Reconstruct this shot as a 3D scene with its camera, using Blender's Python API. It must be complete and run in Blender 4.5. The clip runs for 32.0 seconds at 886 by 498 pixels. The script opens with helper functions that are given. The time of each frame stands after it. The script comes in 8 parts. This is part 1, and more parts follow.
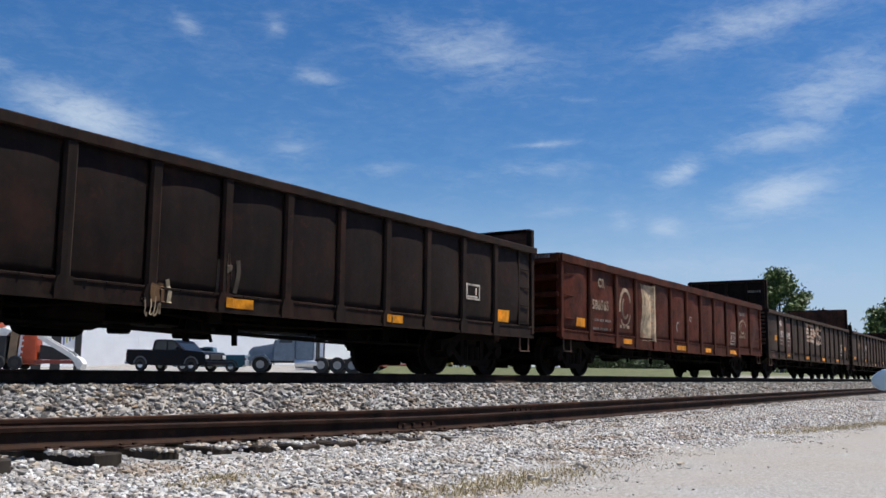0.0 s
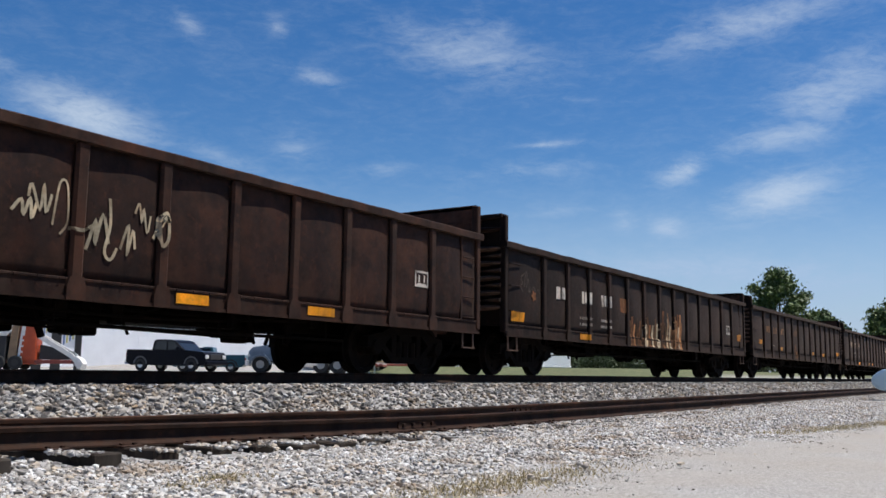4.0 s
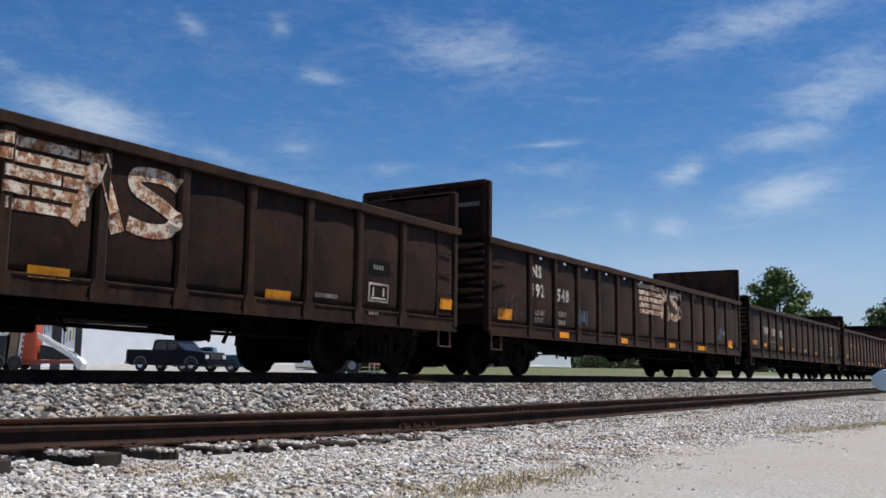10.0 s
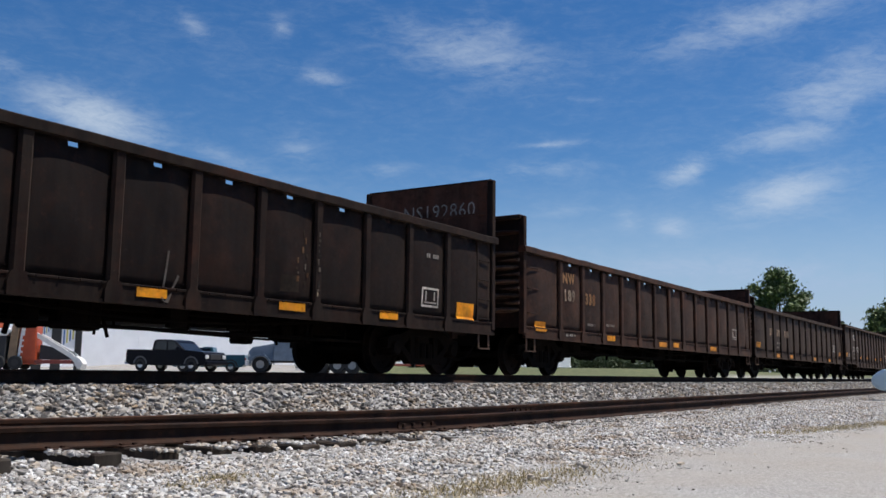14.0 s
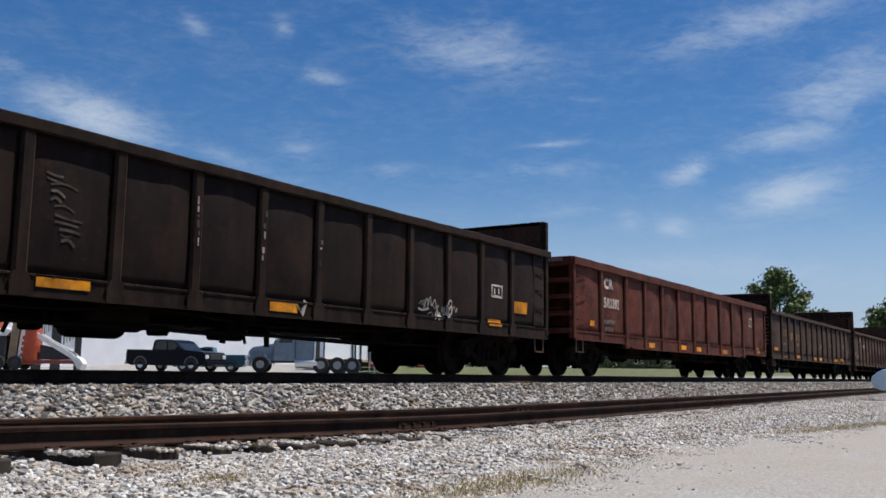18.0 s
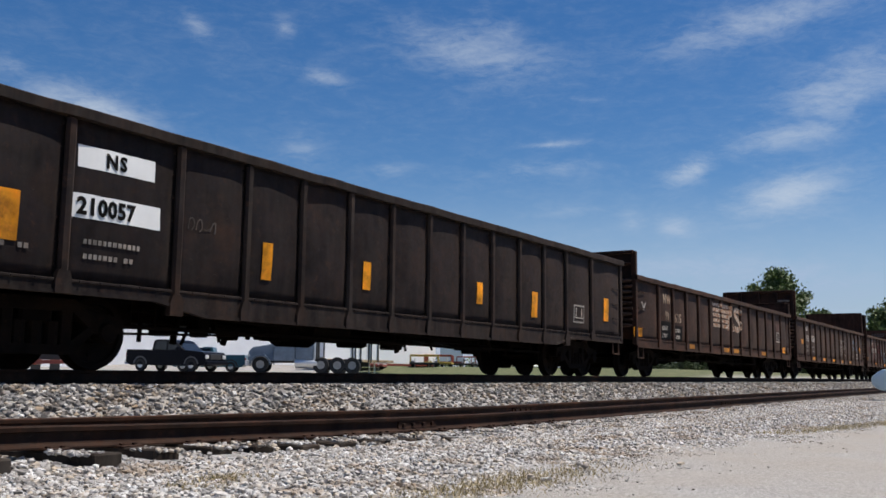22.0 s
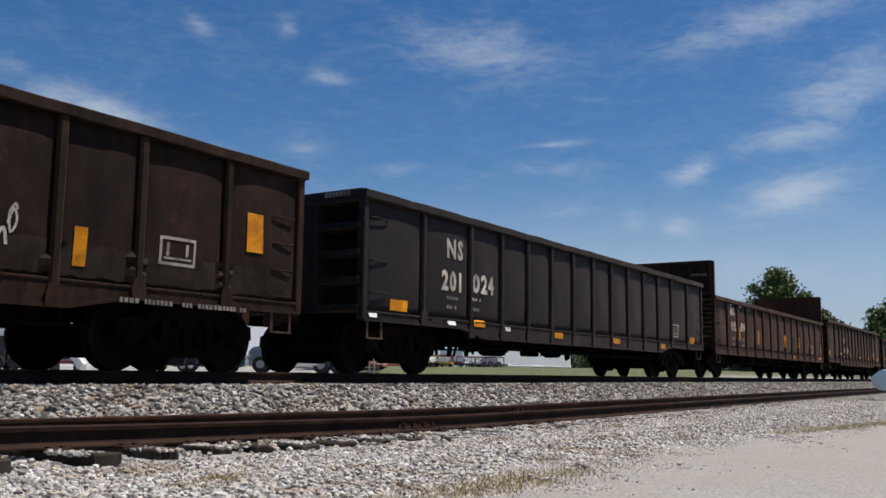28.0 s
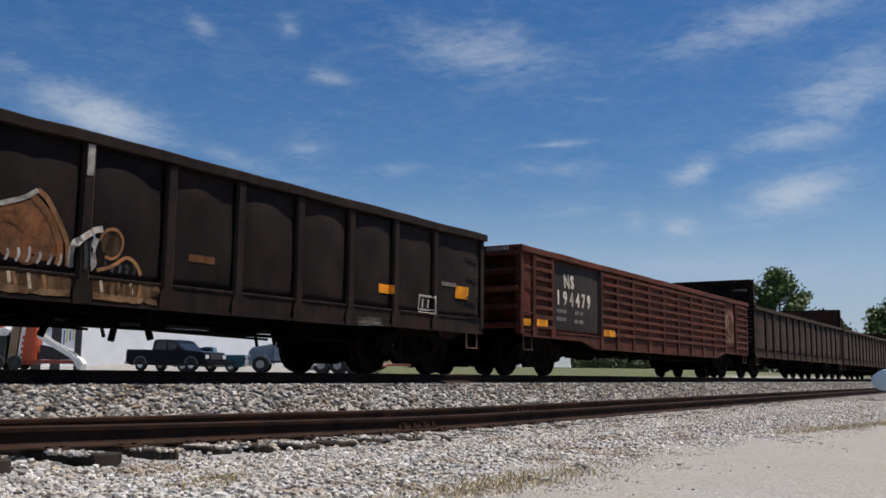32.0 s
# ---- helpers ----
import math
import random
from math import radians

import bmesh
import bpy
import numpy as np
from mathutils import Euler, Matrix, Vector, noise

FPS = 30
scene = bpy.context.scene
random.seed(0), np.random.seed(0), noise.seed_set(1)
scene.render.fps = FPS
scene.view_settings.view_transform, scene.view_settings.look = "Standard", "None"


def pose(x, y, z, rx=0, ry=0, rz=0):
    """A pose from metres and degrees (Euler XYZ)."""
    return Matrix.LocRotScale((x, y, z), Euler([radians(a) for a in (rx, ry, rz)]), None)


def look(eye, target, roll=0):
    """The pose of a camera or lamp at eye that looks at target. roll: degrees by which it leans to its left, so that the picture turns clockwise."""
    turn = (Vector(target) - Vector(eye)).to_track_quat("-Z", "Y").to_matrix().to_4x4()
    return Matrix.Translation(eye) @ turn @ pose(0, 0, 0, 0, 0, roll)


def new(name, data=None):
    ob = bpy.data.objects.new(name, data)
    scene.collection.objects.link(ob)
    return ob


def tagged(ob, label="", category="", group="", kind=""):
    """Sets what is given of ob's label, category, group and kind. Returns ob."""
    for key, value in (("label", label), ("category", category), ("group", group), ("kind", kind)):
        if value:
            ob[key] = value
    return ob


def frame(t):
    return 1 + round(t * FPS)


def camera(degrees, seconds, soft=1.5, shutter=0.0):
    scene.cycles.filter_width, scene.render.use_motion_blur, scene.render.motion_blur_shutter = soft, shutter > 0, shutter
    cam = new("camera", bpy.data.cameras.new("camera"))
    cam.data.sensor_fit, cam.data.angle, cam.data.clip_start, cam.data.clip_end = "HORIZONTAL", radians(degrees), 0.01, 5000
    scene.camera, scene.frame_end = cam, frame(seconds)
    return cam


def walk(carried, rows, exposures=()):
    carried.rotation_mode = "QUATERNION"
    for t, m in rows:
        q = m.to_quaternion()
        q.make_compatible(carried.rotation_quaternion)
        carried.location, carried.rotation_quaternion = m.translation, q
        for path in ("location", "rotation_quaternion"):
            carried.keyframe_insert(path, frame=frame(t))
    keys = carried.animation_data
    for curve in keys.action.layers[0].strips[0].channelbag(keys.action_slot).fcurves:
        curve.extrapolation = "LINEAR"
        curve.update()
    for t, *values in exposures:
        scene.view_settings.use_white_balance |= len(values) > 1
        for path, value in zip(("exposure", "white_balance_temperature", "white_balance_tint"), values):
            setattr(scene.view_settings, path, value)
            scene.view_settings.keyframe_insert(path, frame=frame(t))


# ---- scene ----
# ---- camera: stands still beside the siding ----
EYE = (0.0, 0.0, 0.505)
cam = camera(51.1, 32.0, soft=1.6)
STAND = look(EYE, (8.32507, 5.37682, 1.84025), 0.7)
walk(cam, [(0.0, STAND), (32.0, STAND)], [(0.0, 0.34, 6500, 10), (9.0, 0.27, 6500, 10), (16.0, 0.22, 6550, 10), (21.0, 0.20, 6700, 11), (32.0, 0.08, 6850, 11)])

# ---- plan ----
LENGTH = 32.0
MAIN_Y, SIDING_Y, GAUGE = 10.20, 6.09, 1.505
MAIN_HEAD, SIDING_HEAD = 0.50, 0.13
MAIN_RAIL, SIDING_RAIL = 0.160, 0.143
MAIN_TIE, SIDING_TIE = MAIN_HEAD - MAIN_RAIL - 0.012, SIDING_HEAD - SIDING_RAIL - 0.006
LOT = -0.06

# ---- light: high noon sun behind the camera, a little from the right ----
SUN_TO = Vector((0.26, -0.30, 1.0)).normalized()
world = bpy.data.worlds.new("sky")
scene.world = world
world.use_nodes = True
wn = world.node_tree
wn.nodes.clear()
sky = wn.nodes.new("ShaderNodeTexSky")
sky.sky_type, sky.sun_disc = "NISHITA", False
sky.sun_elevation = math.asin(SUN_TO.z)
sky.sun_rotation = math.atan2(SUN_TO.x, SUN_TO.y)
sky.altitude, sky.air_density, sky.dust_density, sky.ozone_density = 200, 1.0, 0.2, 3.5
back = wn.nodes.new("ShaderNodeBackground")
back.inputs["Strength"].default_value = 0.081
wout = wn.nodes.new("ShaderNodeOutputWorld")
deep = wn.nodes.new("ShaderNodeHueSaturation")
deep.inputs["Hue"].default_value = 0.506
deep.inputs["Saturation"].default_value = 1.32
wn.links.new(sky.outputs[0], deep.inputs["Color"])
wn.links.new(deep.outputs[0], back.inputs[0])
wn.links.new(back.outputs[0], wout.inputs[0])
sun = new("sun", bpy.data.lights.new("sun", "SUN"))
sun.data.energy, sun.data.angle, sun.data.color = 5.0, radians(0.55), (1.0, 0.96, 0.90)
sun.matrix_world = look(SUN_TO * 50, (0, 0, 0))


# ---- materials ----
def material(name):
    m = bpy.data.materials.new(name)
    m.use_nodes = True
    nt = m.node_tree
    return m, nt, nt.nodes["Principled BSDF"]


def node(nt, kind, **inputs):
    n = nt.nodes.new(kind)
    for k, v in inputs.items():
        n.inputs[k.replace("_", " ")].default_value = v
    return n


def coords(nt, scale=(1, 1, 1), spread=True):
    """Object coordinates, shifted from object to object so that no two pieces wear alike."""
    tc = nt.nodes.new("ShaderNodeTexCoord")
    mp = nt.nodes.new("ShaderNodeMapping")
    mp.inputs["Scale"].default_value = scale
    if spread:
        oi = nt.nodes.new("ShaderNodeObjectInfo")
        mul = nt.nodes.new("ShaderNodeVectorMath")
        mul.operation = "MULTIPLY"
        nt.links.new(oi.outputs["Random"], mul.inputs[0])
        mul.inputs[1].default_value = (37.0, 19.0, 53.0)
        nt.links.new(mul.outputs[0], mp.inputs["Location"])
    nt.links.new(tc.outputs["Object"], mp.inputs["Vector"])
    return mp.outputs[0]


def noise_tex(nt, vec, scale, detail=4.0, rough=0.6):
    n = node(nt, "ShaderNodeTexNoise", Scale=scale, Detail=detail, Roughness=rough)
    nt.links.new(vec, n.inputs["Vector"])
    return n.outputs["Fac"]


def ramp(nt, fac, stops):
    r = nt.nodes.new("ShaderNodeValToRGB")
    el = r.color_ramp.elements
    while len(el) < len(stops):
        el.new(0.5)
    for e, (p, c) in zip(el, stops):
        e.position, e.color = p, (*c, 1.0) if len(c) == 3 else c
    nt.links.new(fac, r.inputs[0])
    return r.outputs[0]


def mix(nt, fac, a, b, kind="MIX"):
    m = nt.nodes.new("ShaderNodeMix")
    m.data_type, m.blend_type = "RGBA", kind
    for sock, v in ((0, fac), (6, a), (7, b)):
        if hasattr(v, "is_output"):
            nt.links.new(v, m.inputs[sock])
        elif sock == 0:
            m.inputs[0].default_value = v
        else:
            m.inputs[sock].default_value = (*v, 1.0)
    return m.outputs[2]


def bump(nt, bsdf, fac, strength, distance):
    b = node(nt, "ShaderNodeBump", Strength=strength, Distance=distance)
    nt.links.new(fac, b.inputs["Height"])
    nt.links.new(b.outputs[0], bsdf.inputs["Normal"])


def weathered(name, paint, rust, amount=0.5, rough=0.7, streak=0.6, dust=(0.16, 0.13, 0.10), metal=0.0, gloss=0.12, sheen=0.0):
    """Old paint on steel: blotches, rust in patches, runs of dirt down the side, a film of dust."""
    m, nt, bs = material(name)
    v = coords(nt)
    big = noise_tex(nt, v, 1.1, 7, 0.7)
    blot = noise_tex(nt, v, 3.3, 6, 0.7)
    fine = noise_tex(nt, v, 14.0, 6, 0.75)
    runs = noise_tex(nt, coords(nt, (3.2, 3.2, 0.42)), 2.0, 6, 0.6)
    lo, hi = 0.62 - 0.28 * amount, 0.80 - 0.28 * amount
    patch = ramp(nt, big, [(lo, (0, 0, 0)), (hi, (1, 1, 1))])
    speck = ramp(nt, fine, [(0.45, (0, 0, 0)), (0.68, (1, 1, 1))])
    body = mix(nt, speck, paint, tuple(0.45 * a + 0.55 * b for a, b in zip(paint, rust)))
    body = mix(nt, patch, body, rust)
    body = mix(nt, 0.85, body, ramp(nt, blot, [(0.30, (0.26,) * 3), (0.50, (0.92,) * 3), (0.72, (1.15, 0.92, 0.78))]), "MULTIPLY")
    spots = ramp(nt, noise_tex(nt, v, 6.5, 8, 0.78), [(0.55, (0, 0, 0)), (0.64, (0.75, 0.75, 0.75))])
    body = mix(nt, spots, body, tuple(c * k for c, k in zip(rust, (1.35, 1.15, 1.05))))
    oi = nt.nodes.new("ShaderNodeObjectInfo")
    body = mix(nt, 1.0, body, ramp(nt, oi.outputs["Random"], [(0.0, (0.72, 0.70, 0.68)), (1.0, (1.12, 1.06, 1.0))]), "MULTIPLY")
    cloudy = noise_tex(nt, v, 1.7, 4, 0.6)
    body = mix(nt, 1.0, body, ramp(nt, cloudy, [(0.34, (0.62, 0.60, 0.60)), (0.5, (1.0,) * 3), (0.68, (1.45, 1.36, 1.30))]), "MULTIPLY")
    scuff = ramp(nt, noise_tex(nt, coords(nt, (1.0, 1.0, 3.5)), 7.0, 6, 0.7), [(0.64, (0, 0, 0)), (0.70, (0.45, 0.45, 0.45))])
    body = mix(nt, scuff, body, tuple(1.5 * c for c in dust))
    dirt = ramp(nt, runs, [(0.42, (0, 0, 0)), (0.72, (streak, streak, streak))])
    body = mix(nt, dirt, body, dust)
    nt.links.new(body, bs.inputs["Base Color"])
    nt.links.new(ramp(nt, fine, [(0.3, (rough - 0.12,) * 3), (0.8, (min(1.0, rough + 0.2),) * 3)]), bs.inputs["Roughness"])
    bs.inputs["Metallic"].default_value = metal
    bs.inputs["Specular IOR Level"].default_value = gloss
    # the film of dust shows most at a glancing angle
    bs.inputs["Sheen Weight"].default_value = 0.05 * sheen
    bs.inputs["Sheen Roughness"].default_value = 0.4
    bs.inputs["Sheen Tint"].default_value = (1.0, 0.72, 0.57, 1.0)
    bump(nt, bs, fine, 0.4, 0.004)
    return m


def plain(name, color, rough=0.6, metal=0.0, vary=0.18, scale=3.0, bumpy=0.0):
    m, nt, bs = material(name)
    v = coords(nt)
    n = noise_tex(nt, v, scale, 5, 0.65)
    lo = tuple(c * (1 - vary) for c in color)
    hi = tuple(min(1.0, c * (1 + vary)) for c in color)
    nt.links.new(ramp(nt, n, [(0.3, lo), (0.7, hi)]), bs.inputs["Base Color"])
    bs.inputs["Roughness"].default_value, bs.inputs["Metallic"].default_value = rough, metal
    if bumpy:
        bump(nt, bs, noise_tex(nt, v, scale * 8, 4), bumpy, 0.004)
    return m


# paint, rust, amount of rust, streaks, dust, gloss
PAINTS = {
    "black": ((0.0094, 0.0061, 0.0050), (0.0215, 0.0106, 0.0070), 0.45, 0.30, (0.033, 0.0225, 0.016), 0.12),
    "brown": ((0.0080, 0.0053, 0.0044), (0.0225, 0.0098, 0.0064), 0.52, 0.30, (0.030, 0.021, 0.015), 0.12),
    "rusty": ((0.0215, 0.0140, 0.0114), (0.050, 0.0222, 0.0138), 0.70, 0.25, (0.046, 0.029, 0.021), 0.12),
    "slate": ((0.0104, 0.0094, 0.0096), (0.021, 0.0128, 0.0098), 0.28, 0.20, (0.036, 0.031, 0.028), 0.25),
    "grey": ((0.0200, 0.0195, 0.0205), (0.034, 0.021, 0.015), 0.40, 0.30, (0.048, 0.040, 0.033), 0.12),
    "olive": ((0.0186, 0.0116, 0.0080), (0.035, 0.0172, 0.0100), 0.52, 0.30, (0.045, 0.030, 0.021), 0.12),
    "soot": ((0.0102, 0.0074, 0.0066), (0.0215, 0.0112, 0.0078), 0.42, 0.22, (0.030, 0.021, 0.0165), 0.14),
    "umber": ((0.0160, 0.0102, 0.0080), (0.037, 0.0170, 0.0105), 0.60, 0.28, (0.038, 0.025, 0.018), 0.12),
    "oxide": ((0.1080, 0.0270, 0.0160), (0.050, 0.0170, 0.0110), 0.34, 0.25, (0.110, 0.052, 0.037), 0.14),
    "red": ((0.0800, 0.0172, 0.0084), (0.036, 0.0125, 0.0075), 0.35, 0.28, (0.098, 0.042, 0.024), 0.10),
}
CAR_PAINT, FRAME_PAINT = {}, {}
for kind, (paint, rust, amount, streak, dust, gloss) in PAINTS.items():
    if paint[0] < 0.05:
        paint, rust, dust = tuple(k * c for c, k in zip(paint, (0.71, 0.555, 0.600))), tuple(0.74 * c for c in rust), tuple(0.75 * c for c in dust)
    CAR_PAINT[kind] = weathered(kind + "_sheet_paint", paint, rust, amount, 0.7, streak, dust, 0.0, gloss, 1.0 if paint[0] < 0.05 else 0.35)
    # posts, sills and rims: rubbed, dusty, with some sunlight put into the colour
    worn = tuple(0.92 * a + 0.08 * b for a, b in zip(paint, dust))
    FRAME_PAINT[kind] = weathered(kind + "_frame_paint", worn, tuple(1.25 * c for c in rust), min(0.8, amount + 0.1), 0.75, 0.5, tuple((1.35 if paint[0] < 0.05 else 0.9) * c for c in dust), 0.0, gloss, 1.0 if paint[0] < 0.05 else 0.35)
BARE_RUST = weathered("bare_rusted_steel", (0.075, 0.033, 0.022), (0.040, 0.020, 0.014), 0.5, 0.85, 0.4, (0.10, 0.055, 0.038))
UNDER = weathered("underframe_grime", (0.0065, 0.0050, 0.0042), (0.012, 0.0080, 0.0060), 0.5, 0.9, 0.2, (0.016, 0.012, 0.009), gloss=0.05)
KNUCKLE = weathered("brown_cast_steel", (0.040, 0.022, 0.015), (0.060, 0.030, 0.019), 0.5, 0.8, 0.3, (0.07, 0.048, 0.035))
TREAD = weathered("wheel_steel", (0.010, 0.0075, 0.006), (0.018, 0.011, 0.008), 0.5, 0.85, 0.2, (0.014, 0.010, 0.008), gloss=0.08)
WHITE = weathered("white_stencil_paint", (0.62, 0.61, 0.57), (0.30, 0.24, 0.19), 0.30, 0.8, 0.3)
FADED = weathered("faded_stencil_paint", (0.40, 0.34, 0.27), (0.14, 0.085, 0.055), 0.65, 0.85, 0.3)
RUSTED_LETTER = weathered("rust_eaten_stencil_paint", (0.38, 0.22, 0.11), (0.15, 0.075, 0.035), 0.55, 0.85, 0.3)
DATA = weathered("worn_data_paint", (0.34, 0.33, 0.31), (0.10, 0.085, 0.075), 0.45, 0.85, 0.3)
YELLOW = weathered("yellow_reflective_tape", (0.82, 0.33, 0.012), (0.50, 0.20, 0.02), 0.18, 0.5, 0.12)
BLACKPATCH = weathered("fresh_black_patch", (0.0075, 0.0072, 0.0072), (0.0100, 0.0085, 0.0078), 0.2, 0.8, 0.15, (0.014, 0.0125, 0.0115), gloss=0.08)
REDPATCH = weathered("oxide_patch", (0.105, 0.042, 0.032), (0.06, 0.032, 0.026), 0.4)
# lighter paint: sunlight on the end ribs put into the colour; rubbed steps share it
RUBBED_SUNLIT = weathered("rubbed_sunlit_rib_paint", (0.092, 0.061, 0.048), (0.110, 0.062, 0.043), 0.5, 0.7, 0.5, (0.12, 0.09, 0.07))


def eaten_paint():
    """White paint that rust has broken through in small sharp-edged blotches."""
    m, nt, bs = material("rust_eaten_white_paint")
    v = coords(nt)
    fine = noise_tex(nt, v, 9.0, 8, 0.74)
    hole = ramp(nt, fine, [(0.44, (0, 0, 0)), (0.53, (1, 1, 1))])
    coat = ramp(nt, noise_tex(nt, v, 2.5, 4), [(0.3, (0.40, 0.33, 0.25)), (0.7, (0.66, 0.58, 0.46))])
    rust = ramp(nt, noise_tex(nt, v, 17.0, 5), [(0.33, (0.055, 0.023, 0.012)), (0.60, (0.32, 0.125, 0.042))])
    nt.links.new(mix(nt, hole, coat, rust), bs.inputs["Base Color"])
    bs.inputs["Roughness"].default_value = 0.85
    bump(nt, bs, fine, 0.4, 0.004)
    return m


EATEN = eaten_paint()
CREAM = weathered("peeling_cream_paint", (0.62, 0.52, 0.36), (0.26, 0.16, 0.10), 0.42, 0.85, 0.4)
PLATE = plain("white_plate", (0.72, 0.72, 0.70), 0.6, 0, 0.06)
SPRAY = {
    "white": weathered("white_spray", (0.50, 0.50, 0.48), (0.18, 0.15, 0.13), 0.55, 0.8, 0.2),
    "blue": weathered("blue_spray", (0.20, 0.32, 0.46), (0.09, 0.12, 0.16), 0.5, 0.8, 0.2),
    "orange": weathered("orange_spray", (0.38, 0.19, 0.08), (0.15, 0.08, 0.045), 0.5, 0.8, 0.2),
    "tan": weathered("tan_spray", (0.50, 0.44, 0.31), (0.20, 0.15, 0.10), 0.5, 0.8, 0.2),
    "yellow": weathered("yellow_spray", (0.62, 0.42, 0.04), (0.3, 0.18, 0.04), 0.4, 0.8, 0.2),
    "black": BLACKPATCH,
    "rust": REDPATCH,
    "primer": weathered("dark_red_primer", (0.044, 0.0138, 0.0094), (0.016, 0.0085, 0.0065), 0.45, 0.85, 0.3, (0.034, 0.020, 0.015)),
    "pale": weathered("thin_pale_spray_film", (0.085, 0.074, 0.062), (0.030, 0.023, 0.019), 0.55, 0.85, 0.5, (0.12, 0.10, 0.08)),
    "cream": weathered("cream_spray", (0.56, 0.49, 0.36), (0.30, 0.19, 0.10), 0.40, 0.85, 0.4, (0.30, 0.24, 0.16)),
    "dust": weathered("road_dust_film", (0.034, 0.0255, 0.0185), (0.020, 0.0140, 0.0105), 0.5, 0.9, 0.3, (0.045, 0.034, 0.025)),
    "amber": weathered("amber_spray", (0.22, 0.095, 0.040), (0.060, 0.028, 0.017), 0.48, 0.85, 0.4, (0.16, 0.09, 0.05)),
    "wash": weathered("brown_spray_wash", (0.105, 0.055, 0.026), (0.024, 0.014, 0.010), 0.62, 0.85, 0.6, (0.20, 0.125, 0.065)),
    "haze": weathered("blue_grey_spray_haze", (0.050, 0.056, 0.066), (0.020, 0.018, 0.018), 0.5, 0.8, 0.2),
    "ivory": weathered("ivory_spray", (0.66, 0.63, 0.54), (0.36, 0.28, 0.20), 0.35, 0.8, 0.3),
    "moss": weathered("grey_green_spray", (0.16, 0.175, 0.12), (0.07, 0.06, 0.045), 0.5, 0.85, 0.4),
    "red": weathered("dull_red_spray", (0.085, 0.014, 0.009), (0.026, 0.0105, 0.0075), 0.5, 0.85, 0.3, (0.06, 0.025, 0.018)),
    "grey": weathered("grey_spray", (0.085, 0.080, 0.076), (0.035, 0.028, 0.024), 0.5, 0.8, 0.2),
}


# ---- mesh helpers ----
def mesh_of(name, bm, mat=None):
    me = bpy.data.meshes.new(name)
    bm.to_mesh(me)
    bm.free()
    if mat:
        me.materials.append(mat)
    return me


def box(bm, x0, x1, y0, y1, z0, z1, bevel=0.0):
    """A block; bevel rounds its edges."""
    vs = bmesh.ops.create_cube(bm, size=1.0)["verts"]
    for v in vs:
        v.co = Vector(((x0 + x1) / 2 + v.co.x * (x1 - x0), (y0 + y1) / 2 + v.co.y * (y1 - y0), (z0 + z1) / 2 + v.co.z * (z1 - z0)))
    if bevel:
        es = list({e for v in vs for e in v.link_edges})
        bmesh.ops.bevel(bm, geom=es, offset=bevel, segments=1, affect="EDGES", profile=0.7)
    return vs


def prism(bm, outline, a, b, axis="y"):
    """An outline of (u, w) pairs drawn out from a to b along an axis; u, w are the other two axes in order."""
    def at(u, w, d):
        return {"x": (d, u, w), "y": (u, d, w), "z": (u, w, d)}[axis]
    va = [bm.verts.new(at(u, w, a)) for u, w in outline]
    vb = [bm.verts.new(at(u, w, b)) for u, w in outline]
    n = len(outline)
    bm.faces.new(va)
    bm.faces.new(vb[::-1])
    for i in range(n):
        bm.faces.new((va[i], vb[i], vb[(i + 1) % n], va[(i + 1) % n]))


def rod(bm, p, q, r, seg=6):
    p, q = Vector(p), Vector(q)
    d = q - p
    vs = bmesh.ops.create_cone(bm, cap_ends=True, segments=seg, radius1=r, radius2=r, depth=d.length)["verts"]
    m = Matrix.Translation((p + q) / 2) @ d.to_track_quat("Z", "Y").to_matrix().to_4x4()
    for v in vs:
        v.co = m @ v.co


def tube(bm, pts, r, seg=6):
    """One bent round bar through the points."""
    pts = [Vector(p) for p in pts]
    rings = []
    for k, p in enumerate(pts):
        d = pts[min(k + 1, len(pts) - 1)] - pts[max(k - 1, 0)]
        turn = d.to_track_quat("Z", "Y").to_matrix()
        rings.append([bm.verts.new(p + turn @ Vector((r * math.cos(2 * math.pi * j / seg), r * math.sin(2 * math.pi * j / seg), 0))) for j in range(seg)])
    for ra, rb in zip(rings, rings[1:]):
        for j in range(seg):
            bm.faces.new((ra[j], ra[(j + 1) % seg], rb[(j + 1) % seg], rb[j]))
    bm.faces.new(rings[0][::-1])
    bm.faces.new(rings[-1])


def lathe(bm, profile, seg=24, axis="y", centre=(0, 0, 0), capped=True):
    """Turns (radius, along) pairs round an axis."""
    c = Vector(centre)
    rings = []
    for r, a in profile:
        ring = []
        for i in range(seg):
            t = 2 * math.pi * i / seg
            u, w = r * math.cos(t), r * math.sin(t)
            ring.append(bm.verts.new(c + Vector({"y": (u, a, w), "x": (a, u, w), "z": (u, w, a)}[axis])))
        rings.append(ring)
    for ra, rb in zip(rings, rings[1:]):
        for i in range(seg):
            bm.faces.new((ra[i], ra[(i + 1) % seg], rb[(i + 1) % seg], rb[i]))
    if capped:
        bm.faces.new(rings[0][::-1])
        bm.faces.new(rings[-1])


def tidy(bm):
    bmesh.ops.recalc_face_normals(bm, faces=bm.faces)
    return bm


def part(name, me, mat, parent, at=None, label=""):
    """One mesh object under a thing or a part; me: a bmesh, or a mesh shared with others."""
    if isinstance(me, bmesh.types.BMesh):
        me = mesh_of(name, tidy(me))
    if not me.materials:
        me.materials.append(None)
    ob = new(name, me)
    ob.parent = parent
    if at is not None:
        ob.matrix_basis = at
    ob.material_slots[0].link = "OBJECT"
    ob.material_slots[0].material = mat
    if label:
        ob["label"] = label
    return ob


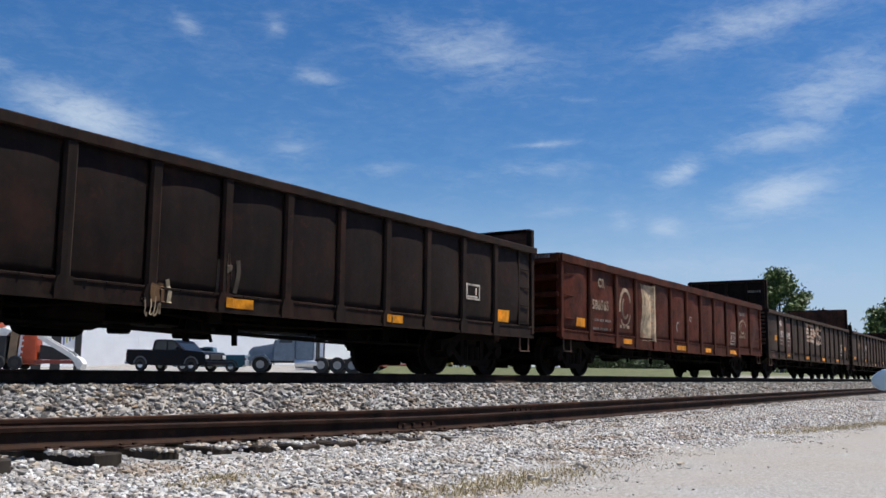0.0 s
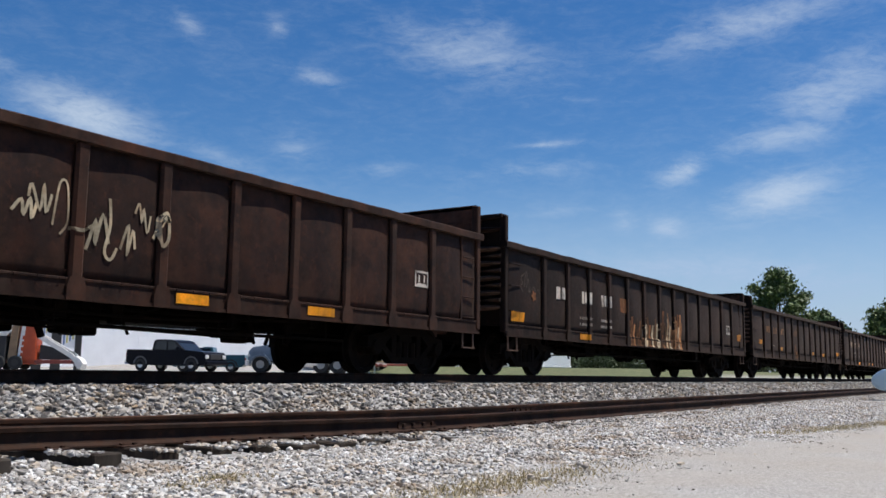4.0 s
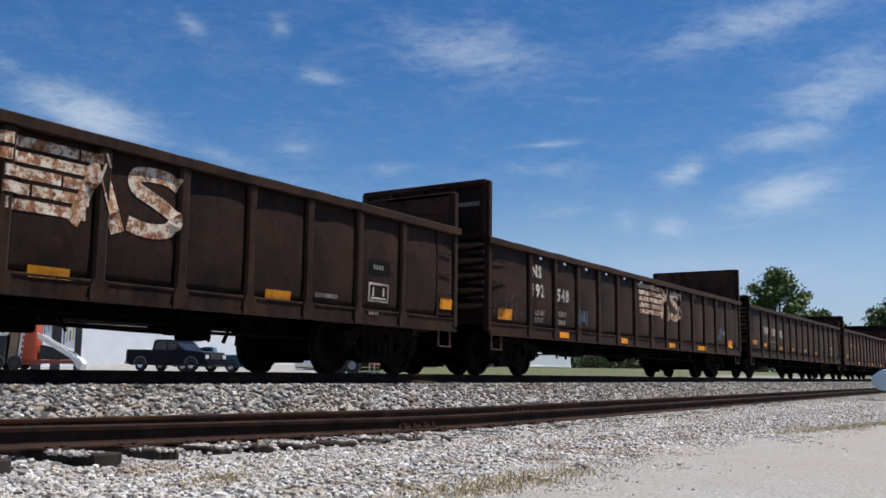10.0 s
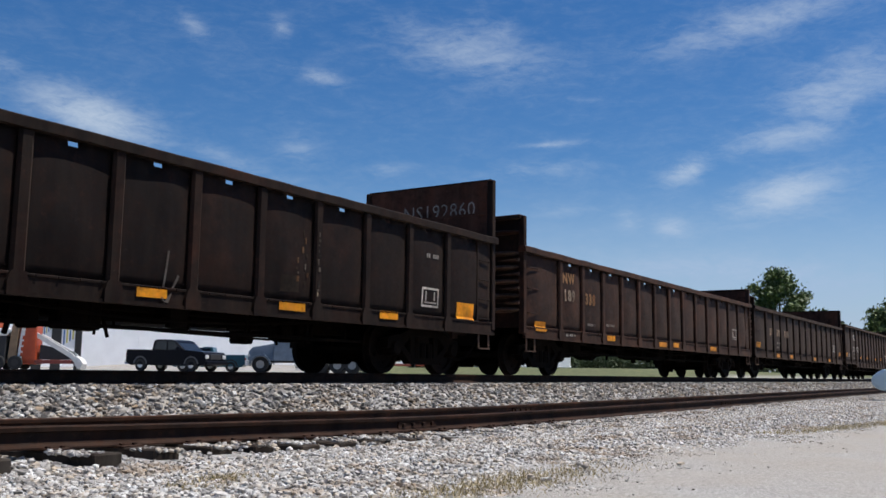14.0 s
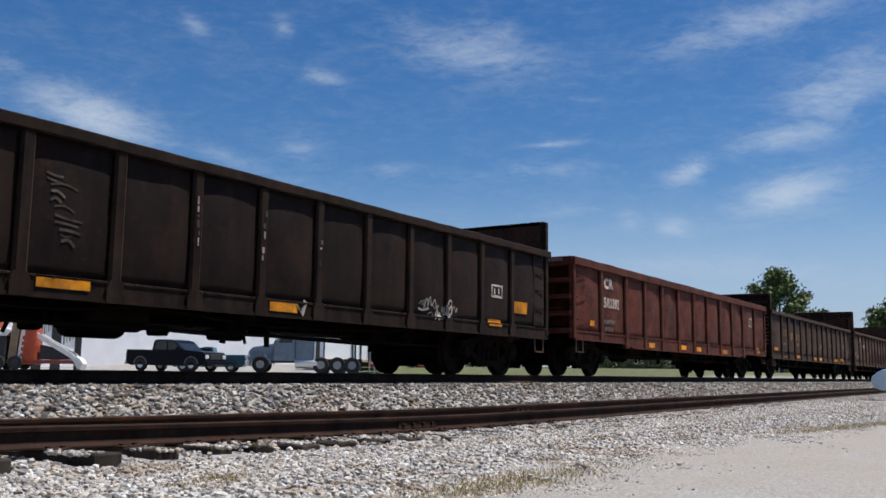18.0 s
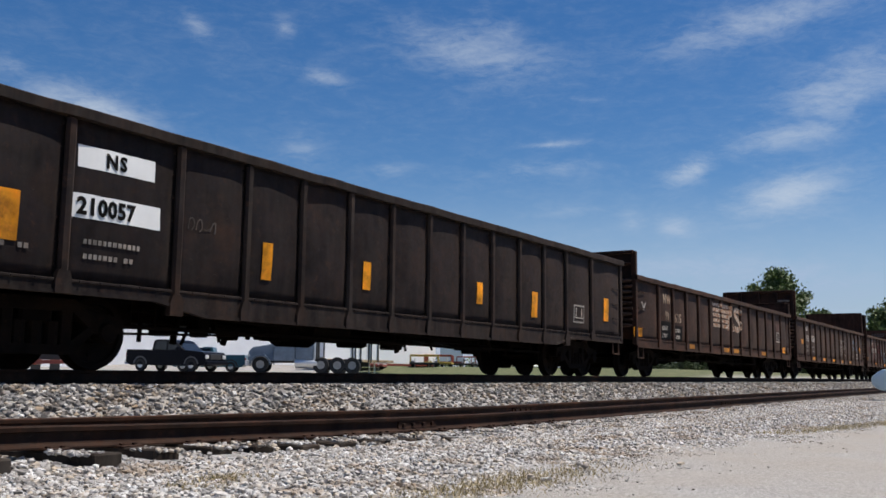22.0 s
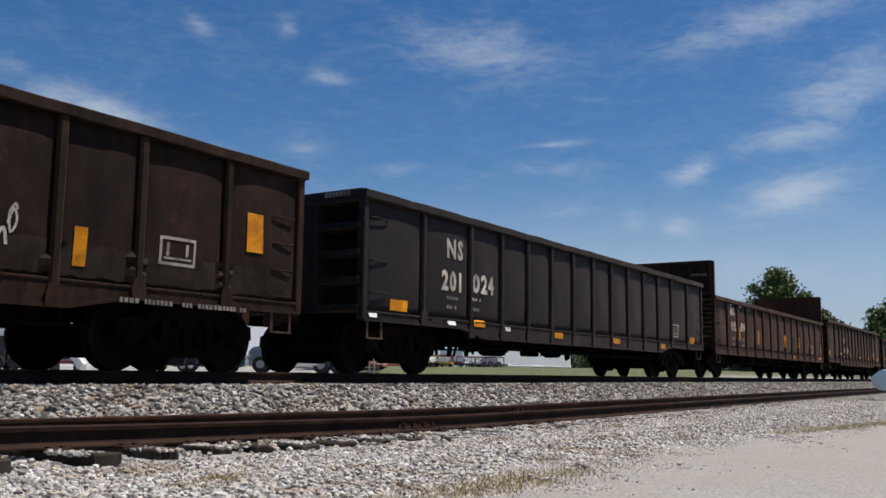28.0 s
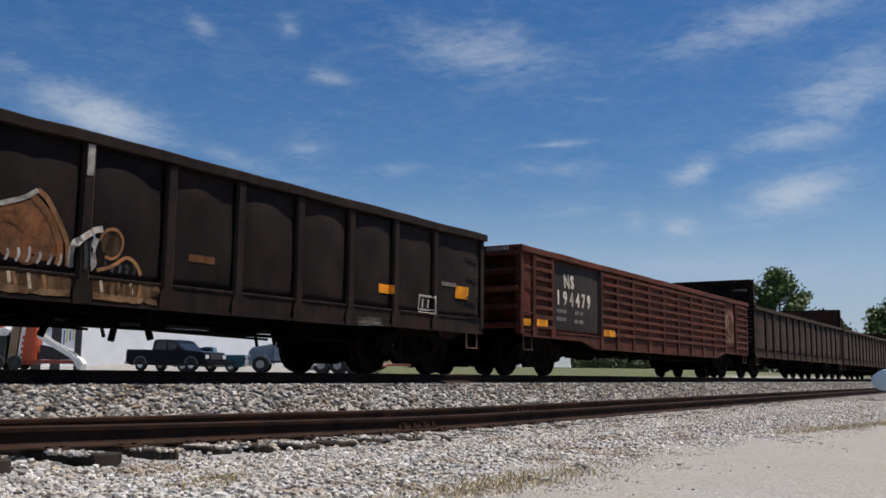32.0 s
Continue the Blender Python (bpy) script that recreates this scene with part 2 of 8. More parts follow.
def thing(name, at, label, category, group="", kind=""):
    ob = new(name)
    ob.matrix_basis = at
    ob.empty_display_size = 0.2
    return tagged(ob, label, category, group, kind)


MESHES = {}


def shared(key, make):
    """One mesh for all pieces with the same key."""
    if key not in MESHES:
        bm = bmesh.new()
        make(bm)
        MESHES[key] = mesh_of(str(key[0]), tidy(bm))
    return MESHES[key]


# ---- the train ----
RUN = [0.0, 18.80, 37.76, 56.44, 75.09, 93.55, 111.89, 130.10, 148.62, 166.76, 184.98, 203.15, 221.30, 239.39, 257.36, 274.93, 292.40, 309.74, 326.94, 344.16, 361.51, 378.87, 396.09, 413.12, 430.14, 447.48, 464.95, 481.80, 498.96, 516.17, 533.04, 549.93, 566.69]


def front_at(t):
    """How far the train has run after t seconds; it slows a little as it goes."""
    return float(np.interp(t, range(33), RUN))


BODY = 16.90
LENGTHS = {9: 17.28, 10: 17.28, 11: 17.28, 12: 17.25, 13: 17.28, 14: 17.28, 17: 17.05, 22: 17.30, 24: 17.22, 25: 17.30, 29: 17.06, 30: 16.78}
TRUCK_IN, WHEELBASE, WHEEL_R = 1.62, 1.78, 0.425
PANEL_Y = 1.465          # half width over the side sheets
NW_POSTS = [1.70 + 1.158 * i for i in range(13)]
TALL_POSTS = [1.67, 3.21] + [4.37 + 1.08 * i for i in range(10)] + [15.45]
TALL_B_POSTS = [1.77, 3.02, 3.88, 4.78, 5.72, 6.76, 7.77, 8.77, 9.73, 10.79, 11.79, 12.82, 13.62, 14.84]
PLAIN_POSTS = [1.36 + 1.157 * i for i in range(13)]
LOUVRE_POSTS = [0.57, 1.42, 4.03, 5.02, 6.06, 7.17, 8.30, 9.50, 10.65, 11.78, 12.92, 14.12, 15.42]
RED_POSTS = [1.55, 3.10, 4.40, 5.71, 7.06, 8.44, 9.76, 11.12, 12.48, 13.81, 15.36]
# kind: height over the rail, lowest edge of the side at mid length and at the ends, posts, look of the end wall
KINDS = {
    "low": (2.595, 0.75, 0.75, NW_POSTS, "ribs"),
    "low_early": (2.595, 0.75, 0.75, [x - 0.24 for x in NW_POSTS], "ribs"),
    "plain": (2.60, 0.72, 0.75, PLAIN_POSTS, "shelves"),
    "tall": (2.845, 0.66, 0.81, TALL_POSTS, "shelves"),
    "tall_b": (2.845, 0.70, 0.81, TALL_B_POSTS, "shelves"),
    "red": (2.65, 0.70, 0.80, RED_POSTS, "shelves"),
    "louvre": (2.60, 0.62, 0.78, LOUVRE_POSTS, "shelves"),
}


def post_half(kind):
    """Half the width of a side post."""
    return 0.066 if kind in ("tall", "tall_b", "louvre") else 0.086


def bulge(a, b, seed):
    """How far a side sheet stands out at (a, b), both from 0 to 1 across and up it: pushed outward by years of loads, and dented."""
    rng = random.Random(seed)
    out = 0.046 * (1 - abs(2 * a - 1) ** 3) * (1 - abs(2 * b - 1) ** 3)
    keep = (1 - abs(2 * a - 1) ** 4) * (1 - abs(2 * b - 1) ** 4)
    for _ in range(9 if seed > 3 else 5):
        u, v, r, d = rng.random(), rng.random(), rng.uniform(0.08, 0.3), rng.uniform(-0.018, 0.016) * (2.4 if seed > 3 else 1.0)
        out += d * keep * math.exp(-((a - u) ** 2 + (b - v) ** 2) / (r * r))
    return out


def panel_mesh(w, h, slot, seed, plain_side=False):
    """A side sheet between two posts, with a slot under the top chord where slot; coarser on the side that faces away."""
    def make(bm):
        nx, nz = (9, 6) if plain_side else (9, 12)
        front, rear = {}, {}
        for i in range(nx + 1):
            for j in range(nz + 1):
                a, b = i / nx, min(1.0, j / (nz - 0.45))
                out = bulge(a, b, seed)
                front[i, j] = bm.verts.new((a * w, -out, b * h))
                rear[i, j] = bm.verts.new((a * w, 0.012 - out, b * h))
        for i in range(nx):
            for j in range(nz):
                if slot and i == 4 and j == nz - 1:
                    continue
                bm.faces.new((front[i, j], front[i + 1, j], front[i + 1, j + 1], front[i, j + 1]))
                bm.faces.new((rear[i, j], rear[i, j + 1], rear[i + 1, j + 1], rear[i + 1, j]))
        hole = [(4, nz - 1)] if slot else []
        rim = [((i, 0), (i + 1, 0)) for i in range(nx)] + [((i + 1, nz), (i, nz)) for i in range(nx) if (i, nz - 1) not in hole] + [((nx, j), (nx, j + 1)) for j in range(nz)] + [((0, j + 1), (0, j)) for j in range(nz)]
        for i, j in hole:
            rim += [((i, j), (i + 1, j))[::-1], ((i, j + 1), (i, j))[::-1], ((i + 1, j), (i + 1, j + 1))[::-1]]
        for a, b in rim:
            bm.faces.new((front[a], rear[a], rear[b], front[b]))
        for f in bm.faces:
            f.smooth = True
    return shared(("panel", round(w, 3), round(h, 3), slot, seed, plain_side), make)


def louvre_mesh(w, h):
    """A bay of horizontal pressed ribs."""
    def make(bm):
        box(bm, 0, w, -0.01, 0.01, 0, h)
    return shared(("louvre_panel", round(w, 3), round(h, 3)), make)


def pressed_rib_mesh(w):
    """One pressed rib of such a bay, centred on its own height."""
    return shared(("pressed_rib", round(w, 3)), lambda bm: prism(bm, [(-0.01, -0.058), (-0.085, -0.034), (-0.085, 0.030), (-0.01, 0.052)], 0.03, w - 0.03, "x"))


def post_mesh(z0, z1, half, bolts):
    def make(bm):
        box(bm, -half, half, -0.080, 0.0, z0 + 0.16, z1, 0.030)
        prism(bm, [(-half - 0.034, z0 - 0.01), (half + 0.034, z0 - 0.01), (half + 0.034, z0 + 0.13), (half, z0 + 0.24), (-half, z0 + 0.24), (-half - 0.034, z0 + 0.13)], -0.088, 0.0, "y")
        for k in range(7 if bolts else 0):
            z = z0 + 0.3 + k * (z1 - z0 - 0.4) / 6
            for s in (-1, 1):
                box(bm, s * (half + 0.019) - 0.012, s * (half + 0.019) + 0.012, -0.018, 0.0, z - 0.012, z + 0.012)
    return shared(("post", round(z0, 3), round(z1, 3), half, bolts), make)


def sill_mesh(zm, ze, top):
    def make(bm):
        L = BODY
        lower = [(0.05, ze), (2.9, ze), (3.7, zm), (L - 3.7, zm), (L - 2.9, ze), (L - 0.05, ze)]
        prism(bm, [*lower, (L - 0.05, top), (0.05, top)], -0.02, 0.02, "y")
        prism(bm, [(x, z - 0.012) for x, z in lower] + [(x, z + 0.03) for x, z in lower[::-1]], -0.05, 0.02, "y")
        box(bm, 0.1, L - 0.1, -0.034, 0.0, top - 0.035, top, 0.006)
        for k in range(64):
            x = 0.3 + k * (L - 0.6) / 63
            box(bm, x - 0.012, x + 0.012, -0.045, -0.02, top - 0.03, top - 0.008)
    return shared(("side_sill", zm, ze, top, BODY), make)


def chord_mesh(h, deep):
    def make(bm):
        rng = random.Random(int(h * 100))
        n = 40
        prof = [(-0.105, -deep), (-0.105, -0.015), (-0.085, 0.0), (0.045, 0.0), (0.06, -0.02), (0.06, -deep)]
        rings = []
        for i in range(n + 1):
            x = -0.03 + (BODY + 0.06) * i / n
            dy, dz = rng.uniform(-0.008, 0.008), rng.uniform(-0.009, 0.006)
            rings.append([bm.verts.new((x, y + dy, z + dz)) for y, z in prof])
        for a, b in zip(rings, rings[1:]):
            for k in range(len(prof)):
                bm.faces.new((a[k], a[(k + 1) % len(prof)], b[(k + 1) % len(prof)], b[k]))
        bm.faces.new(rings[0])
        bm.faces.new(rings[-1][::-1])
    return shared(("top_chord", h, deep, BODY), make)


def bar_mesh(x0, x1, y, z, by=0.0):
    """A straight bar of the end wall, centred on its own origin."""
    return shared(("bar", x0, x1, y, z), lambda bm: box(bm, x0, x1, -y, y, -z, z, min(0.014, z * 0.3)))


def rib_mesh(y0=-1.43, y1=1.43):
    """A pressed rib that runs out to a point at both ends."""
    def make(bm):
        rings = []
        along = ((y0, 0.35), (y0 + 0.12, 0.8), (y0 + 0.34, 1.0), (0.0, 1.0), (y1 - 0.34, 1.0), (y1 - 0.12, 0.8), (y1, 0.35)) if y1 - y0 > 1.0 else ((y0, 0.8), (0.6 * y0 + 0.4 * y1, 0.62), (y1, 0.06))
        for y, k in along:
            rings.append([bm.verts.new((0.07 - 0.19 * k * math.cos(t), y, 0.056 * k * math.sin(t))) for t in (-1.5, -0.9, -0.3, 0.3, 0.9, 1.5)])
        for ra, rb in zip(rings, rings[1:]):
            for k in range(5):
                bm.faces.new((ra[k], ra[k + 1], rb[k + 1], rb[k]))
        bm.faces.new(rings[0][::-1])
        bm.faces.new(rings[-1])
    return shared(("rib", y0, y1), make)


def end_wall(car, turn, h, rise, style, pm, fm):
    """An end wall that faces -x: a plate drawn up above the sides by rise, with its ribs or shelves as parts."""
    w, top = 1.46, h + rise
    # pressed ribs take the lightened paint that stands in for sun on them
    rm = RUBBED_SUNLIT if style == "ribs" else fm
    x0 = 0.06 if style == "ribs" else 0.34
    wall = part("end_wall", shared(("end_plate", h, rise, x0), lambda bm: box(bm, x0, x0 + 0.03, -w, w, 0.95, top)), pm, car, turn)
    if rise > 0.1:
        part("lining", shared(("lining", h, rise, x0), lambda bm: box(bm, x0 + 0.032, x0 + 0.040, -w + 0.06, w - 0.06, 1.12, top - 0.03)), BARE_RUST, wall, None, "bare rusted inner face")
        part("lining_seam", shared(("lining_seam",), lambda bm: box(bm, 0, 0.014, -w + 0.06, w - 0.06, -0.02, 0.02)), BARE_RUST, wall, pose(x0 + 0.040, 0, h + 0.42 * rise))
    if style == "ribs":
        for i in range(5):
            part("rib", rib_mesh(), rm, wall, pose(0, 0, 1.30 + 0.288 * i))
        for i in range(4):
            for y0, y1 in ((-1.43, -0.85), (1.43, 0.85)):
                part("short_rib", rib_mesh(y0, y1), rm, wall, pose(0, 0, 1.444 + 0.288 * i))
    else:
        for i in range(5):
            part("shelf", bar_mesh(-0.06, 0.35, w, 0.052), fm, wall, pose(0, 0, 1.0 + (h - 1.14) * i / 4))
        part("stiffener", bar_mesh(-0.035, 0.35, 0.62, (h - 1.08) / 2), fm, wall, pose(0, 0, 0.98 + (h - 1.08) / 2))
    if rise > 0.8 or rise < 0.1:
        z = h + 0.6 * rise if rise > 0.8 else h - 0.062
        x = 0.055 if rise > 0.8 else -0.062
        tagged(part("number_stencil", shared(("number_stencil",), lambda bm: [box(bm, -0.004, 0.004, 0.075 * k - 0.028, 0.075 * k + 0.028, -0.04, 0.04) for k in range(7)]), DATA, wall, pose(x, -1.25, z)), kind="stuff")
    if rise > 0.8:
        for z in (h + 0.05, top - 0.05):
            part("frame_bar", bar_mesh(-0.05, 0.065, w, 0.05), fm, wall, pose(0, 0, z))
        for y in (-w + 0.05, -0.75, 0.0, 0.75, w - 0.05):
            part("upright", bar_mesh(-0.045, 0.065, 0.045, (rise - 0.2) / 2), fm, wall, pose(0, y, h + rise / 2))
    elif rise > 0.1:
        part("cap", bar_mesh(-0.05, 0.10, w, 0.045), fm, wall, pose(0, 0, top - 0.045))
        if rise > 0.4:
            part("rib", rib_mesh(), fm, wall, pose(0, 0, h + rise * 0.45))
    else:
        part("cap", bar_mesh(-0.06, 0.12, w + 0.05, 0.066), fm, wall, pose(0, 0, h - 0.062))


def corner_mesh(h, raise_):
    def make(bm):
        box(bm, 0.0, 0.13, -0.06, 0.07, 0.82, h + max(0.0, raise_), 0.016)
    return shared(("corner_post", h, raise_), make)


def grab_mesh(w):
    def make(bm):
        tube(bm, [(0, 0.04, 0), (0, -0.03, 0), (0.02, -0.04, 0), (w - 0.02, -0.04, 0), (w, -0.03, 0), (w, 0.04, 0)], 0.012)
    return shared(("grab_iron", w), make)


def step_mesh():
    def make(bm):
        for x in (0.0, 0.36):
            box(bm, x - 0.022, x + 0.022, -0.008, 0.008, -0.27, 0.02)
        box(bm, -0.022, 0.382, -0.025, 0.025, -0.285, -0.26)
    return shared(("stirrup_step",), make)


def wheelset_mesh():
    def make(bm):
        R = WHEEL_R
        for s in (-1, 1):
            prof = [(0.06, 0.70), (0.11, 0.69), (0.12, 0.735), (R - 0.10, 0.745), (R - 0.07, 0.72), (R + 0.026, 0.715), (R + 0.026, 0.742), (R, 0.752), (R - 0.006, 0.845), (R - 0.075, 0.845), (R - 0.09, 0.80), (0.13, 0.785), (0.12, 0.86), (0.06, 0.86)]
            lathe(bm, [(r, s * a) for r, a in prof], 28)
            for k in range(5):
                a = 2 * math.pi * k / 5
                box(bm, 0.24 * math.cos(a) - 0.02, 0.24 * math.cos(a) + 0.02, s * 0.80 - 0.012, s * 0.80 + 0.012, 0.24 * math.sin(a) - 0.02, 0.24 * math.sin(a) + 0.02)
        rod(bm, (0, -1.05, 0), (0, 1.05, 0), 0.075, 12)
    return shared(("wheelset",), make)


def frame_mesh():
    """The cast side frame of a truck, with its bearing ends, arch and spring window."""
    def make(bm):
        a = WHEELBASE / 2
        prism(bm, [(-a - 0.22, 0.0), (-a - 0.2, 0.18), (-a + 0.16, 0.24), (-0.42, 0.36), (0.42, 0.36), (a - 0.16, 0.24), (a + 0.2, 0.18), (a + 0.22, 0.0), (a - 0.16, -0.02), (0.42, 0.22), (-0.42, 0.22), (-a + 0.16, -0.02)], -0.08, 0.08, "y")
        prism(bm, [(-a + 0.16, 0.0), (-0.42, -0.26), (0.42, -0.26), (a - 0.16, 0.0), (a - 0.22, 0.08), (0.36, -0.15), (-0.36, -0.15), (-a + 0.22, 0.08)], -0.075, 0.075, "y")
        for x in (-0.36, 0.36):
            box(bm, x - 0.07, x + 0.07, -0.07, 0.07, -0.18, 0.26, 0.01)
        for x in (-a, a):
            lathe(bm, [(0.11, -0.13), (0.13, -0.09), (0.13, 0.06)], 12, "y", (x, 0, 0.0))
        for x in (-0.2, 0.0, 0.2):
            rod(bm, (x, 0, -0.16), (x, 0, 0.1), 0.085, 8)
    return shared(("side_frame",), make)


def bolster_mesh():
    def make(bm):
        box(bm, -0.2, 0.2, -1.05, 1.05, 0.08, 0.30, 0.03)
        box(bm, -0.75, 0.75, -0.6, -0.52, -0.1, 0.0)
        box(bm, -0.75, 0.75, 0.52, 0.6, -0.1, 0.0)
        # brake beams, with their levers, in front of and behind the wheels' inner faces
        for s in (-1, 1):
            box(bm, s * 0.36 - 0.05, s * 0.36 + 0.05, -0.86, 0.86, -0.18, -0.05, 0.01)
            rod(bm, (s * 0.36, 0.1, -0.1), (s * 0.2, 0.1, 0.34), 0.035)
            box(bm, s * 0.43 - 0.03, s * 0.43 + 0.03, -0.86, -0.66, -0.22, 0.16, 0.01)
            box(bm, s * 0.43 - 0.03, s * 0.43 + 0.03, 0.66, 0.86, -0.22, 0.16, 0.01)
    return shared(("bolster",), make)


def coupler_mesh():
    def make(bm):
        box(bm, -0.36, 0.5, -0.075, 0.075, 0.80, 0.95, 0.02)
        prism(bm, [(-0.48, -0.14), (-0.30, -0.16), (-0.26, 0.12), (-0.38, 0.15), (-0.47, 0.05)], 0.72, 1.02, "z")
    return shared(("coupler",), make)


def hose_mesh():
    def make(bm):
        pts = [(0.10, -0.42, 0.80), (-0.02, -0.42, 0.74), (-0.07, -0.40, 0.58), (-0.12, -0.34, 0.43), (-0.21, -0.26, 0.33), (-0.32, -0.17, 0.29), (-0.42, -0.10, 0.30), (-0.46, -0.07, 0.33)]
        tube(bm, pts, 0.028)
    return shared(("air_hose",), make)


def rigging_mesh(seed):
    def make(bm):
        rng = random.Random(seed)
        z = 0.62
        rod(bm, (3.4, -0.45, z), (13.2, -0.45, z + 0.02), 0.016)
        rod(bm, (3.2, -0.2, z - 0.04), (9.0, -0.5, z - 0.1), 0.018)
        rod(bm, (3.2, -0.7, z + 0.12), (13.4, -0.7, z + 0.12), 0.022)
        for x in (4.0, 5.6, 9.4, 11.4, 12.6):
            rod(bm, (x, -0.45, 0.95), (x + rng.uniform(-0.2, 0.2), -0.45, z - rng.uniform(0.0, 0.14)), 0.018)
        rod(bm, (8.8, -0.5, z - 0.1), (9.3, -0.5, z + 0.1), 0.03)
        # the brake pipe on its hangers
        rod(bm, (2.9, -0.95, 0.52), (13.9, -0.95, 0.50), 0.024)
        for x in (3.4, 6.0, 8.8, 11.3, 13.5):
            rod(bm, (x, -0.95, 0.51), (x + 0.04, -0.9, 0.92), 0.02)
        # sagging air line, levers, slack adjuster and brackets
        for y, x0, x1, dip in ((-1.05, 3.6, 7.2, 0.10), (-1.0, 7.2, 12.9, 0.13), (-0.3, 4.4, 8.6, 0.16)):
            pts = [(x0 + (x1 - x0) * k / 7, y, z + 0.14 - dip * math.sin(math.pi * k / 7) + rng.uniform(-0.015, 0.015)) for k in range(8)]
            for q0, q1 in zip(pts, pts[1:]):
                rod(bm, q0, q1, 0.019)
        for _ in range(7):
            x, y = rng.uniform(3.6, 13.2), rng.uniform(-1.1, -0.3)
            w, d = rng.uniform(0.04, 0.16), rng.uniform(0.10, 0.30)
            box(bm, x - w, x + w, y - 0.05, y + 0.05, 0.80 - d, 0.95, 0.015)
        rod(bm, (4.7, -0.6, z - 0.02), (6.3, -0.6, z - 0.06), 0.045, 8)
        for x in (4.7, 9.2, 12.2):
            rod(bm, (x, -0.6, z + 0.12), (x + 0.12, -0.6, z - 0.22), 0.024)
        # brake levers, valve and reservoirs that hang low in uneven lumps
        for cx, span, low in ((3.75, 0.75, 0.36), (rng.uniform(5.6, 6.6), 0.7, 0.40), (rng.uniform(8.4, 9.6), 0.9, 0.38), (12.7, 0.8, 0.37)):
            for _ in range(6):
                x, y = cx + rng.uniform(-span, span), rng.uniform(-0.8, 0.2)
                w = rng.uniform(0.08, 0.30)
                box(bm, x - w, x + w, y - 0.12, y + 0.12, rng.uniform(low + 0.05, 0.58), 0.90, 0.03)
            for _ in range(3):
                x, y = cx + rng.uniform(-span, span), rng.uniform(-0.8, 0.0)
                rod(bm, (x, y, 0.85), (x + rng.uniform(-0.25, 0.25), y, low + rng.uniform(-0.02, 0.10)), rng.uniform(0.02, 0.05))
        for x0, x1, z0, z1 in ((3.0, 5.2, 0.44, 0.50), (9.8, 11.9, 0.50, 0.46), (6.8, 8.9, 0.53, 0.47)):
            rod(bm, (x0, -0.85, z0), (x1, -0.85, z1), 0.016)
    return shared(("brake_rigging", seed % 6), make)


def tank_mesh():
    def make(bm):
        lathe(bm, [(0.05, -0.5), (0.17, -0.44), (0.2, -0.36), (0.2, 0.36), (0.17, 0.44), (0.05, 0.5)], 14, "x")
        box(bm, -0.3, -0.22, -0.2, 0.2, 0.0, 0.36)
        box(bm, 0.22, 0.3, -0.2, 0.2, 0.0, 0.36)
    return shared(("air_tank",), make)


def bearer_mesh(z0):
    def make(bm):
        prism(bm, [(-1.45, 1.06), (1.45, 1.06), (1.45, 0.90), (0.45, z0), (-0.45, z0), (-1.45, 0.90)], -0.06, 0.06, "x")
    return shared(("cross_bearer", z0), make)


SIDES, LOWER = {}, {}


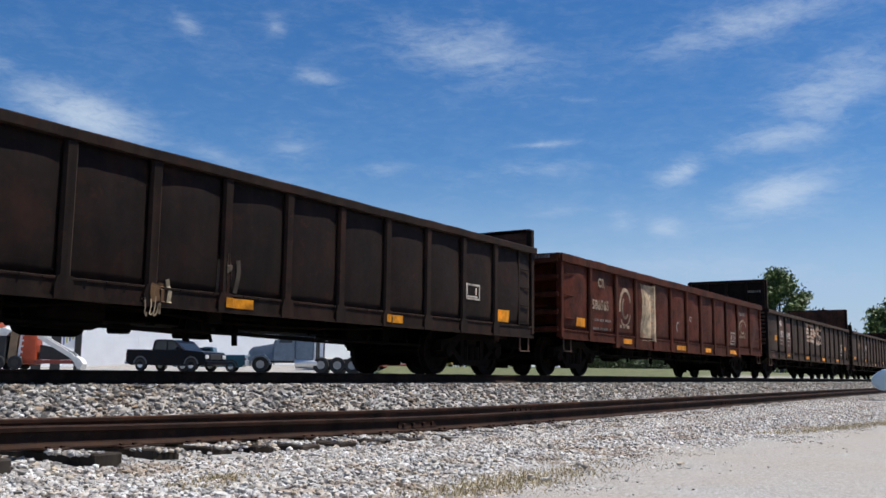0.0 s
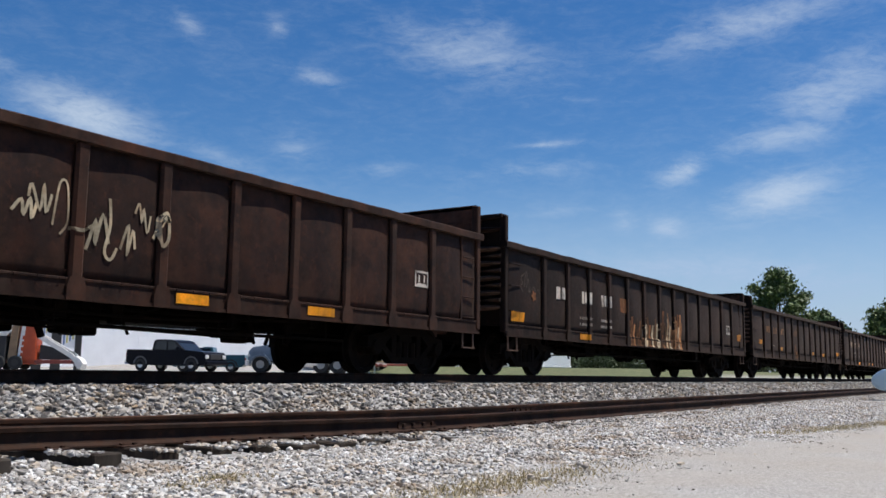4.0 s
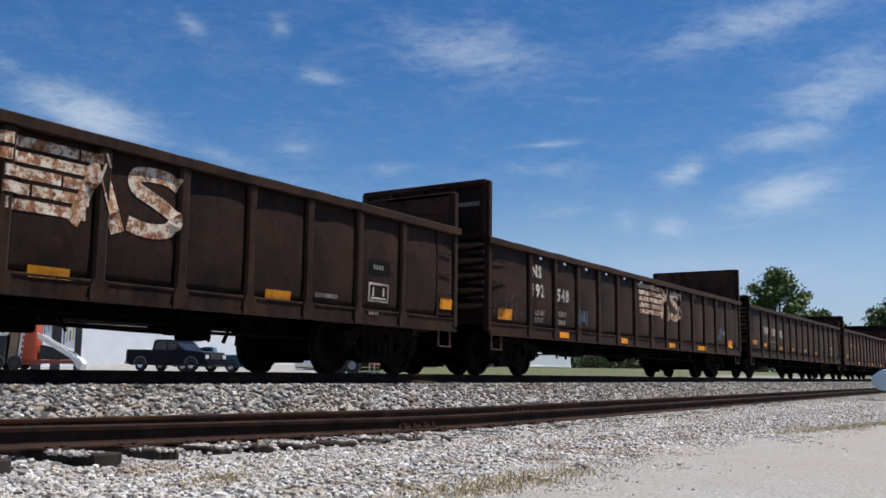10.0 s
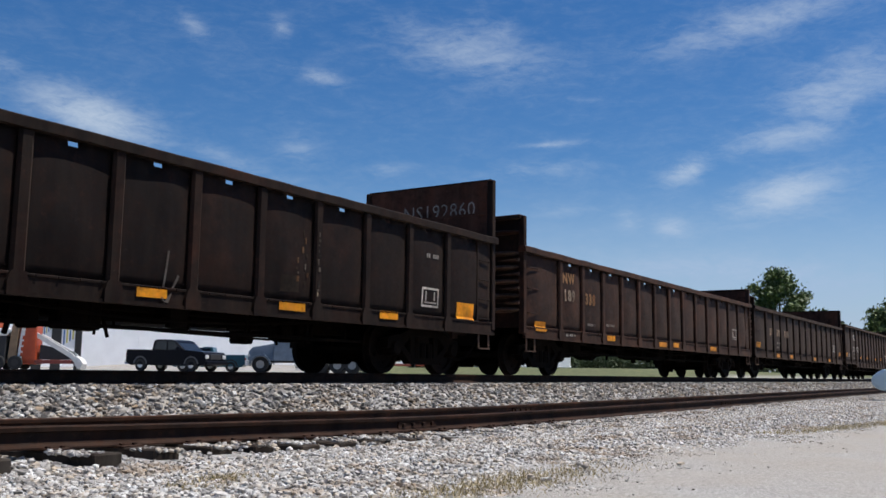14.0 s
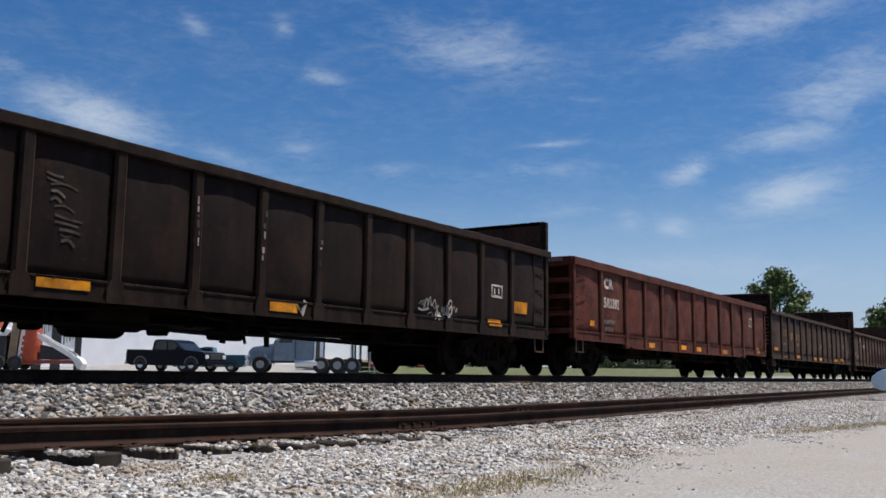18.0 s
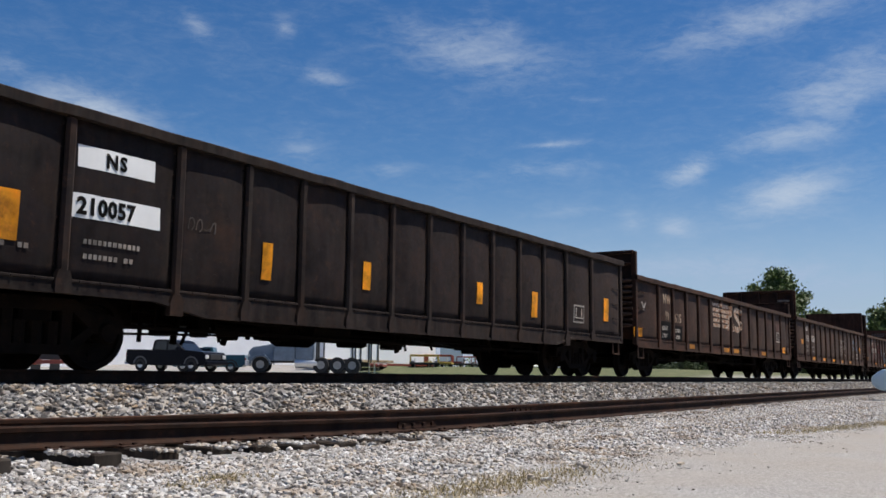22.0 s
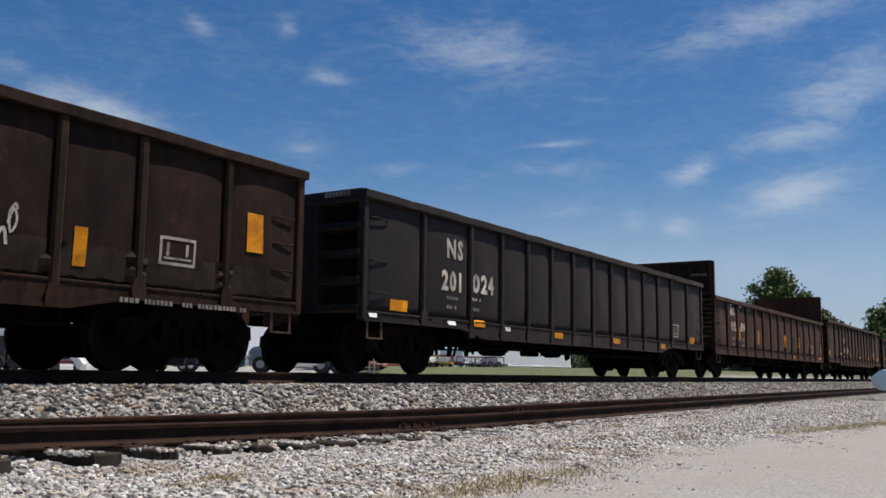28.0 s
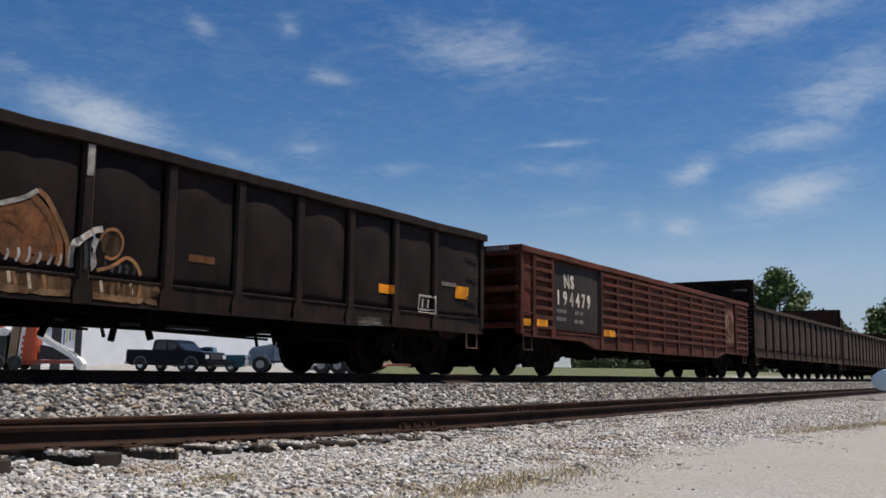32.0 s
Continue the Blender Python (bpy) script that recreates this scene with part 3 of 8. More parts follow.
def gondola(i, kind, paint, rise_front, rise_rear, slots=False, label=""):
    """One open gondola car: its base point is at the front end, on the track's centre line, at the height of the rail."""
    global BODY
    BODY = LENGTHS.get(i, 17.20 if kind == "low" else 16.90)
    h, zm, ze, posts, style = KINDS[kind]
    top = zm + (0.23 if kind.startswith("low") else 0.30)
    rise_front, rise_rear = (v + 0.04 if v else 0.0 for v in (rise_front, rise_rear))
    pm, fm = CAR_PAINT[paint], FRAME_PAINT[paint]
    car = thing("gondola_car", pose(0, MAIN_Y, MAIN_HEAD), label, "gondola car", "cars of the freight train")
    rng = random.Random(100 + i)
    seeds = {}
    SIDES[i] = (car, posts, top, h, seeds, BODY)
    LOWER[i] = (zm, ze)
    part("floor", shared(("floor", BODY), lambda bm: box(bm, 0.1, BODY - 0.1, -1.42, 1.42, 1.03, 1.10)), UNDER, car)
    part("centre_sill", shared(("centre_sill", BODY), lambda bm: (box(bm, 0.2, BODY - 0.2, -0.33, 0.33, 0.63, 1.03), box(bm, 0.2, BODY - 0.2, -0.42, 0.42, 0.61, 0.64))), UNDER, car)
    for s in (-1, 1):
        turn = pose(0, 0, 0) if s < 0 else pose(BODY, 0, 0, 0, 0, 180)
        edges = [0.06, *posts, BODY - 0.06]
        for k, (a, b) in enumerate(zip(edges, edges[1:])):
            if kind == "louvre" and k not in (0, 2, 12):
                me = louvre_mesh(b - a, h - 0.12 - top + 0.03)
            else:
                seed = rng.randrange(4) + (4 if kind in ("red", "plain") else 0)
                me = panel_mesh(b - a, h - 0.12 - top + 0.03, slots and k > 0, seed, s > 0)
                if s < 0:
                    seeds[k] = seed
            panel = part("panel", me, pm, car, turn @ pose(a, -PANEL_Y, top - 0.03))
            if kind == "louvre" and k not in (0, 2, 12):
                for j in range(8):
                    part("pressed_rib", pressed_rib_mesh(b - a), fm, panel, pose(0, 0, (h - 0.09 - top) * (j + 0.5) / 8))
        for x in posts:
            part("post", post_mesh(zm if 3.0 < x < BODY - 3.0 else ze, h - 0.12, post_half(kind), s < 0), fm, car, turn @ pose(x, -PANEL_Y, 0))
        part("side_sill", sill_mesh(zm, ze, top), fm, car, turn @ pose(0, -PANEL_Y - 0.02, 0))
        part("top_chord", chord_mesh(h, 0.18 if kind == "red" else 0.125), fm, car, turn @ pose(0, -PANEL_Y, h))
        for e, rise in ((0, rise_front), (1, rise_rear)):
            at = pose(0, -PANEL_Y, 0) if e == 0 else pose(BODY - 0.13, -PANEL_Y, 0)
            if s > 0:
                at = pose(0, PANEL_Y - 0.01, 0) if e == 0 else pose(BODY - 0.13, PANEL_Y - 0.01, 0)
            part("corner_post", corner_mesh(h - 0.02, rise), fm, car, at)
        grabs = [(0.22, 1.25), (0.22, 1.75), (0.22, h - 0.42)] + [(BODY - 0.62, 1.02 + 0.36 * k) for k in range(4)]
        for x, z in grabs:
            part("grab_iron", grab_mesh(0.42), pm, car, turn @ pose(x, -PANEL_Y - 0.02, z))
        if kind.startswith("low"):
            part("ladder_stile", shared(("ladder_stile", h), lambda bm: box(bm, -0.028, 0.028, -0.055, 0.0, 0.94, h - 0.12, 0.012)), fm, car, turn @ pose(BODY - 0.65, -PANEL_Y, 0))
        for x in (0.18, BODY - 0.56):
            part("stirrup_step", step_mesh(), RUBBED_SUNLIT, car, turn @ pose(x, -PANEL_Y - 0.02, ze))
    for e, rise in ((0, rise_front), (1, rise_rear)):
        turn = pose(0, 0, 0) if e == 0 else pose(BODY, 0, 0, 0, 0, 180)
        end_wall(car, turn, h, rise, style, pm, fm)
        for y in (-1.2, -0.75):
            part("end_grab_iron", grab_mesh(0.36), pm, car, turn @ pose(-0.06, y + 0.36, 1.5 if y < -1 else 1.9, 0, 0, -90))
        part("coupler", coupler_mesh(), KNUCKLE, car, turn)
        part("air_hose", hose_mesh(), UNDER, car, turn)
    z0 = 0.68
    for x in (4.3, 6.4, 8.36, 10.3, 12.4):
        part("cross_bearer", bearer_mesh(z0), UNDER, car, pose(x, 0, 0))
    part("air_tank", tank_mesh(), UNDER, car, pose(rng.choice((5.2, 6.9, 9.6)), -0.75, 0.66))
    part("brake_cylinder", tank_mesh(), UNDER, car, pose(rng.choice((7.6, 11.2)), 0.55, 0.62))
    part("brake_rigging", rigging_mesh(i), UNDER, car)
    wheels = []
    inset = 0.5 * (BODY - 16.90) * 0.5 + TRUCK_IN
    for x in (inset, BODY - inset):
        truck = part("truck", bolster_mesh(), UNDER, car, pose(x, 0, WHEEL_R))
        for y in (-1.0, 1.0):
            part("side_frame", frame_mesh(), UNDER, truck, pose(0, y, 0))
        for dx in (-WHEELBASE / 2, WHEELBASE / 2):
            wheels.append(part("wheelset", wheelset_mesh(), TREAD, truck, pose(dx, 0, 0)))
    return car, wheels


# ---- ground ----
def bed(y):
    """Height of the ground across the tracks: the lot, the siding's bed, the main line's higher bank, the yard behind."""
    pts = [(-4000, LOT), (3.4, LOT), (4.35, -0.110), (5.0, -0.062), (7.25, -0.055), (8.35, MAIN_TIE - 0.03), (12.0, MAIN_TIE - 0.03), (13.2, 0.20), (16.0, 0.40), (60.0, 0.52), (160.0, 1.5), (320, 2.6), (4000, 3.5)]
    for (a, za), (b, zb) in zip(pts, pts[1:]):
        if y <= b:
            return za + (zb - za) * (y - a) / (b - a)
    return pts[-1][1]


# heights of the siding's rail heads along it, near and far: old track that dips and leans
DIP_NEAR = ((-80, 0.15), (2.0, 0.165), (3.3, 0.158), (3.9, 0.145), (4.6, 0.130), (6.5, 0.097), (7.7, 0.079), (9.0, 0.070), (12.0, 0.066), (21.7, 0.078), (40, 0.095), (700, 0.11))
DIP_FAR = ((-80, 0.13), (3.0, 0.128), (4.2, 0.119), (5.0, 0.108), (5.9, 0.098), (8.4, 0.070), (9.8, 0.056), (11.6, 0.048), (16, 0.055), (28, 0.073), (42, 0.095), (700, 0.11))
DIP_BED = ((-80, 0.005), (3.3, 0.005), (5.0, -0.015), (7.0, -0.036), (9.0, -0.044), (12.0, -0.042), (21.0, -0.018), (40, 0.0))


def along(pts, x):
    return np.interp(x, [p[0] for p in pts], [p[1] for p in pts])


def sag(x, y):
    """The bed of the siding sinks with its rails."""
    return along(DIP_BED, x) * np.interp(y, (3.5, 4.7, 7.3, 8.2), (0.0, 1.0, 1.0, 0.0))


def rise(x, y):
    """The grass climbs to a hedge beyond the yard."""
    a, b = min(1.0, max(0.0, (x - 56.0) / 12.0)), min(1.0, max(0.0, (y - 15.0) / 9.0))
    return 0.65 * a * a * (3 - 2 * a) * b * b * (3 - 2 * b)


def smooth_noise(x, y, s, k=0):
    return noise.noise(Vector((x / s, y / s, 7.3 * k)))


def ground_material():
    m, nt, bs = material("gravel_lot_and_grass")
    geo = nt.nodes.new("ShaderNodeNewGeometry")
    sep = nt.nodes.new("ShaderNodeSeparateXYZ")
    nt.links.new(geo.outputs["Position"], sep.inputs[0])
    v = geo.outputs["Position"]
    fine = noise_tex(nt, v, 55.0, 5, 0.7)
    mid = noise_tex(nt, v, 5.0, 6, 0.65)
    big = noise_tex(nt, v, 0.5, 4, 0.6)
    sand = mix(nt, ramp(nt, fine, [(0.40, (0, 0, 0)), (0.62, (1, 1, 1))]), (0.215, 0.203, 0.189), (0.43, 0.411, 0.390))
    grit = noise_tex(nt, v, 150.0, 3, 0.7)
    sand = mix(nt, 0.8, sand, ramp(nt, grit, [(0.34, (0.50,) * 3), (0.50, (1.0,) * 3), (0.66, (1.25,) * 3)]), "MULTIPLY")
    sand = mix(nt, ramp(nt, mid, [(0.45, (0, 0, 0)), (0.75, (0.45,) * 3)]), sand, (0.29, 0.27, 0.24))
    sand = mix(nt, ramp(nt, big, [(0.42, (0, 0, 0)), (0.66, (0.60,) * 3)]), sand, (0.285, 0.243, 0.192))
    grass = ramp(nt, noise_tex(nt, v, 1.7, 8, 0.7), [(0.3, (0.050, 0.065, 0.022)), (0.55, (0.105, 0.112, 0.042)), (0.75, (0.19, 0.175, 0.085))])
    # the grass lies beyond the tracks, right of a slanting edge
    edge = nt.nodes.new("ShaderNodeMath")
    edge.operation = "MULTIPLY_ADD"
    nt.links.new(sep.outputs["Y"], edge.inputs[0])
    edge.inputs[1].default_value = -1.257
    nt.links.new(sep.outputs["X"], edge.inputs[2])
    wob = nt.nodes.new("ShaderNodeMath")
    wob.operation = "MULTIPLY_ADD"
    nt.links.new(big, wob.inputs[0])
    wob.inputs[1].default_value = 8.0
    nt.links.new(edge.outputs[0], wob.inputs[2])
    a = node(nt, "ShaderNodeMapRange", From_Min=3.0, From_Max=6.0)
    nt.links.new(wob.outputs[0], a.inputs["Value"])
    b = node(nt, "ShaderNodeMapRange", From_Min=17.0, From_Max=20.0)
    nt.links.new(sep.outputs["Y"], b.inputs["Value"])
    far = node(nt, "ShaderNodeMapRange", From_Min=90.0, From_Max=110.0)
    nt.links.new(sep.outputs["Y"], far.inputs["Value"])
    side = nt.nodes.new("ShaderNodeMath")
    side.operation = "MAXIMUM"
    nt.links.new(a.outputs[0], side.inputs[0])
    nt.links.new(far.outputs[0], side.inputs[1])
    both = nt.nodes.new("ShaderNodeMath")
    both.operation = "MULTIPLY"
    nt.links.new(side.outputs[0], both.inputs[0])
    nt.links.new(b.outputs[0], both.inputs[1])
    nt.links.new(mix(nt, both.outputs[0], sand, grass), bs.inputs["Base Color"])
    bs.inputs["Roughness"].default_value = 0.95
    h = nt.nodes.new("ShaderNodeMath")
    h.operation = "ADD"
    nt.links.new(fine, h.inputs[0])
    nt.links.new(mid, h.inputs[1])
    bump(nt, bs, h.outputs[0], 0.8, 0.010)
    return m


def ground():
    ys = [-4000, -800, -200, -60, -20, -8, -3] + [-2 + 0.2 * k for k in range(0, 91)] + [17, 18.5, 20, 22, 24, 26, 34, 45, 60, 90, 130, 160, 230, 320, 700, 4000]
    xs = [-4000, -900, -300, -100, -40, -20, -10, -4] + [-2 + 0.25 * k for k in range(0, 121)] + [30, 34, 40, 50, 54, 56, 58, 60, 62, 64, 66, 68, 72, 85, 100, 120, 140, 160, 200, 400, 900, 4000]
    verts, faces = [], []
    for x in xs:
        for y in ys:
            z = bed(y) + rise(x, y) + float(sag(x, y))
            if -3 < y < 14 and -4 < x < 40:
                z += 0.014 * smooth_noise(x, y, 0.55) + 0.010 * smooth_noise(x, y, 0.2, 1) - 0.004
            verts.append((x, y, z))
    n = len(ys)
    for i in range(len(xs) - 1):
        for j in range(n - 1):
            a = i * n + j
            faces.append((a, a + n, a + n + 1, a + 1))
    me = bpy.data.meshes.new("ground")
    me.from_pydata(verts, [], faces)
    me.materials.append(ground_material())
    me.polygons.foreach_set("use_smooth", [True] * len(faces))
    tagged(new("ground", me), "gravel lot and grass yard along the tracks", "ground", kind="structure")


def stone_material(name, stops):
    m, nt, bs = material(name)
    geo = nt.nodes.new("ShaderNodeNewGeometry")
    col = ramp(nt, geo.outputs["Random Per Island"], stops)
    n = noise_tex(nt, geo.outputs["Position"], 70.0, 5, 0.7)
    soil = noise_tex(nt, geo.outputs["Position"], 1.9, 5, 0.7)
    col = mix(nt, 1.0, col, ramp(nt, soil, [(0.36, (0.56, 0.46, 0.36)), (0.48, (0.88,) * 3)]), "MULTIPLY")
    nt.links.new(mix(nt, 0.75, col, ramp(nt, n, [(0.3, (0.45,) * 3), (0.7, (1.0,) * 3)]), "MULTIPLY"), bs.inputs["Base Color"])
    bs.inputs["Roughness"].default_value = 0.9
    return m


def stones(name, label, count, place, size, mat, seed):
    """Many separate crushed stones in one mesh. place(rng, n) gives x, y, z arrays; size(rng, n) their radii."""
    rng = np.random.default_rng(seed)
    base = np.array([(a, b, c) for a in (-1, 1) for b in (-1, 1) for c in (-1, 1)]) * 0.68
    tri = np.array([(0, 1, 3), (0, 3, 2), (4, 6, 7), (4, 7, 5), (0, 4, 5), (0, 5, 1), (2, 3, 7), (2, 7, 6), (0, 2, 6), (0, 6, 4), (1, 5, 7), (1, 7, 3)])
    x, y, z = place(rng, count)
    n = len(x)
    r = size(rng, n)
    q = rng.normal(size=(n, 4))
    q /= np.linalg.norm(q, axis=1)[:, None]
    w, a, b, c = q.T
    rot = np.stack([1 - 2 * (b * b + c * c), 2 * (a * b - w * c), 2 * (a * c + w * b), 2 * (a * b + w * c), 1 - 2 * (a * a + c * c), 2 * (b * c - w * a), 2 * (a * c - w * b), 2 * (b * c + w * a), 1 - 2 * (a * a + b * b)], 1).reshape(n, 3, 3)
    stretch = rng.uniform(0.5, 1.35, size=(n, 1, 3)) * 1.12
    pts = base[None] * stretch * rng.uniform(0.68, 1.22, size=(n, len(base), 3)) * r[:, None, None]
    pts = np.einsum("nij,nkj->nki", rot, pts)
    pts[:, :, 2] *= 0.68
    pts += np.stack([x, y, z], 1)[:, None]
    k, f = len(base), len(tri)
    me = bpy.data.meshes.new(name)
    me.vertices.add(n * k)
    me.vertices.foreach_set("co", pts.astype(np.float32).ravel())
    idx = (tri[None] + (np.arange(n) * k)[:, None, None]).astype(np.int32).ravel()
    me.loops.add(n * f * 3)
    me.loops.foreach_set("vertex_index", idx)
    me.polygons.add(n * f)
    me.polygons.foreach_set("loop_start", np.arange(0, n * f * 3, 3, dtype=np.int32))
    me.polygons.foreach_set("use_smooth", rng.random(n * f) < 0.45)
    me.update(calc_edges=True)
    me.materials.append(mat)
    return tagged(new(name, me), label, "gravel", kind="stuff")


def bed_array(y):
    pts = [(-10, LOT), (3.4, LOT), (4.35, -0.110), (5.0, -0.062), (7.25, -0.055), (8.35, MAIN_TIE - 0.03), (12.0, MAIN_TIE - 0.03)]
    return np.interp(y, [p[0] for p in pts], [p[1] for p in pts])


def clear_of_ties(x, y):
    """Where stones lie between the siding's ties rather than on them."""
    u = from_tie(x)
    return (u > 0.13) | (y < SIDING_Y - 1.36) | ((x > 7.0) & (np.sin(x * 91.7 + y * 57.3) > 0.2) & (y > 4.95))


def from_tie(x):
    k = np.searchsorted(TIES, x).clip(1, len(TIES) - 1)
    return np.minimum(np.abs(x - TIES[k - 1]), np.abs(x - TIES[k]))


TIE_0, TIE_STEP, BEHIND = 3.59, 0.508, 34
# the ties by the camera lie unevenly: shift along the track and out of it
UNEVEN = {-1: (-0.12, -0.03), 0: (0.08, -0.03), 1: (0.13, 0.10), 2: (0.20, 0.14), 3: (0.04, 0.10), 4: (-0.06, -0.05), 5: (-0.05, 0.0)}
TIES = np.array([TIE_0 + TIE_STEP * (k - BEHIND) + UNEVEN.get(k - BEHIND, (0.0, 0.0))[0] for k in range(140)])
BANK_STONE = stone_material("crushed_limestone_and_granite", [(0.0, (0.085, 0.078, 0.072)), (0.25, (0.19, 0.178, 0.168)), (0.5, (0.315, 0.298, 0.285)), (0.7, (0.42, 0.385, 0.345)), (0.82, (0.46, 0.36, 0.25)), (0.9, (0.64, 0.62, 0.59)), (1.0, (0.80, 0.78, 0.75))])
LOT_STONE = stone_material("pale_crushed_limestone", [(0.0, (0.15, 0.13, 0.11)), (0.15, (0.34, 0.315, 0.29)), (0.5, (0.57, 0.545, 0.515)), (0.72, (0.56, 0.46, 0.34)), (0.82, (0.68, 0.655, 0.63)), (1.0, (0.82, 0.80, 0.775))])


SHOULDER_STONE = stone_material("bleached_limestone", [(0.0, (0.20, 0.18, 0.155)), (0.12, (0.42, 0.395, 0.365)), (0.5, (0.65, 0.625, 0.595)), (0.72, (0.62, 0.52, 0.40)), (0.82, (0.74, 0.72, 0.69)), (1.0, (0.84, 0.825, 0.80))])


FRINGE_STONE = stone_material("sandy_grit", [(0.0, (0.30, 0.275, 0.24)), (0.5, (0.42, 0.39, 0.345)), (1.0, (0.60, 0.57, 0.52))])


def back(rng, x):
    """One stone in five lies behind the camera's side of the view."""
    return np.where(rng.random(len(x)) < 0.2, 2.0 - 16.0 * rng.random(len(x)) ** 1.5, x)


def lay_stones():
    def bank(rng, n):
        x = back(rng, -1.0 + 60.0 * rng.random(n) ** 1.7)
        y = rng.uniform(7.05, 9.3, n)
        return x, y, bed_array(y) + sag(x, y) + rng.uniform(-0.020, 0.030, n)
    stones("main_line_ballast", "grey and tan crushed stone ballast banked under the main line", 53000, bank, lambda rng, n: rng.uniform(0.019, 0.040, n), BANK_STONE, 1)

    def crib(rng, n):
        x = back(rng, 0.5 + 40.0 * rng.random(n) ** 1.5)
        y = rng.uniform(4.3, 7.2, n)
        ok = clear_of_ties(x, y)
        x, y = x[ok], y[ok]
        return x, y, bed_array(y) + sag(x, y) + rng.uniform(-0.008, 0.016, len(x))
    stones("siding_ballast", "pale crushed stone between the ties of the siding", 44000, crib, lambda rng, n: rng.uniform(0.013, 0.027, n), LOT_STONE, 2)

    def edge(x):
        return np.interp(x, (3.0, 6.0, 9.0, 12.8, 20.0), (2.50, 2.62, 2.55, 1.85, 1.0)) + 0.08 * np.sin(x * 1.3)

    def shoulder(rng, n):
        x = back(rng, 1.5 + 24.0 * rng.random(n) ** 1.6)
        y = 4.75 - 3.0 * rng.random(n) ** 1.05
        keep = y > edge(x) + 0.25 - 1.1 * rng.random(n) ** 2.0
        x, y = x[keep], y[keep]
        over = np.clip((y - edge(x)) / 0.5, -1.0, 1.0)
        return x, y, bed_array(y) + sag(x, y) + rng.uniform(-0.008, 0.020, len(x)) * np.clip(over, 0.1, 1.0) - 0.007 * (1.0 - over)
    stones("shoulder_gravel", "loose pale gravel spilled from the siding onto the lot", 80000, shoulder, lambda rng, n: rng.uniform(0.010, 0.0205, n), SHOULDER_STONE, 3)

    def fringe(rng, n):
        x = 2.6 + 16.0 * rng.random(n) ** 1.5
        y = edge(x) + rng.normal(-0.12, 0.34, n)
        return x, y, bed_array(y) + sag(x, y) + rng.uniform(-0.012, -0.002, n)
    stones("fringe_gravel", "small pale gravel scattered along the edge of the lot", 17000, fringe, lambda rng, n: rng.uniform(0.003, 0.008, n), FRINGE_STONE, 6)

    def on_ties(rng, n):
        x = 2.5 + 14.0 * rng.random(n) ** 1.4
        y = rng.uniform(4.80, 5.24, n)
        u = from_tie(x)
        keep = (rng.random(n) < 0.15 + 0.7 * np.sin(x * 3.1) ** 2) & (u < 0.11)
        x, y = x[keep], y[keep]
        return x, y, SIDING_TIE + along(DIP_NEAR, x) - SIDING_HEAD - 0.004
    stones("tie_top_gravel", "pale gravel lying on top of the tie ends", 6500, on_ties, lambda rng, n: rng.uniform(0.012, 0.024, n), LOT_STONE, 7)

    def big(rng, n):
        x = 3.0 + 12.0 * rng.random(n) ** 1.4
        y = rng.uniform(2.0, 4.7, n)
        return x, y, bed_array(y) + sag(x, y) + 0.012
    stones("loose_stones", "larger loose pale stones on the gravel", 60, big, lambda rng, n: rng.uniform(0.020, 0.034, n), SHOULDER_STONE, 5)


# ---- tracks ----
RAIL_STEEL = weathered("weathered_rail_steel", (0.026, 0.0145, 0.0105), (0.052, 0.025, 0.015), 0.5, 0.8, 0.3, (0.05, 0.035, 0.025))
TIE_WOOD = weathered("creosoted_tie_wood", (0.026, 0.020, 0.016), (0.055, 0.046, 0.038), 0.45, 0.9, 0.5, (0.075, 0.065, 0.055))


def rail_profile(h):
    half = [(0.068, 0.0), (0.068, 0.010), (0.018, 0.028), (0.009, 0.044), (0.009, h - 0.044), (0.033, h - 0.036), (0.036, h - 0.010), (0.028, h - 0.001), (0.0, h)]
    return half + [(-y, z) for y, z in half[-2::-1]]


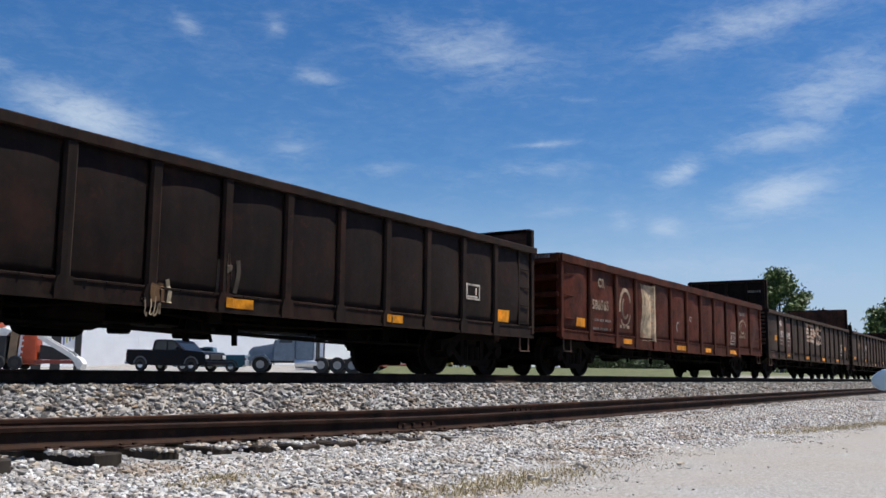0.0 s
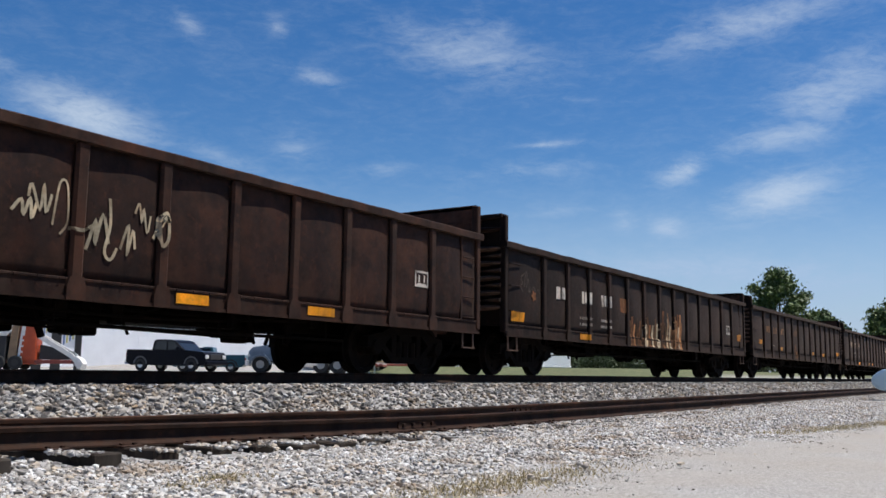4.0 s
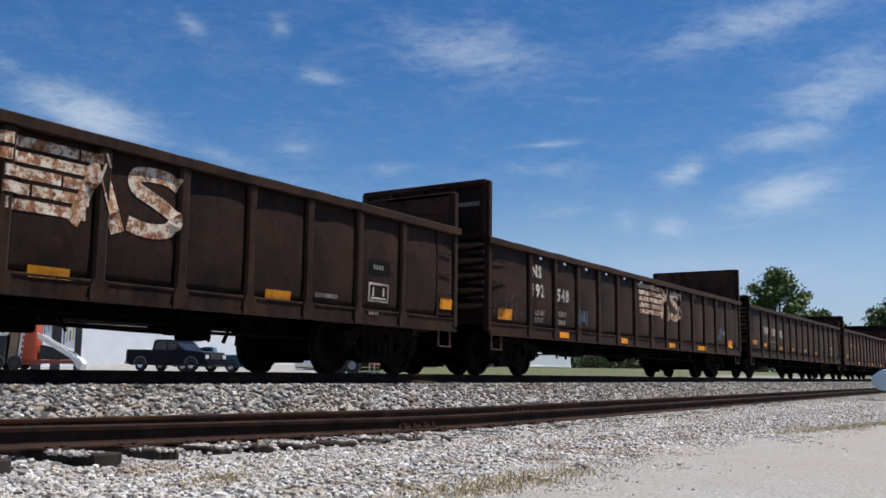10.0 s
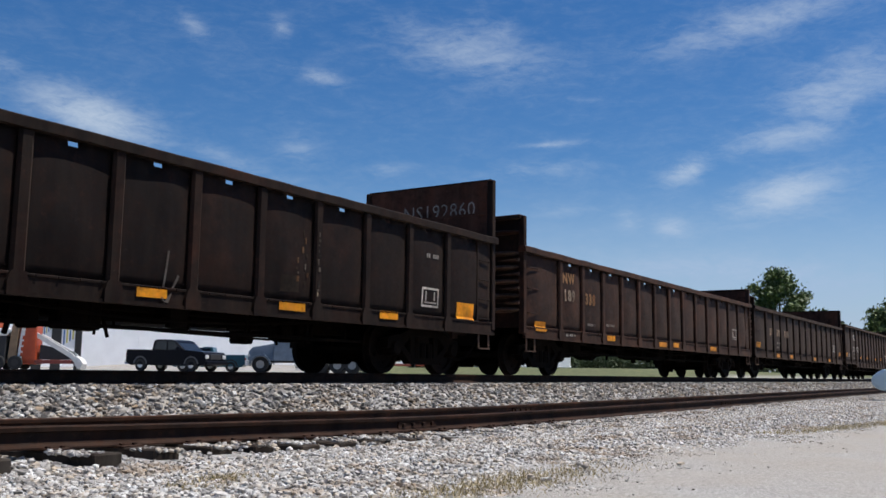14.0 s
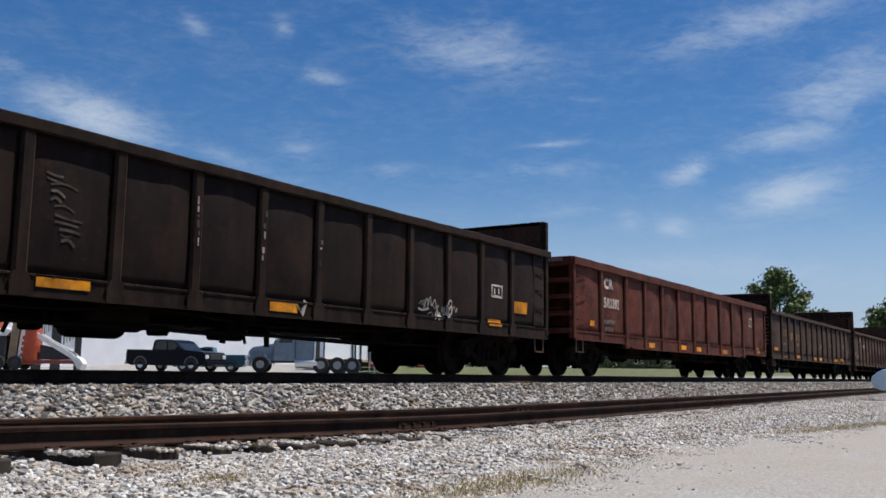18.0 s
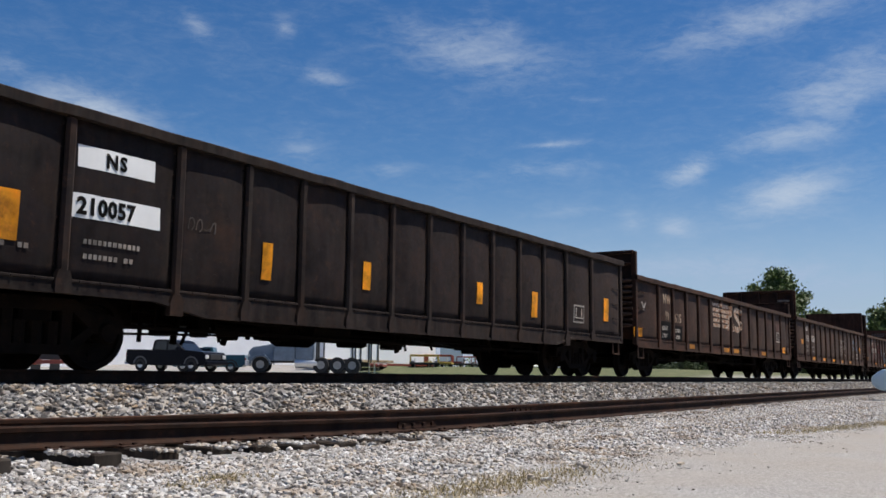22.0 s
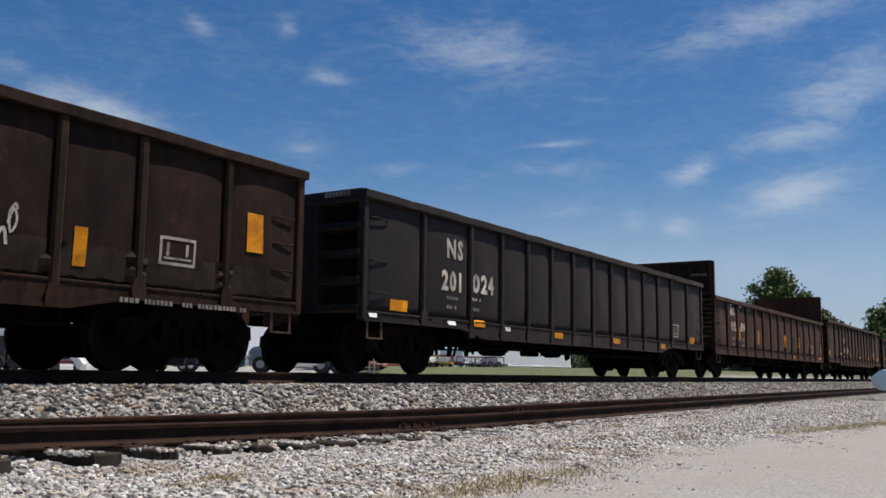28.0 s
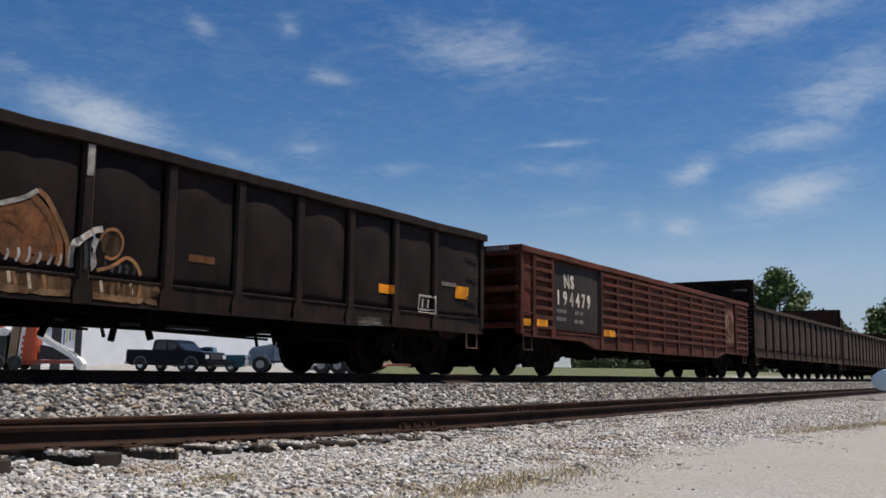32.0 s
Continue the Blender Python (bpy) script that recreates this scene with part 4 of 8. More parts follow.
def track(name, y, head, rail_h, dips, x0, x1, label, joints):
    """Two rails on ties; dips: the heights of the near and the far rail's head along the track."""
    base = head - rail_h
    tr = thing(name, pose(0, y, base), label, "railway track", kind="structure")

    def lift(s, x):
        return float(along(dips[0 if s < 0 else 1], x)) - head if dips else 0.0
    for s in (-1, 1):
        bm = bmesh.new()
        prof = rail_profile(rail_h)
        rings = []
        for x in [x0, -20.0, *[-4.0 + 0.5 * k for k in range(100)], 60.0, 120.0, x1] if dips else [x0, x1]:
            rings.append([bm.verts.new((x, py, pz + lift(s, x))) for py, pz in prof])
        for ra, rb in zip(rings, rings[1:]):
            for k in range(len(prof)):
                bm.faces.new((ra[k], ra[(k + 1) % len(prof)], rb[(k + 1) % len(prof)], rb[k]))
        bm.faces.new(rings[0])
        bm.faces.new(rings[-1][::-1])
        part("rail", bm, RAIL_STEEL, tr, pose(0, s * GAUGE / 2, 0))

    def tie(bm):
        box(bm, -0.112, 0.112, -1.30, 1.30, -0.16, 0.0, 0.012)
        for v in bm.verts:
            v.co += 0.012 * noise.noise_vector(v.co * 3.1)
    me = shared(("tie",), tie)

    def plate(bm):
        box(bm, -0.09, 0.09, -0.15, 0.15, -0.006, 0.011, 0.003)
        for px, py in ((-0.05, -0.085), (0.05, 0.085), (0.055, -0.085)):
            box(bm, px - 0.011, px + 0.011, py - 0.014, py + 0.014, 0.008, 0.024)
    pl = shared(("tie_plate",), plate)
    rng = random.Random(int(y * 10))
    for k, x in enumerate(TIES.tolist()):
        dy = UNEVEN[k - BEHIND][1] if k - BEHIND in UNEVEN else rng.uniform(-0.06, 0.14)
        sunk = 0.006 + rng.uniform(0, 0.012) + 0.035 * min(1.0, max(0.0, (x - 4.9) / 3.0))
        a, b = lift(-1, x), lift(1, x)
        part("tie", me, TIE_WOOD, tr, pose(x, dy, (a + b) / 2 - sunk, math.degrees((b - a) / GAUGE), 0, rng.uniform(-2.0, 2.0)))
        if -1.0 < x < 11.0:
            for s in (-1, 1):
                part("tie_plate", pl, RAIL_STEEL, tr, pose(x, s * GAUGE / 2, lift(s, x) - 0.004))

    def bar(bm):
        for s in (-1, 1):
            prism(bm, [(s * 0.009, 0.032), (s * 0.030, 0.028), (s * 0.022, 0.055), (s * 0.022, 0.078), (s * 0.032, 0.10), (s * 0.009, 0.10)], -0.33, 0.33, "x")
            for bx in (-0.25, -0.09, 0.09, 0.25):
                box(bm, bx - 0.019, bx + 0.019, s * 0.022 - 0.024, s * 0.022 + 0.024, 0.050, 0.084, 0.004)
    jb = shared(("joint_bar",), bar)
    for x, s in joints:
        part("joint_bar", jb, RAIL_STEEL, tr, pose(x, s * GAUGE / 2, lift(s, x)))


# ---- cars in order: place of the front end at the start, kind, paint, rise of the front and rear ends ----
S = {0: -0.30, 1: 18.17, 2: 36.11, 3: 54.41, 4: 72.62, 5: 90.76, 6: 108.95, 7: 127.11, 8: 145.42, 9: 163.29, 10: 181.64, 11: 200.01, 12: 218.48, 13: 236.91, 14: 255.37, 15: 273.80, 16: 291.51, 17: 309.73, 18: 327.29, 19: 345.75, 20: 363.55, 21: 382.01, 22: 400.44, 23: 418.66, 24: 437.00, 25: 455.49, 26: 474.15, 27: 491.87, 28: 510.15, 29: 528.31, 30: 546.66, 31: 564.65, 32: 583.00, 33: 600.84, 34: 618.44, 35: 636.44, 36: 654.44, 37: 672.44}
CARS = {
    0: ("low", "brown", 0.2, 0.35, 0), 1: ("red", "red", 0, 0, 0), 2: ("low", "black", 1.09, 1.04, 1), 3: ("low", "black", 0.28, 0.34, 0),
    4: ("low", "rusty", 0.63, 0.5, 0), 5: ("low", "brown", 0.5, 0.3, 0), 6: ("low", "brown", 0.3, 0.32, 0), 7: ("low", "black", 0.28, 0.33, 0),
    8: ("tall_b", "brown", 0, 0, 0), 9: ("low", "umber", 0.65, 0.68, 0), 10: ("low", "olive", 0.6, 0.62, 0), 11: ("low", "umber", 1.07, 1.07, 1),
    12: ("low", "brown", 0.28, 0.3, 0), 13: ("low", "umber", 0.62, 0.62, 0), 14: ("low", "brown", 1.05, 1.1, 1), 15: ("low", "rusty", 0.6, 0.5, 1),
    16: ("low", "brown", 0.3, 0.86, 0), 17: ("tall", "black", 0, 0, 0), 18: ("low", "black", 0.58, 0.6, 0), 19: ("red", "oxide", 0, 0, 0),
    20: ("low", "umber", 0.6, 0.6, 1), 21: ("low", "rusty", 1.04, 1.02, 1), 22: ("tall", "grey", 0, 0, 0), 23: ("low", "rusty", 0.6, 0.45, 0),
    24: ("low", "rusty", 1.07, 1.15, 1), 25: ("low", "rusty", 1.12, 1.02, 1), 26: ("tall", "black", 0, 0, 0), 27: ("tall", "olive", 0, 0, 0),
    28: ("tall", "slate", 0, 0, 0), 29: ("low_early", "rusty", 1.08, 1.19, 1), 30: ("tall_b", "olive", 0, 0, 0), 31: ("plain", "soot", 0, 0, 0),
    32: ("louvre", "oxide", 0, 0, 0), 33: ("low", "black", 0.9, 0.9, 0), 34: ("low", "black", 0.5, 0.4, 0), 35: ("tall", "black", 0, 0, 0),
    36: ("low", "brown", 0.3, 0.3, 0), 37: ("low", "brown", 0.6, 0.4, 0),
}
WORDS = {"black": "weathered black", "brown": "rust-brown and black", "rusty": "rusted dark brown", "slate": "clean slate-black", "grey": "grey-patched black", "olive": "dirty dark-brown", "soot": "soot-black spray-painted", "umber": "dark umber-brown", "oxide": "oxide-red dented", "red": "oxide-red faded"}
SHAPES = {"low": "low-sided", "low_early": "low-sided", "plain": "low-sided", "tall": "high-sided", "tall_b": "high-sided", "red": "steel", "louvre": "corrugated-sided"}
TRAIN = {}


def build_train():
    for i, (kind, paint, rf, rr, slots) in CARS.items():
        ends = "tall raised ends" if rf > 0.8 else "ribbed raised ends" if rf > 0.1 else "level ends"
        label = f"{WORDS[paint]} {SHAPES[kind]} gondola car, {ends}"
        TRAIN[i] = gondola(i, kind, paint, rf, rr, bool(slots), label)


# ---- paint, lettering and tape on the cars' sides ----
def stand_out(i, x, z):
    """How far the side of car i stands out from its sheet plane at (x, z)."""
    car, posts, top, h, seeds, length = SIDES[i]
    near, half = min(abs(x - p) for p in posts), post_half(CARS[i][0])
    zm, ze = LOWER[i]
    lower = ze + (zm - ze) * min(1.0, max(0.0, (min(x, length - x) - 2.9) / 0.8))
    if z < lower + 0.05 and near > half + 0.034:
        return 0.076
    if z < top:
        return 0.091 if near < half + 0.034 and z < lower + 0.24 else 0.083 if near < half else 0.042
    if near < half:
        return 0.083
    edges = [0.06, *posts, length - 0.06]
    for k, (a, b) in enumerate(zip(edges, edges[1:])):
        if a <= x <= b:
            if k not in seeds:
                return 0.078
            return bulge((x - a) / (b - a), min(1.0, max(0.0, (z - top + 0.03) / (h - 0.09 - top))), seeds[k])
    return 0.0


def laid_on(i, name, verts, faces, mat, lift=0.005, label="", whole=False):
    """A film of paint that follows the side of car i; verts are (x, z) pairs."""
    made = []
    for vs, fs in [(verts, faces)] if whole else apart(verts, faces):
        me = bpy.data.meshes.new(name)
        me.from_pydata([(x, -PANEL_Y - stand_out(i, x, z) - lift, z) for x, z in vs], [], fs)
        made.append(part(name, me, mat, SIDES[i][0], None, label))
    return made[-1]


def apart(verts, faces):
    """Splits a film into its connected pieces."""
    root = list(range(len(verts)))

    def find(k):
        while root[k] != k:
            root[k] = root[root[k]]
            k = root[k]
        return k
    for face in faces:
        for k in face[1:]:
            root[find(k)] = find(face[0])
    groups = {}
    for face in faces:
        groups.setdefault(find(face[0]), []).append(face)
    for fs in groups.values():
        used = sorted({k for face in fs for k in face})
        place = {k: j for j, k in enumerate(used)}
        yield [verts[k] for k in used], [tuple(place[k] for k in face) for face in fs]


def grid(x0, x1, z0, z1, step=0.11):
    nx, nz = max(1, math.ceil((x1 - x0) / step)), max(1, math.ceil((z1 - z0) / step))
    verts = [(x0 + (x1 - x0) * a / nx, z0 + (z1 - z0) * b / nz) for a in range(nx + 1) for b in range(nz + 1)]
    faces = [(a * (nz + 1) + b, (a + 1) * (nz + 1) + b, (a + 1) * (nz + 1) + b + 1, a * (nz + 1) + b + 1) for a in range(nx) for b in range(nz)]
    return verts, faces


def ribbon(points, width):
    """A stroke of paint along a line of (x, z) points."""
    verts, faces = [], []
    for k, (x, z) in enumerate(points):
        (xa, za), (xb, zb) = points[max(0, k - 1)], points[min(len(points) - 1, k + 1)]
        d = math.hypot(xb - xa, zb - za) or 1.0
        nx, nz = -(zb - za) / d, (xb - xa) / d
        verts += [(x + nx * width / 2, z + nz * width / 2), (x - nx * width / 2, z - nz * width / 2)]
        if k:
            faces.append((2 * k - 2, 2 * k - 1, 2 * k + 1, 2 * k))
    return verts, faces


def joined(pieces):
    verts, faces = [], []
    for v, f in pieces:
        n = len(verts)
        verts += v
        faces += [tuple(j + n for j in face) for face in f]
    return verts, faces


GLYPHS = {}
# words written by hand in thin chalk lines
CHALKED = {"NS192860", "192829"}


def set_type(words):
    """Turns all words into outlines at once, in the built-in font."""
    obs = {}
    for w in sorted(words):
        cu = bpy.data.curves.new("type", "FONT")
        cu.body, cu.size, cu.offset, cu.resolution_u = w, 1.0, -0.008 if w in CHALKED else 0.042, 2
        cu.space_character = 1.65 if w == "194479" else 1.22 if len(w) < 4 else 1.05
        obs[w] = new("type", cu)
    deps = bpy.context.evaluated_depsgraph_get()
    for w, ob in obs.items():
        me = bpy.data.meshes.new_from_object(ob.evaluated_get(deps))
        v = np.array([p.co[:2] for p in me.vertices])
        v -= v.min(0)
        GLYPHS[w] = (v / v[:, 1].max(), [tuple(p.vertices) for p in me.polygons])
        bpy.data.meshes.remove(me)
    for ob in obs.values():
        cu = ob.data
        bpy.data.objects.remove(ob)
        bpy.data.curves.remove(cu)


MARKS = []


def lettering(i, word, x, z, h, mat, lift=0.013):
    MARKS.append((i, word, x, z, h, mat, lift))


def paint_lettering():
    set_type({m[1] for m in MARKS} | CHALKED)
    for i, word, x, z, h, mat, lift in MARKS:
        v, f = GLYPHS[word]
        # keep clear of the posts, as the stencils do
        wide = float(v[:, 0].max()) * h * 0.92
        gap = post_half(CARS[i][0]) + 0.012
        for p in SIDES[i][1]:
            if x < p + gap and x + wide > p - gap:
                right = x + wide / 2 > p
                move = (p + gap - x) if right else (p - gap - wide - x)
                if abs(move) < 0.45:
                    x += move
        verts = [(x + a * h * 0.92, z + b * h) for a, b in v.tolist()]
        laid_on(i, "lettering", verts, f, mat, lift)


def chalk(i, word, y, z, h):
    """Words scrawled on the inner face of a raised rear end wall."""
    v, f = GLYPHS[word]
    me = bpy.data.meshes.new("chalk_writing")
    me.from_pydata([(SIDES[i][5] - 0.110, y - a * h * 0.95, z + b * h) for a, b in v.tolist()], [], f)
    part("chalk_writing", me, DATA, SIDES[i][0])


def tape(i, x0, x1, z0, z1):
    if z1 - z0 < 0.125:
        z0, z1 = (z0 + z1) / 2 - 0.0625, (z0 + z1) / 2 + 0.0625
    zm, ze = LOWER[i]
    sunk = (zm if 3.3 < x0 < SIDES[i][5] - 3.3 else ze) + 0.055 - z0
    if sunk > 0:
        z0, z1 = z0 + sunk, z1 + sunk
    laid_on(i, "reflective_tape", *grid(x0, min(x1, SIDES[i][5] - 0.1), z0, z1, 0.06), YELLOW, 0.012)


def data_bar(i, x0, x1, z0, z1):
    """Small print that cannot be read: a row of short bars."""
    rng = random.Random(int(x0 * 100) + i)
    z1 = max(z1, z0 + 0.055)
    x, pieces = x0, []
    while x < x1 - 0.02:
        w = rng.uniform(0.035, 0.055)
        if rng.random() > 0.15:
            pieces.append(grid(x, min(x1, x + w), z0, z1))
        x += w + 0.02
    if pieces:
        tagged(laid_on(i, "data_stencil", *joined(pieces), DATA, 0.010, whole=True), kind="stuff")


def plate_frame(i, x0, x1, z0, z1):
    """A stencilled white box with bars in it."""
    t, m, n = 0.035, (z0 + z1) / 2, 4
    rim = [(x0 + (x1 - x0) * k / n, z0) for k in range(n)] + [(x1, z0 + (z1 - z0) * k / n) for k in range(n)] + [(x1 - (x1 - x0) * k / n, z1) for k in range(n)] + [(x0, z1 - (z1 - z0) * k / n) for k in range(n)]
    inner = [(min(x1 - t, max(x0 + t, x)), min(z1 - t, max(z0 + t, z))) for x, z in rim]
    count = len(rim)
    laid_on(i, "stencilled_box", rim + inner, [(k, (k + 1) % count, count + (k + 1) % count, count + k) for k in range(count)], WHITE, 0.009)
    bars = [(x0 + 0.10, x0 + 0.14, m - 0.06, z1 - 0.07), (x1 - 0.16, x1 - 0.12, m - 0.05, z1 - 0.07), (x0 + 0.07, x1 - 0.07, m - 0.1, m - 0.075)]
    tagged(laid_on(i, "data_stencil", *joined([grid(*r) for r in bars if r[1] > r[0] and r[3] > r[2]]), WHITE, 0.009, whole=True), kind="stuff")


def patch(i, what, x0, x1, z0, z1):
    mats = {"cream": CREAM, "rust": REDPATCH, "black": BLACKPATCH, "plate": PLATE, "slate": CAR_PAINT["slate"]}
    mat = mats.get(what) or SPRAY[what]
    rng = random.Random(i * 7 + int(x0 * 50))
    verts, faces = grid(x0, x1, z0, z1, 0.09)
    ragged = 0.014 if what in ("cream", "rust", "wash", "dust", "primer", "pale") else 0.004
    verts = [(x + rng.uniform(-ragged, ragged), z + rng.uniform(-ragged, ragged)) for x, z in verts]
    names = {"plate": "white_plate", "cream": "peeling_paint"}
    laid_on(i, names.get(what, "paint_patch"), verts, faces, mat, 0.004)


def emblem(i, what, x0, x1, z0, z1):
    """A worn emblem, as plain shapes in its colours."""
    rng = random.Random(i)
    w, h = x1 - x0, z1 - z0
    pieces = []
    if what == "stripes":
        for k in range(5):
            z = z0 + h * (0.10 + 0.19 * k)
            x = x0
            while x < x0 + w * 0.56:
                n = rng.uniform(0.5, 1.1)
                pieces.append(grid(x, min(x + n, x0 + w * (0.56 + 0.012 * k)), z, z + h * 0.135))
                x += n + rng.choice((0.0, 0.0, 0.03))
        def at(u, v):
            return x0 + w * u, z0 + h * v
        pieces.append(ribbon(flow([at(0.50, 0.05), at(0.56, 0.5), at(0.60, 0.9)]), w * 0.055))
        pieces.append(ribbon(flow([at(0.60, 0.98), at(0.65, 0.5), at(0.70, 0.02)]), w * 0.058))
        pieces.append(ribbon(flow([at(0.98, 0.80), at(0.90, 0.88), at(0.78, 0.84), at(0.775, 0.66), at(0.87, 0.52), at(0.96, 0.36), at(0.94, 0.17), at(0.84, 0.11), at(0.74, 0.17)]), w * 0.058))
    else:
        for r, a0, a1, wd in ((0.45, 0.3, 3.4, 0.13), (0.26, 2.2, 5.6, 0.10), (0.45, 3.9, 5.9, 0.07)):
            pts = [(x0 + w * (0.5 + r * math.cos(a0 + (a1 - a0) * k / 10)), z0 + h * (0.5 + r * math.sin(a0 + (a1 - a0) * k / 10))) for k in range(11)]
            pieces.append(ribbon(pts, min(w, h) * wd))
        for k in range(3):
            pieces.append(grid(x0 + w * (0.05 + 0.3 * k), x0 + w * (0.25 + 0.3 * k), z0 - h * 0.02, z0 + h * 0.06))
    laid_on(i, "worn_emblem", *joined(pieces), FADED if what == "arc" else EATEN, 0.007)


# waves, hooks, arcs and crossed loops
SCRAWL = [
    [(0.0, 0.7), (0.2, 0.95), (0.4, 0.6), (0.6, 0.9), (0.8, 0.5), (1.0, 0.75)], [(0.1, 0.3), (0.3, 0.9), (0.7, 0.95), (0.9, 0.5), (0.6, 0.2)],
    [(0.0, 0.2), (0.5, 0.35), (1.0, 0.1)], [(0.2, 1.0), (0.35, 0.5), (0.2, 0.1), (0.6, 0.0), (0.8, 0.2)], [(0.0, 0.5), (0.5, 0.9), (0.8, 0.6), (0.4, 0.4), (0.1, 0.8), (0.5, 1.0), (1.0, 0.9)],
    [(0.1, 0.1), (0.4, 0.6), (0.5, 0.1), (0.8, 0.6), (0.95, 0.15)], [(0.9, 1.0), (0.3, 0.8), (0.6, 0.55), (0.2, 0.3), (0.5, 0.0)], [(0.1, 0.6), (0.5, 0.5), (1.0, 0.65)],
]


def tag(i, colour, x0, x1, z0, z1, strokes):
    """Spray paint: a row of quick hand strokes that spells nothing."""
    rng = random.Random(i * 31 + int(x0 * 100))
    w, h = x1 - x0, z1 - z0
    rows = 2 if h > 1.5 * w and strokes > 3 else 1
    per = max(1, math.ceil(strokes / rows))
    for k in range(strokes):
        cx, cz = x0 + w / per * (k % per), z1 - h / rows * (k // per + 1)
        lean, tall = rng.uniform(-0.05, 0.12), rng.uniform(0.6, 1.0)
        stretch = rng.uniform(0.9, 1.7)
        pts = []
        for a, b in rng.choice(SCRAWL):
            x = cx + w / per * stretch * (0.08 + 0.84 * a + rng.uniform(-0.08, 0.08)) + lean * h / rows * b
            z = cz + h / rows * (0.06 + tall * 0.88 * b + rng.uniform(-0.06, 0.06))
            pts.append((min(x1, max(x0, x)), min(z1, max(z0, z))))
        width = min(0.05, max(0.018, 0.045 * min(1.0, h))) * rng.uniform(0.7, 1.2)
        laid_on(i, "spray_paint", *ribbon(flow(pts, 4), width), SPRAY[colour], 0.008 + 0.0008 * k)


def flow(points, n=7):
    """A smooth line through a few (x, z) points."""
    out = []
    for k in range(len(points) - 1):
        p0, p1, p2, p3 = points[max(0, k - 1)], points[k], points[k + 1], points[min(len(points) - 1, k + 2)]
        for j in range(n):
            t = j / n
            out.append(tuple(0.5 * (2 * b + (c - a) * t + (2 * a - 5 * b + 4 * c - d) * t * t + (3 * b - a - 3 * c + d) * t ** 3) for a, b, c, d in zip(p0, p1, p2, p3)))
    return out + [points[-1]]


def bubble_piece(i):
    """A large spray painting: an outlined bubble, looping links, a hump, a ring and a fishtail, and a brown wash on the sill."""
    rng = random.Random(i)

    def spray(colour, width, lift, *lines):
        for pts in lines:
            laid_on(i, "spray_paint", *ribbon(flow(pts), width), SPRAY[colour], lift)

    def fill(colour, cx, cz, rx, rz, lift):
        """An even oval of colour, in narrow upright strips that fold over the posts."""
        n, m = max(8, int(2 * rx / 0.025)), 8
        verts, faces = [], []
        for k in range(n + 1):
            u = -0.995 + 1.99 * k / n
            half = rz * math.sqrt(1 - u * u) * (1 + 0.06 * math.sin(9 * u + cx))
            verts += [(cx + rx * u, cz + half * (2 * j / m - 1)) for j in range(m + 1)]
        for k in range(n):
            faces += [(k * (m + 1) + j, (k + 1) * (m + 1) + j, (k + 1) * (m + 1) + j + 1, k * (m + 1) + j + 1) for j in range(m)]
        laid_on(i, "spray_fill", verts, faces, SPRAY[colour], lift)
    fill("haze", 4.36, 1.55, 0.48, 0.47, 0.004)
    fill("wash", 5.40, 1.42, 0.42, 0.34, 0.004)
    fill("amber", 7.66, 1.40, 0.42, 0.32, 0.004)
    fill("wash", 8.66, 1.40, 0.14, 0.14, 0.004)
    fill("amber", 4.60, 1.36, 0.16, 0.26, 0.006)
    # the bubble
    spray("white", 0.055, 0.010, [(3.87, 1.58), (3.93, 1.92), (3.98, 1.70), (4.05, 1.95)], [(4.05, 1.95), (4.36, 2.04), (4.70, 2.05), (4.95, 1.99)])
    spray("blue", 0.075, 0.009, [(4.10, 1.88), (4.36, 1.97), (4.70, 1.98), (4.94, 1.92)], [(4.89, 1.62), (5.03, 1.48), (4.91, 1.19)], [(3.92, 1.60), (4.02, 1.76), (4.2, 1.88)])
    spray("blue", 0.045, 0.008, [(3.86, 1.14), (3.87, 1.40), (3.87, 1.58)], [(5.11, 1.95), (5.04, 1.72), (4.76, 1.56), (4.68, 1.21), (4.45, 1.08)])
    spray("amber", 0.06, 0.009, [(5.06, 1.90), (4.98, 1.70), (4.70, 1.50), (4.62, 1.22)], [(4.2, 1.10), (4.4, 1.18), (4.62, 1.12)])
    for k in range(9):
        z = 1.14 + 0.065 * k
        spray("tan", 0.02, 0.011, [(3.88, z), (3.97, z + 0.02), (4.05, z)])
    # the links
    spray("tan", 0.05, 0.010, [(5.05, 2.03), (5.22, 2.03), (5.42, 1.85), (5.36, 1.74), (5.57, 1.82), (5.77, 1.98), (5.59, 2.12), (5.68, 2.18), (5.76, 2.13)], [(5.42, 1.77), (5.66, 1.80), (5.93, 1.91), (6.16, 2.01)])
    spray("white", 0.05, 0.010, [(6.16, 2.01), (6.29, 1.94), (6.32, 1.62), (6.18, 1.43), (6.16, 1.08)], [(5.25, 1.12), (5.40, 1.20), (5.56, 1.12), (5.74, 1.20), (5.88, 1.10)])
    spray("blue", 0.06, 0.009, [(6.22, 1.90), (6.24, 1.62), (6.14, 1.45), (6.12, 1.10)])
    spray("haze", 0.06, 0.009, [(6.3, 1.10), (6.6, 1.09), (6.9, 1.11)])
    # the hump
    spray("white", 0.05, 0.011, [(7.10, 1.09), (7.09, 1.50), (7.25, 1.62), (7.55, 1.74), (7.71, 1.85)])
    spray("orange", 0.06, 0.010, [(7.71, 1.85), (7.82, 1.78), (7.95, 1.60), (8.10, 1.36), (8.14, 1.10)])
    spray("amber", 0.08, 0.008, [(7.66, 1.78), (7.86, 1.60), (8.02, 1.30), (8.02, 1.10)], [(7.20, 1.12), (7.24, 1.40), (7.42, 1.52), (7.62, 1.42)])
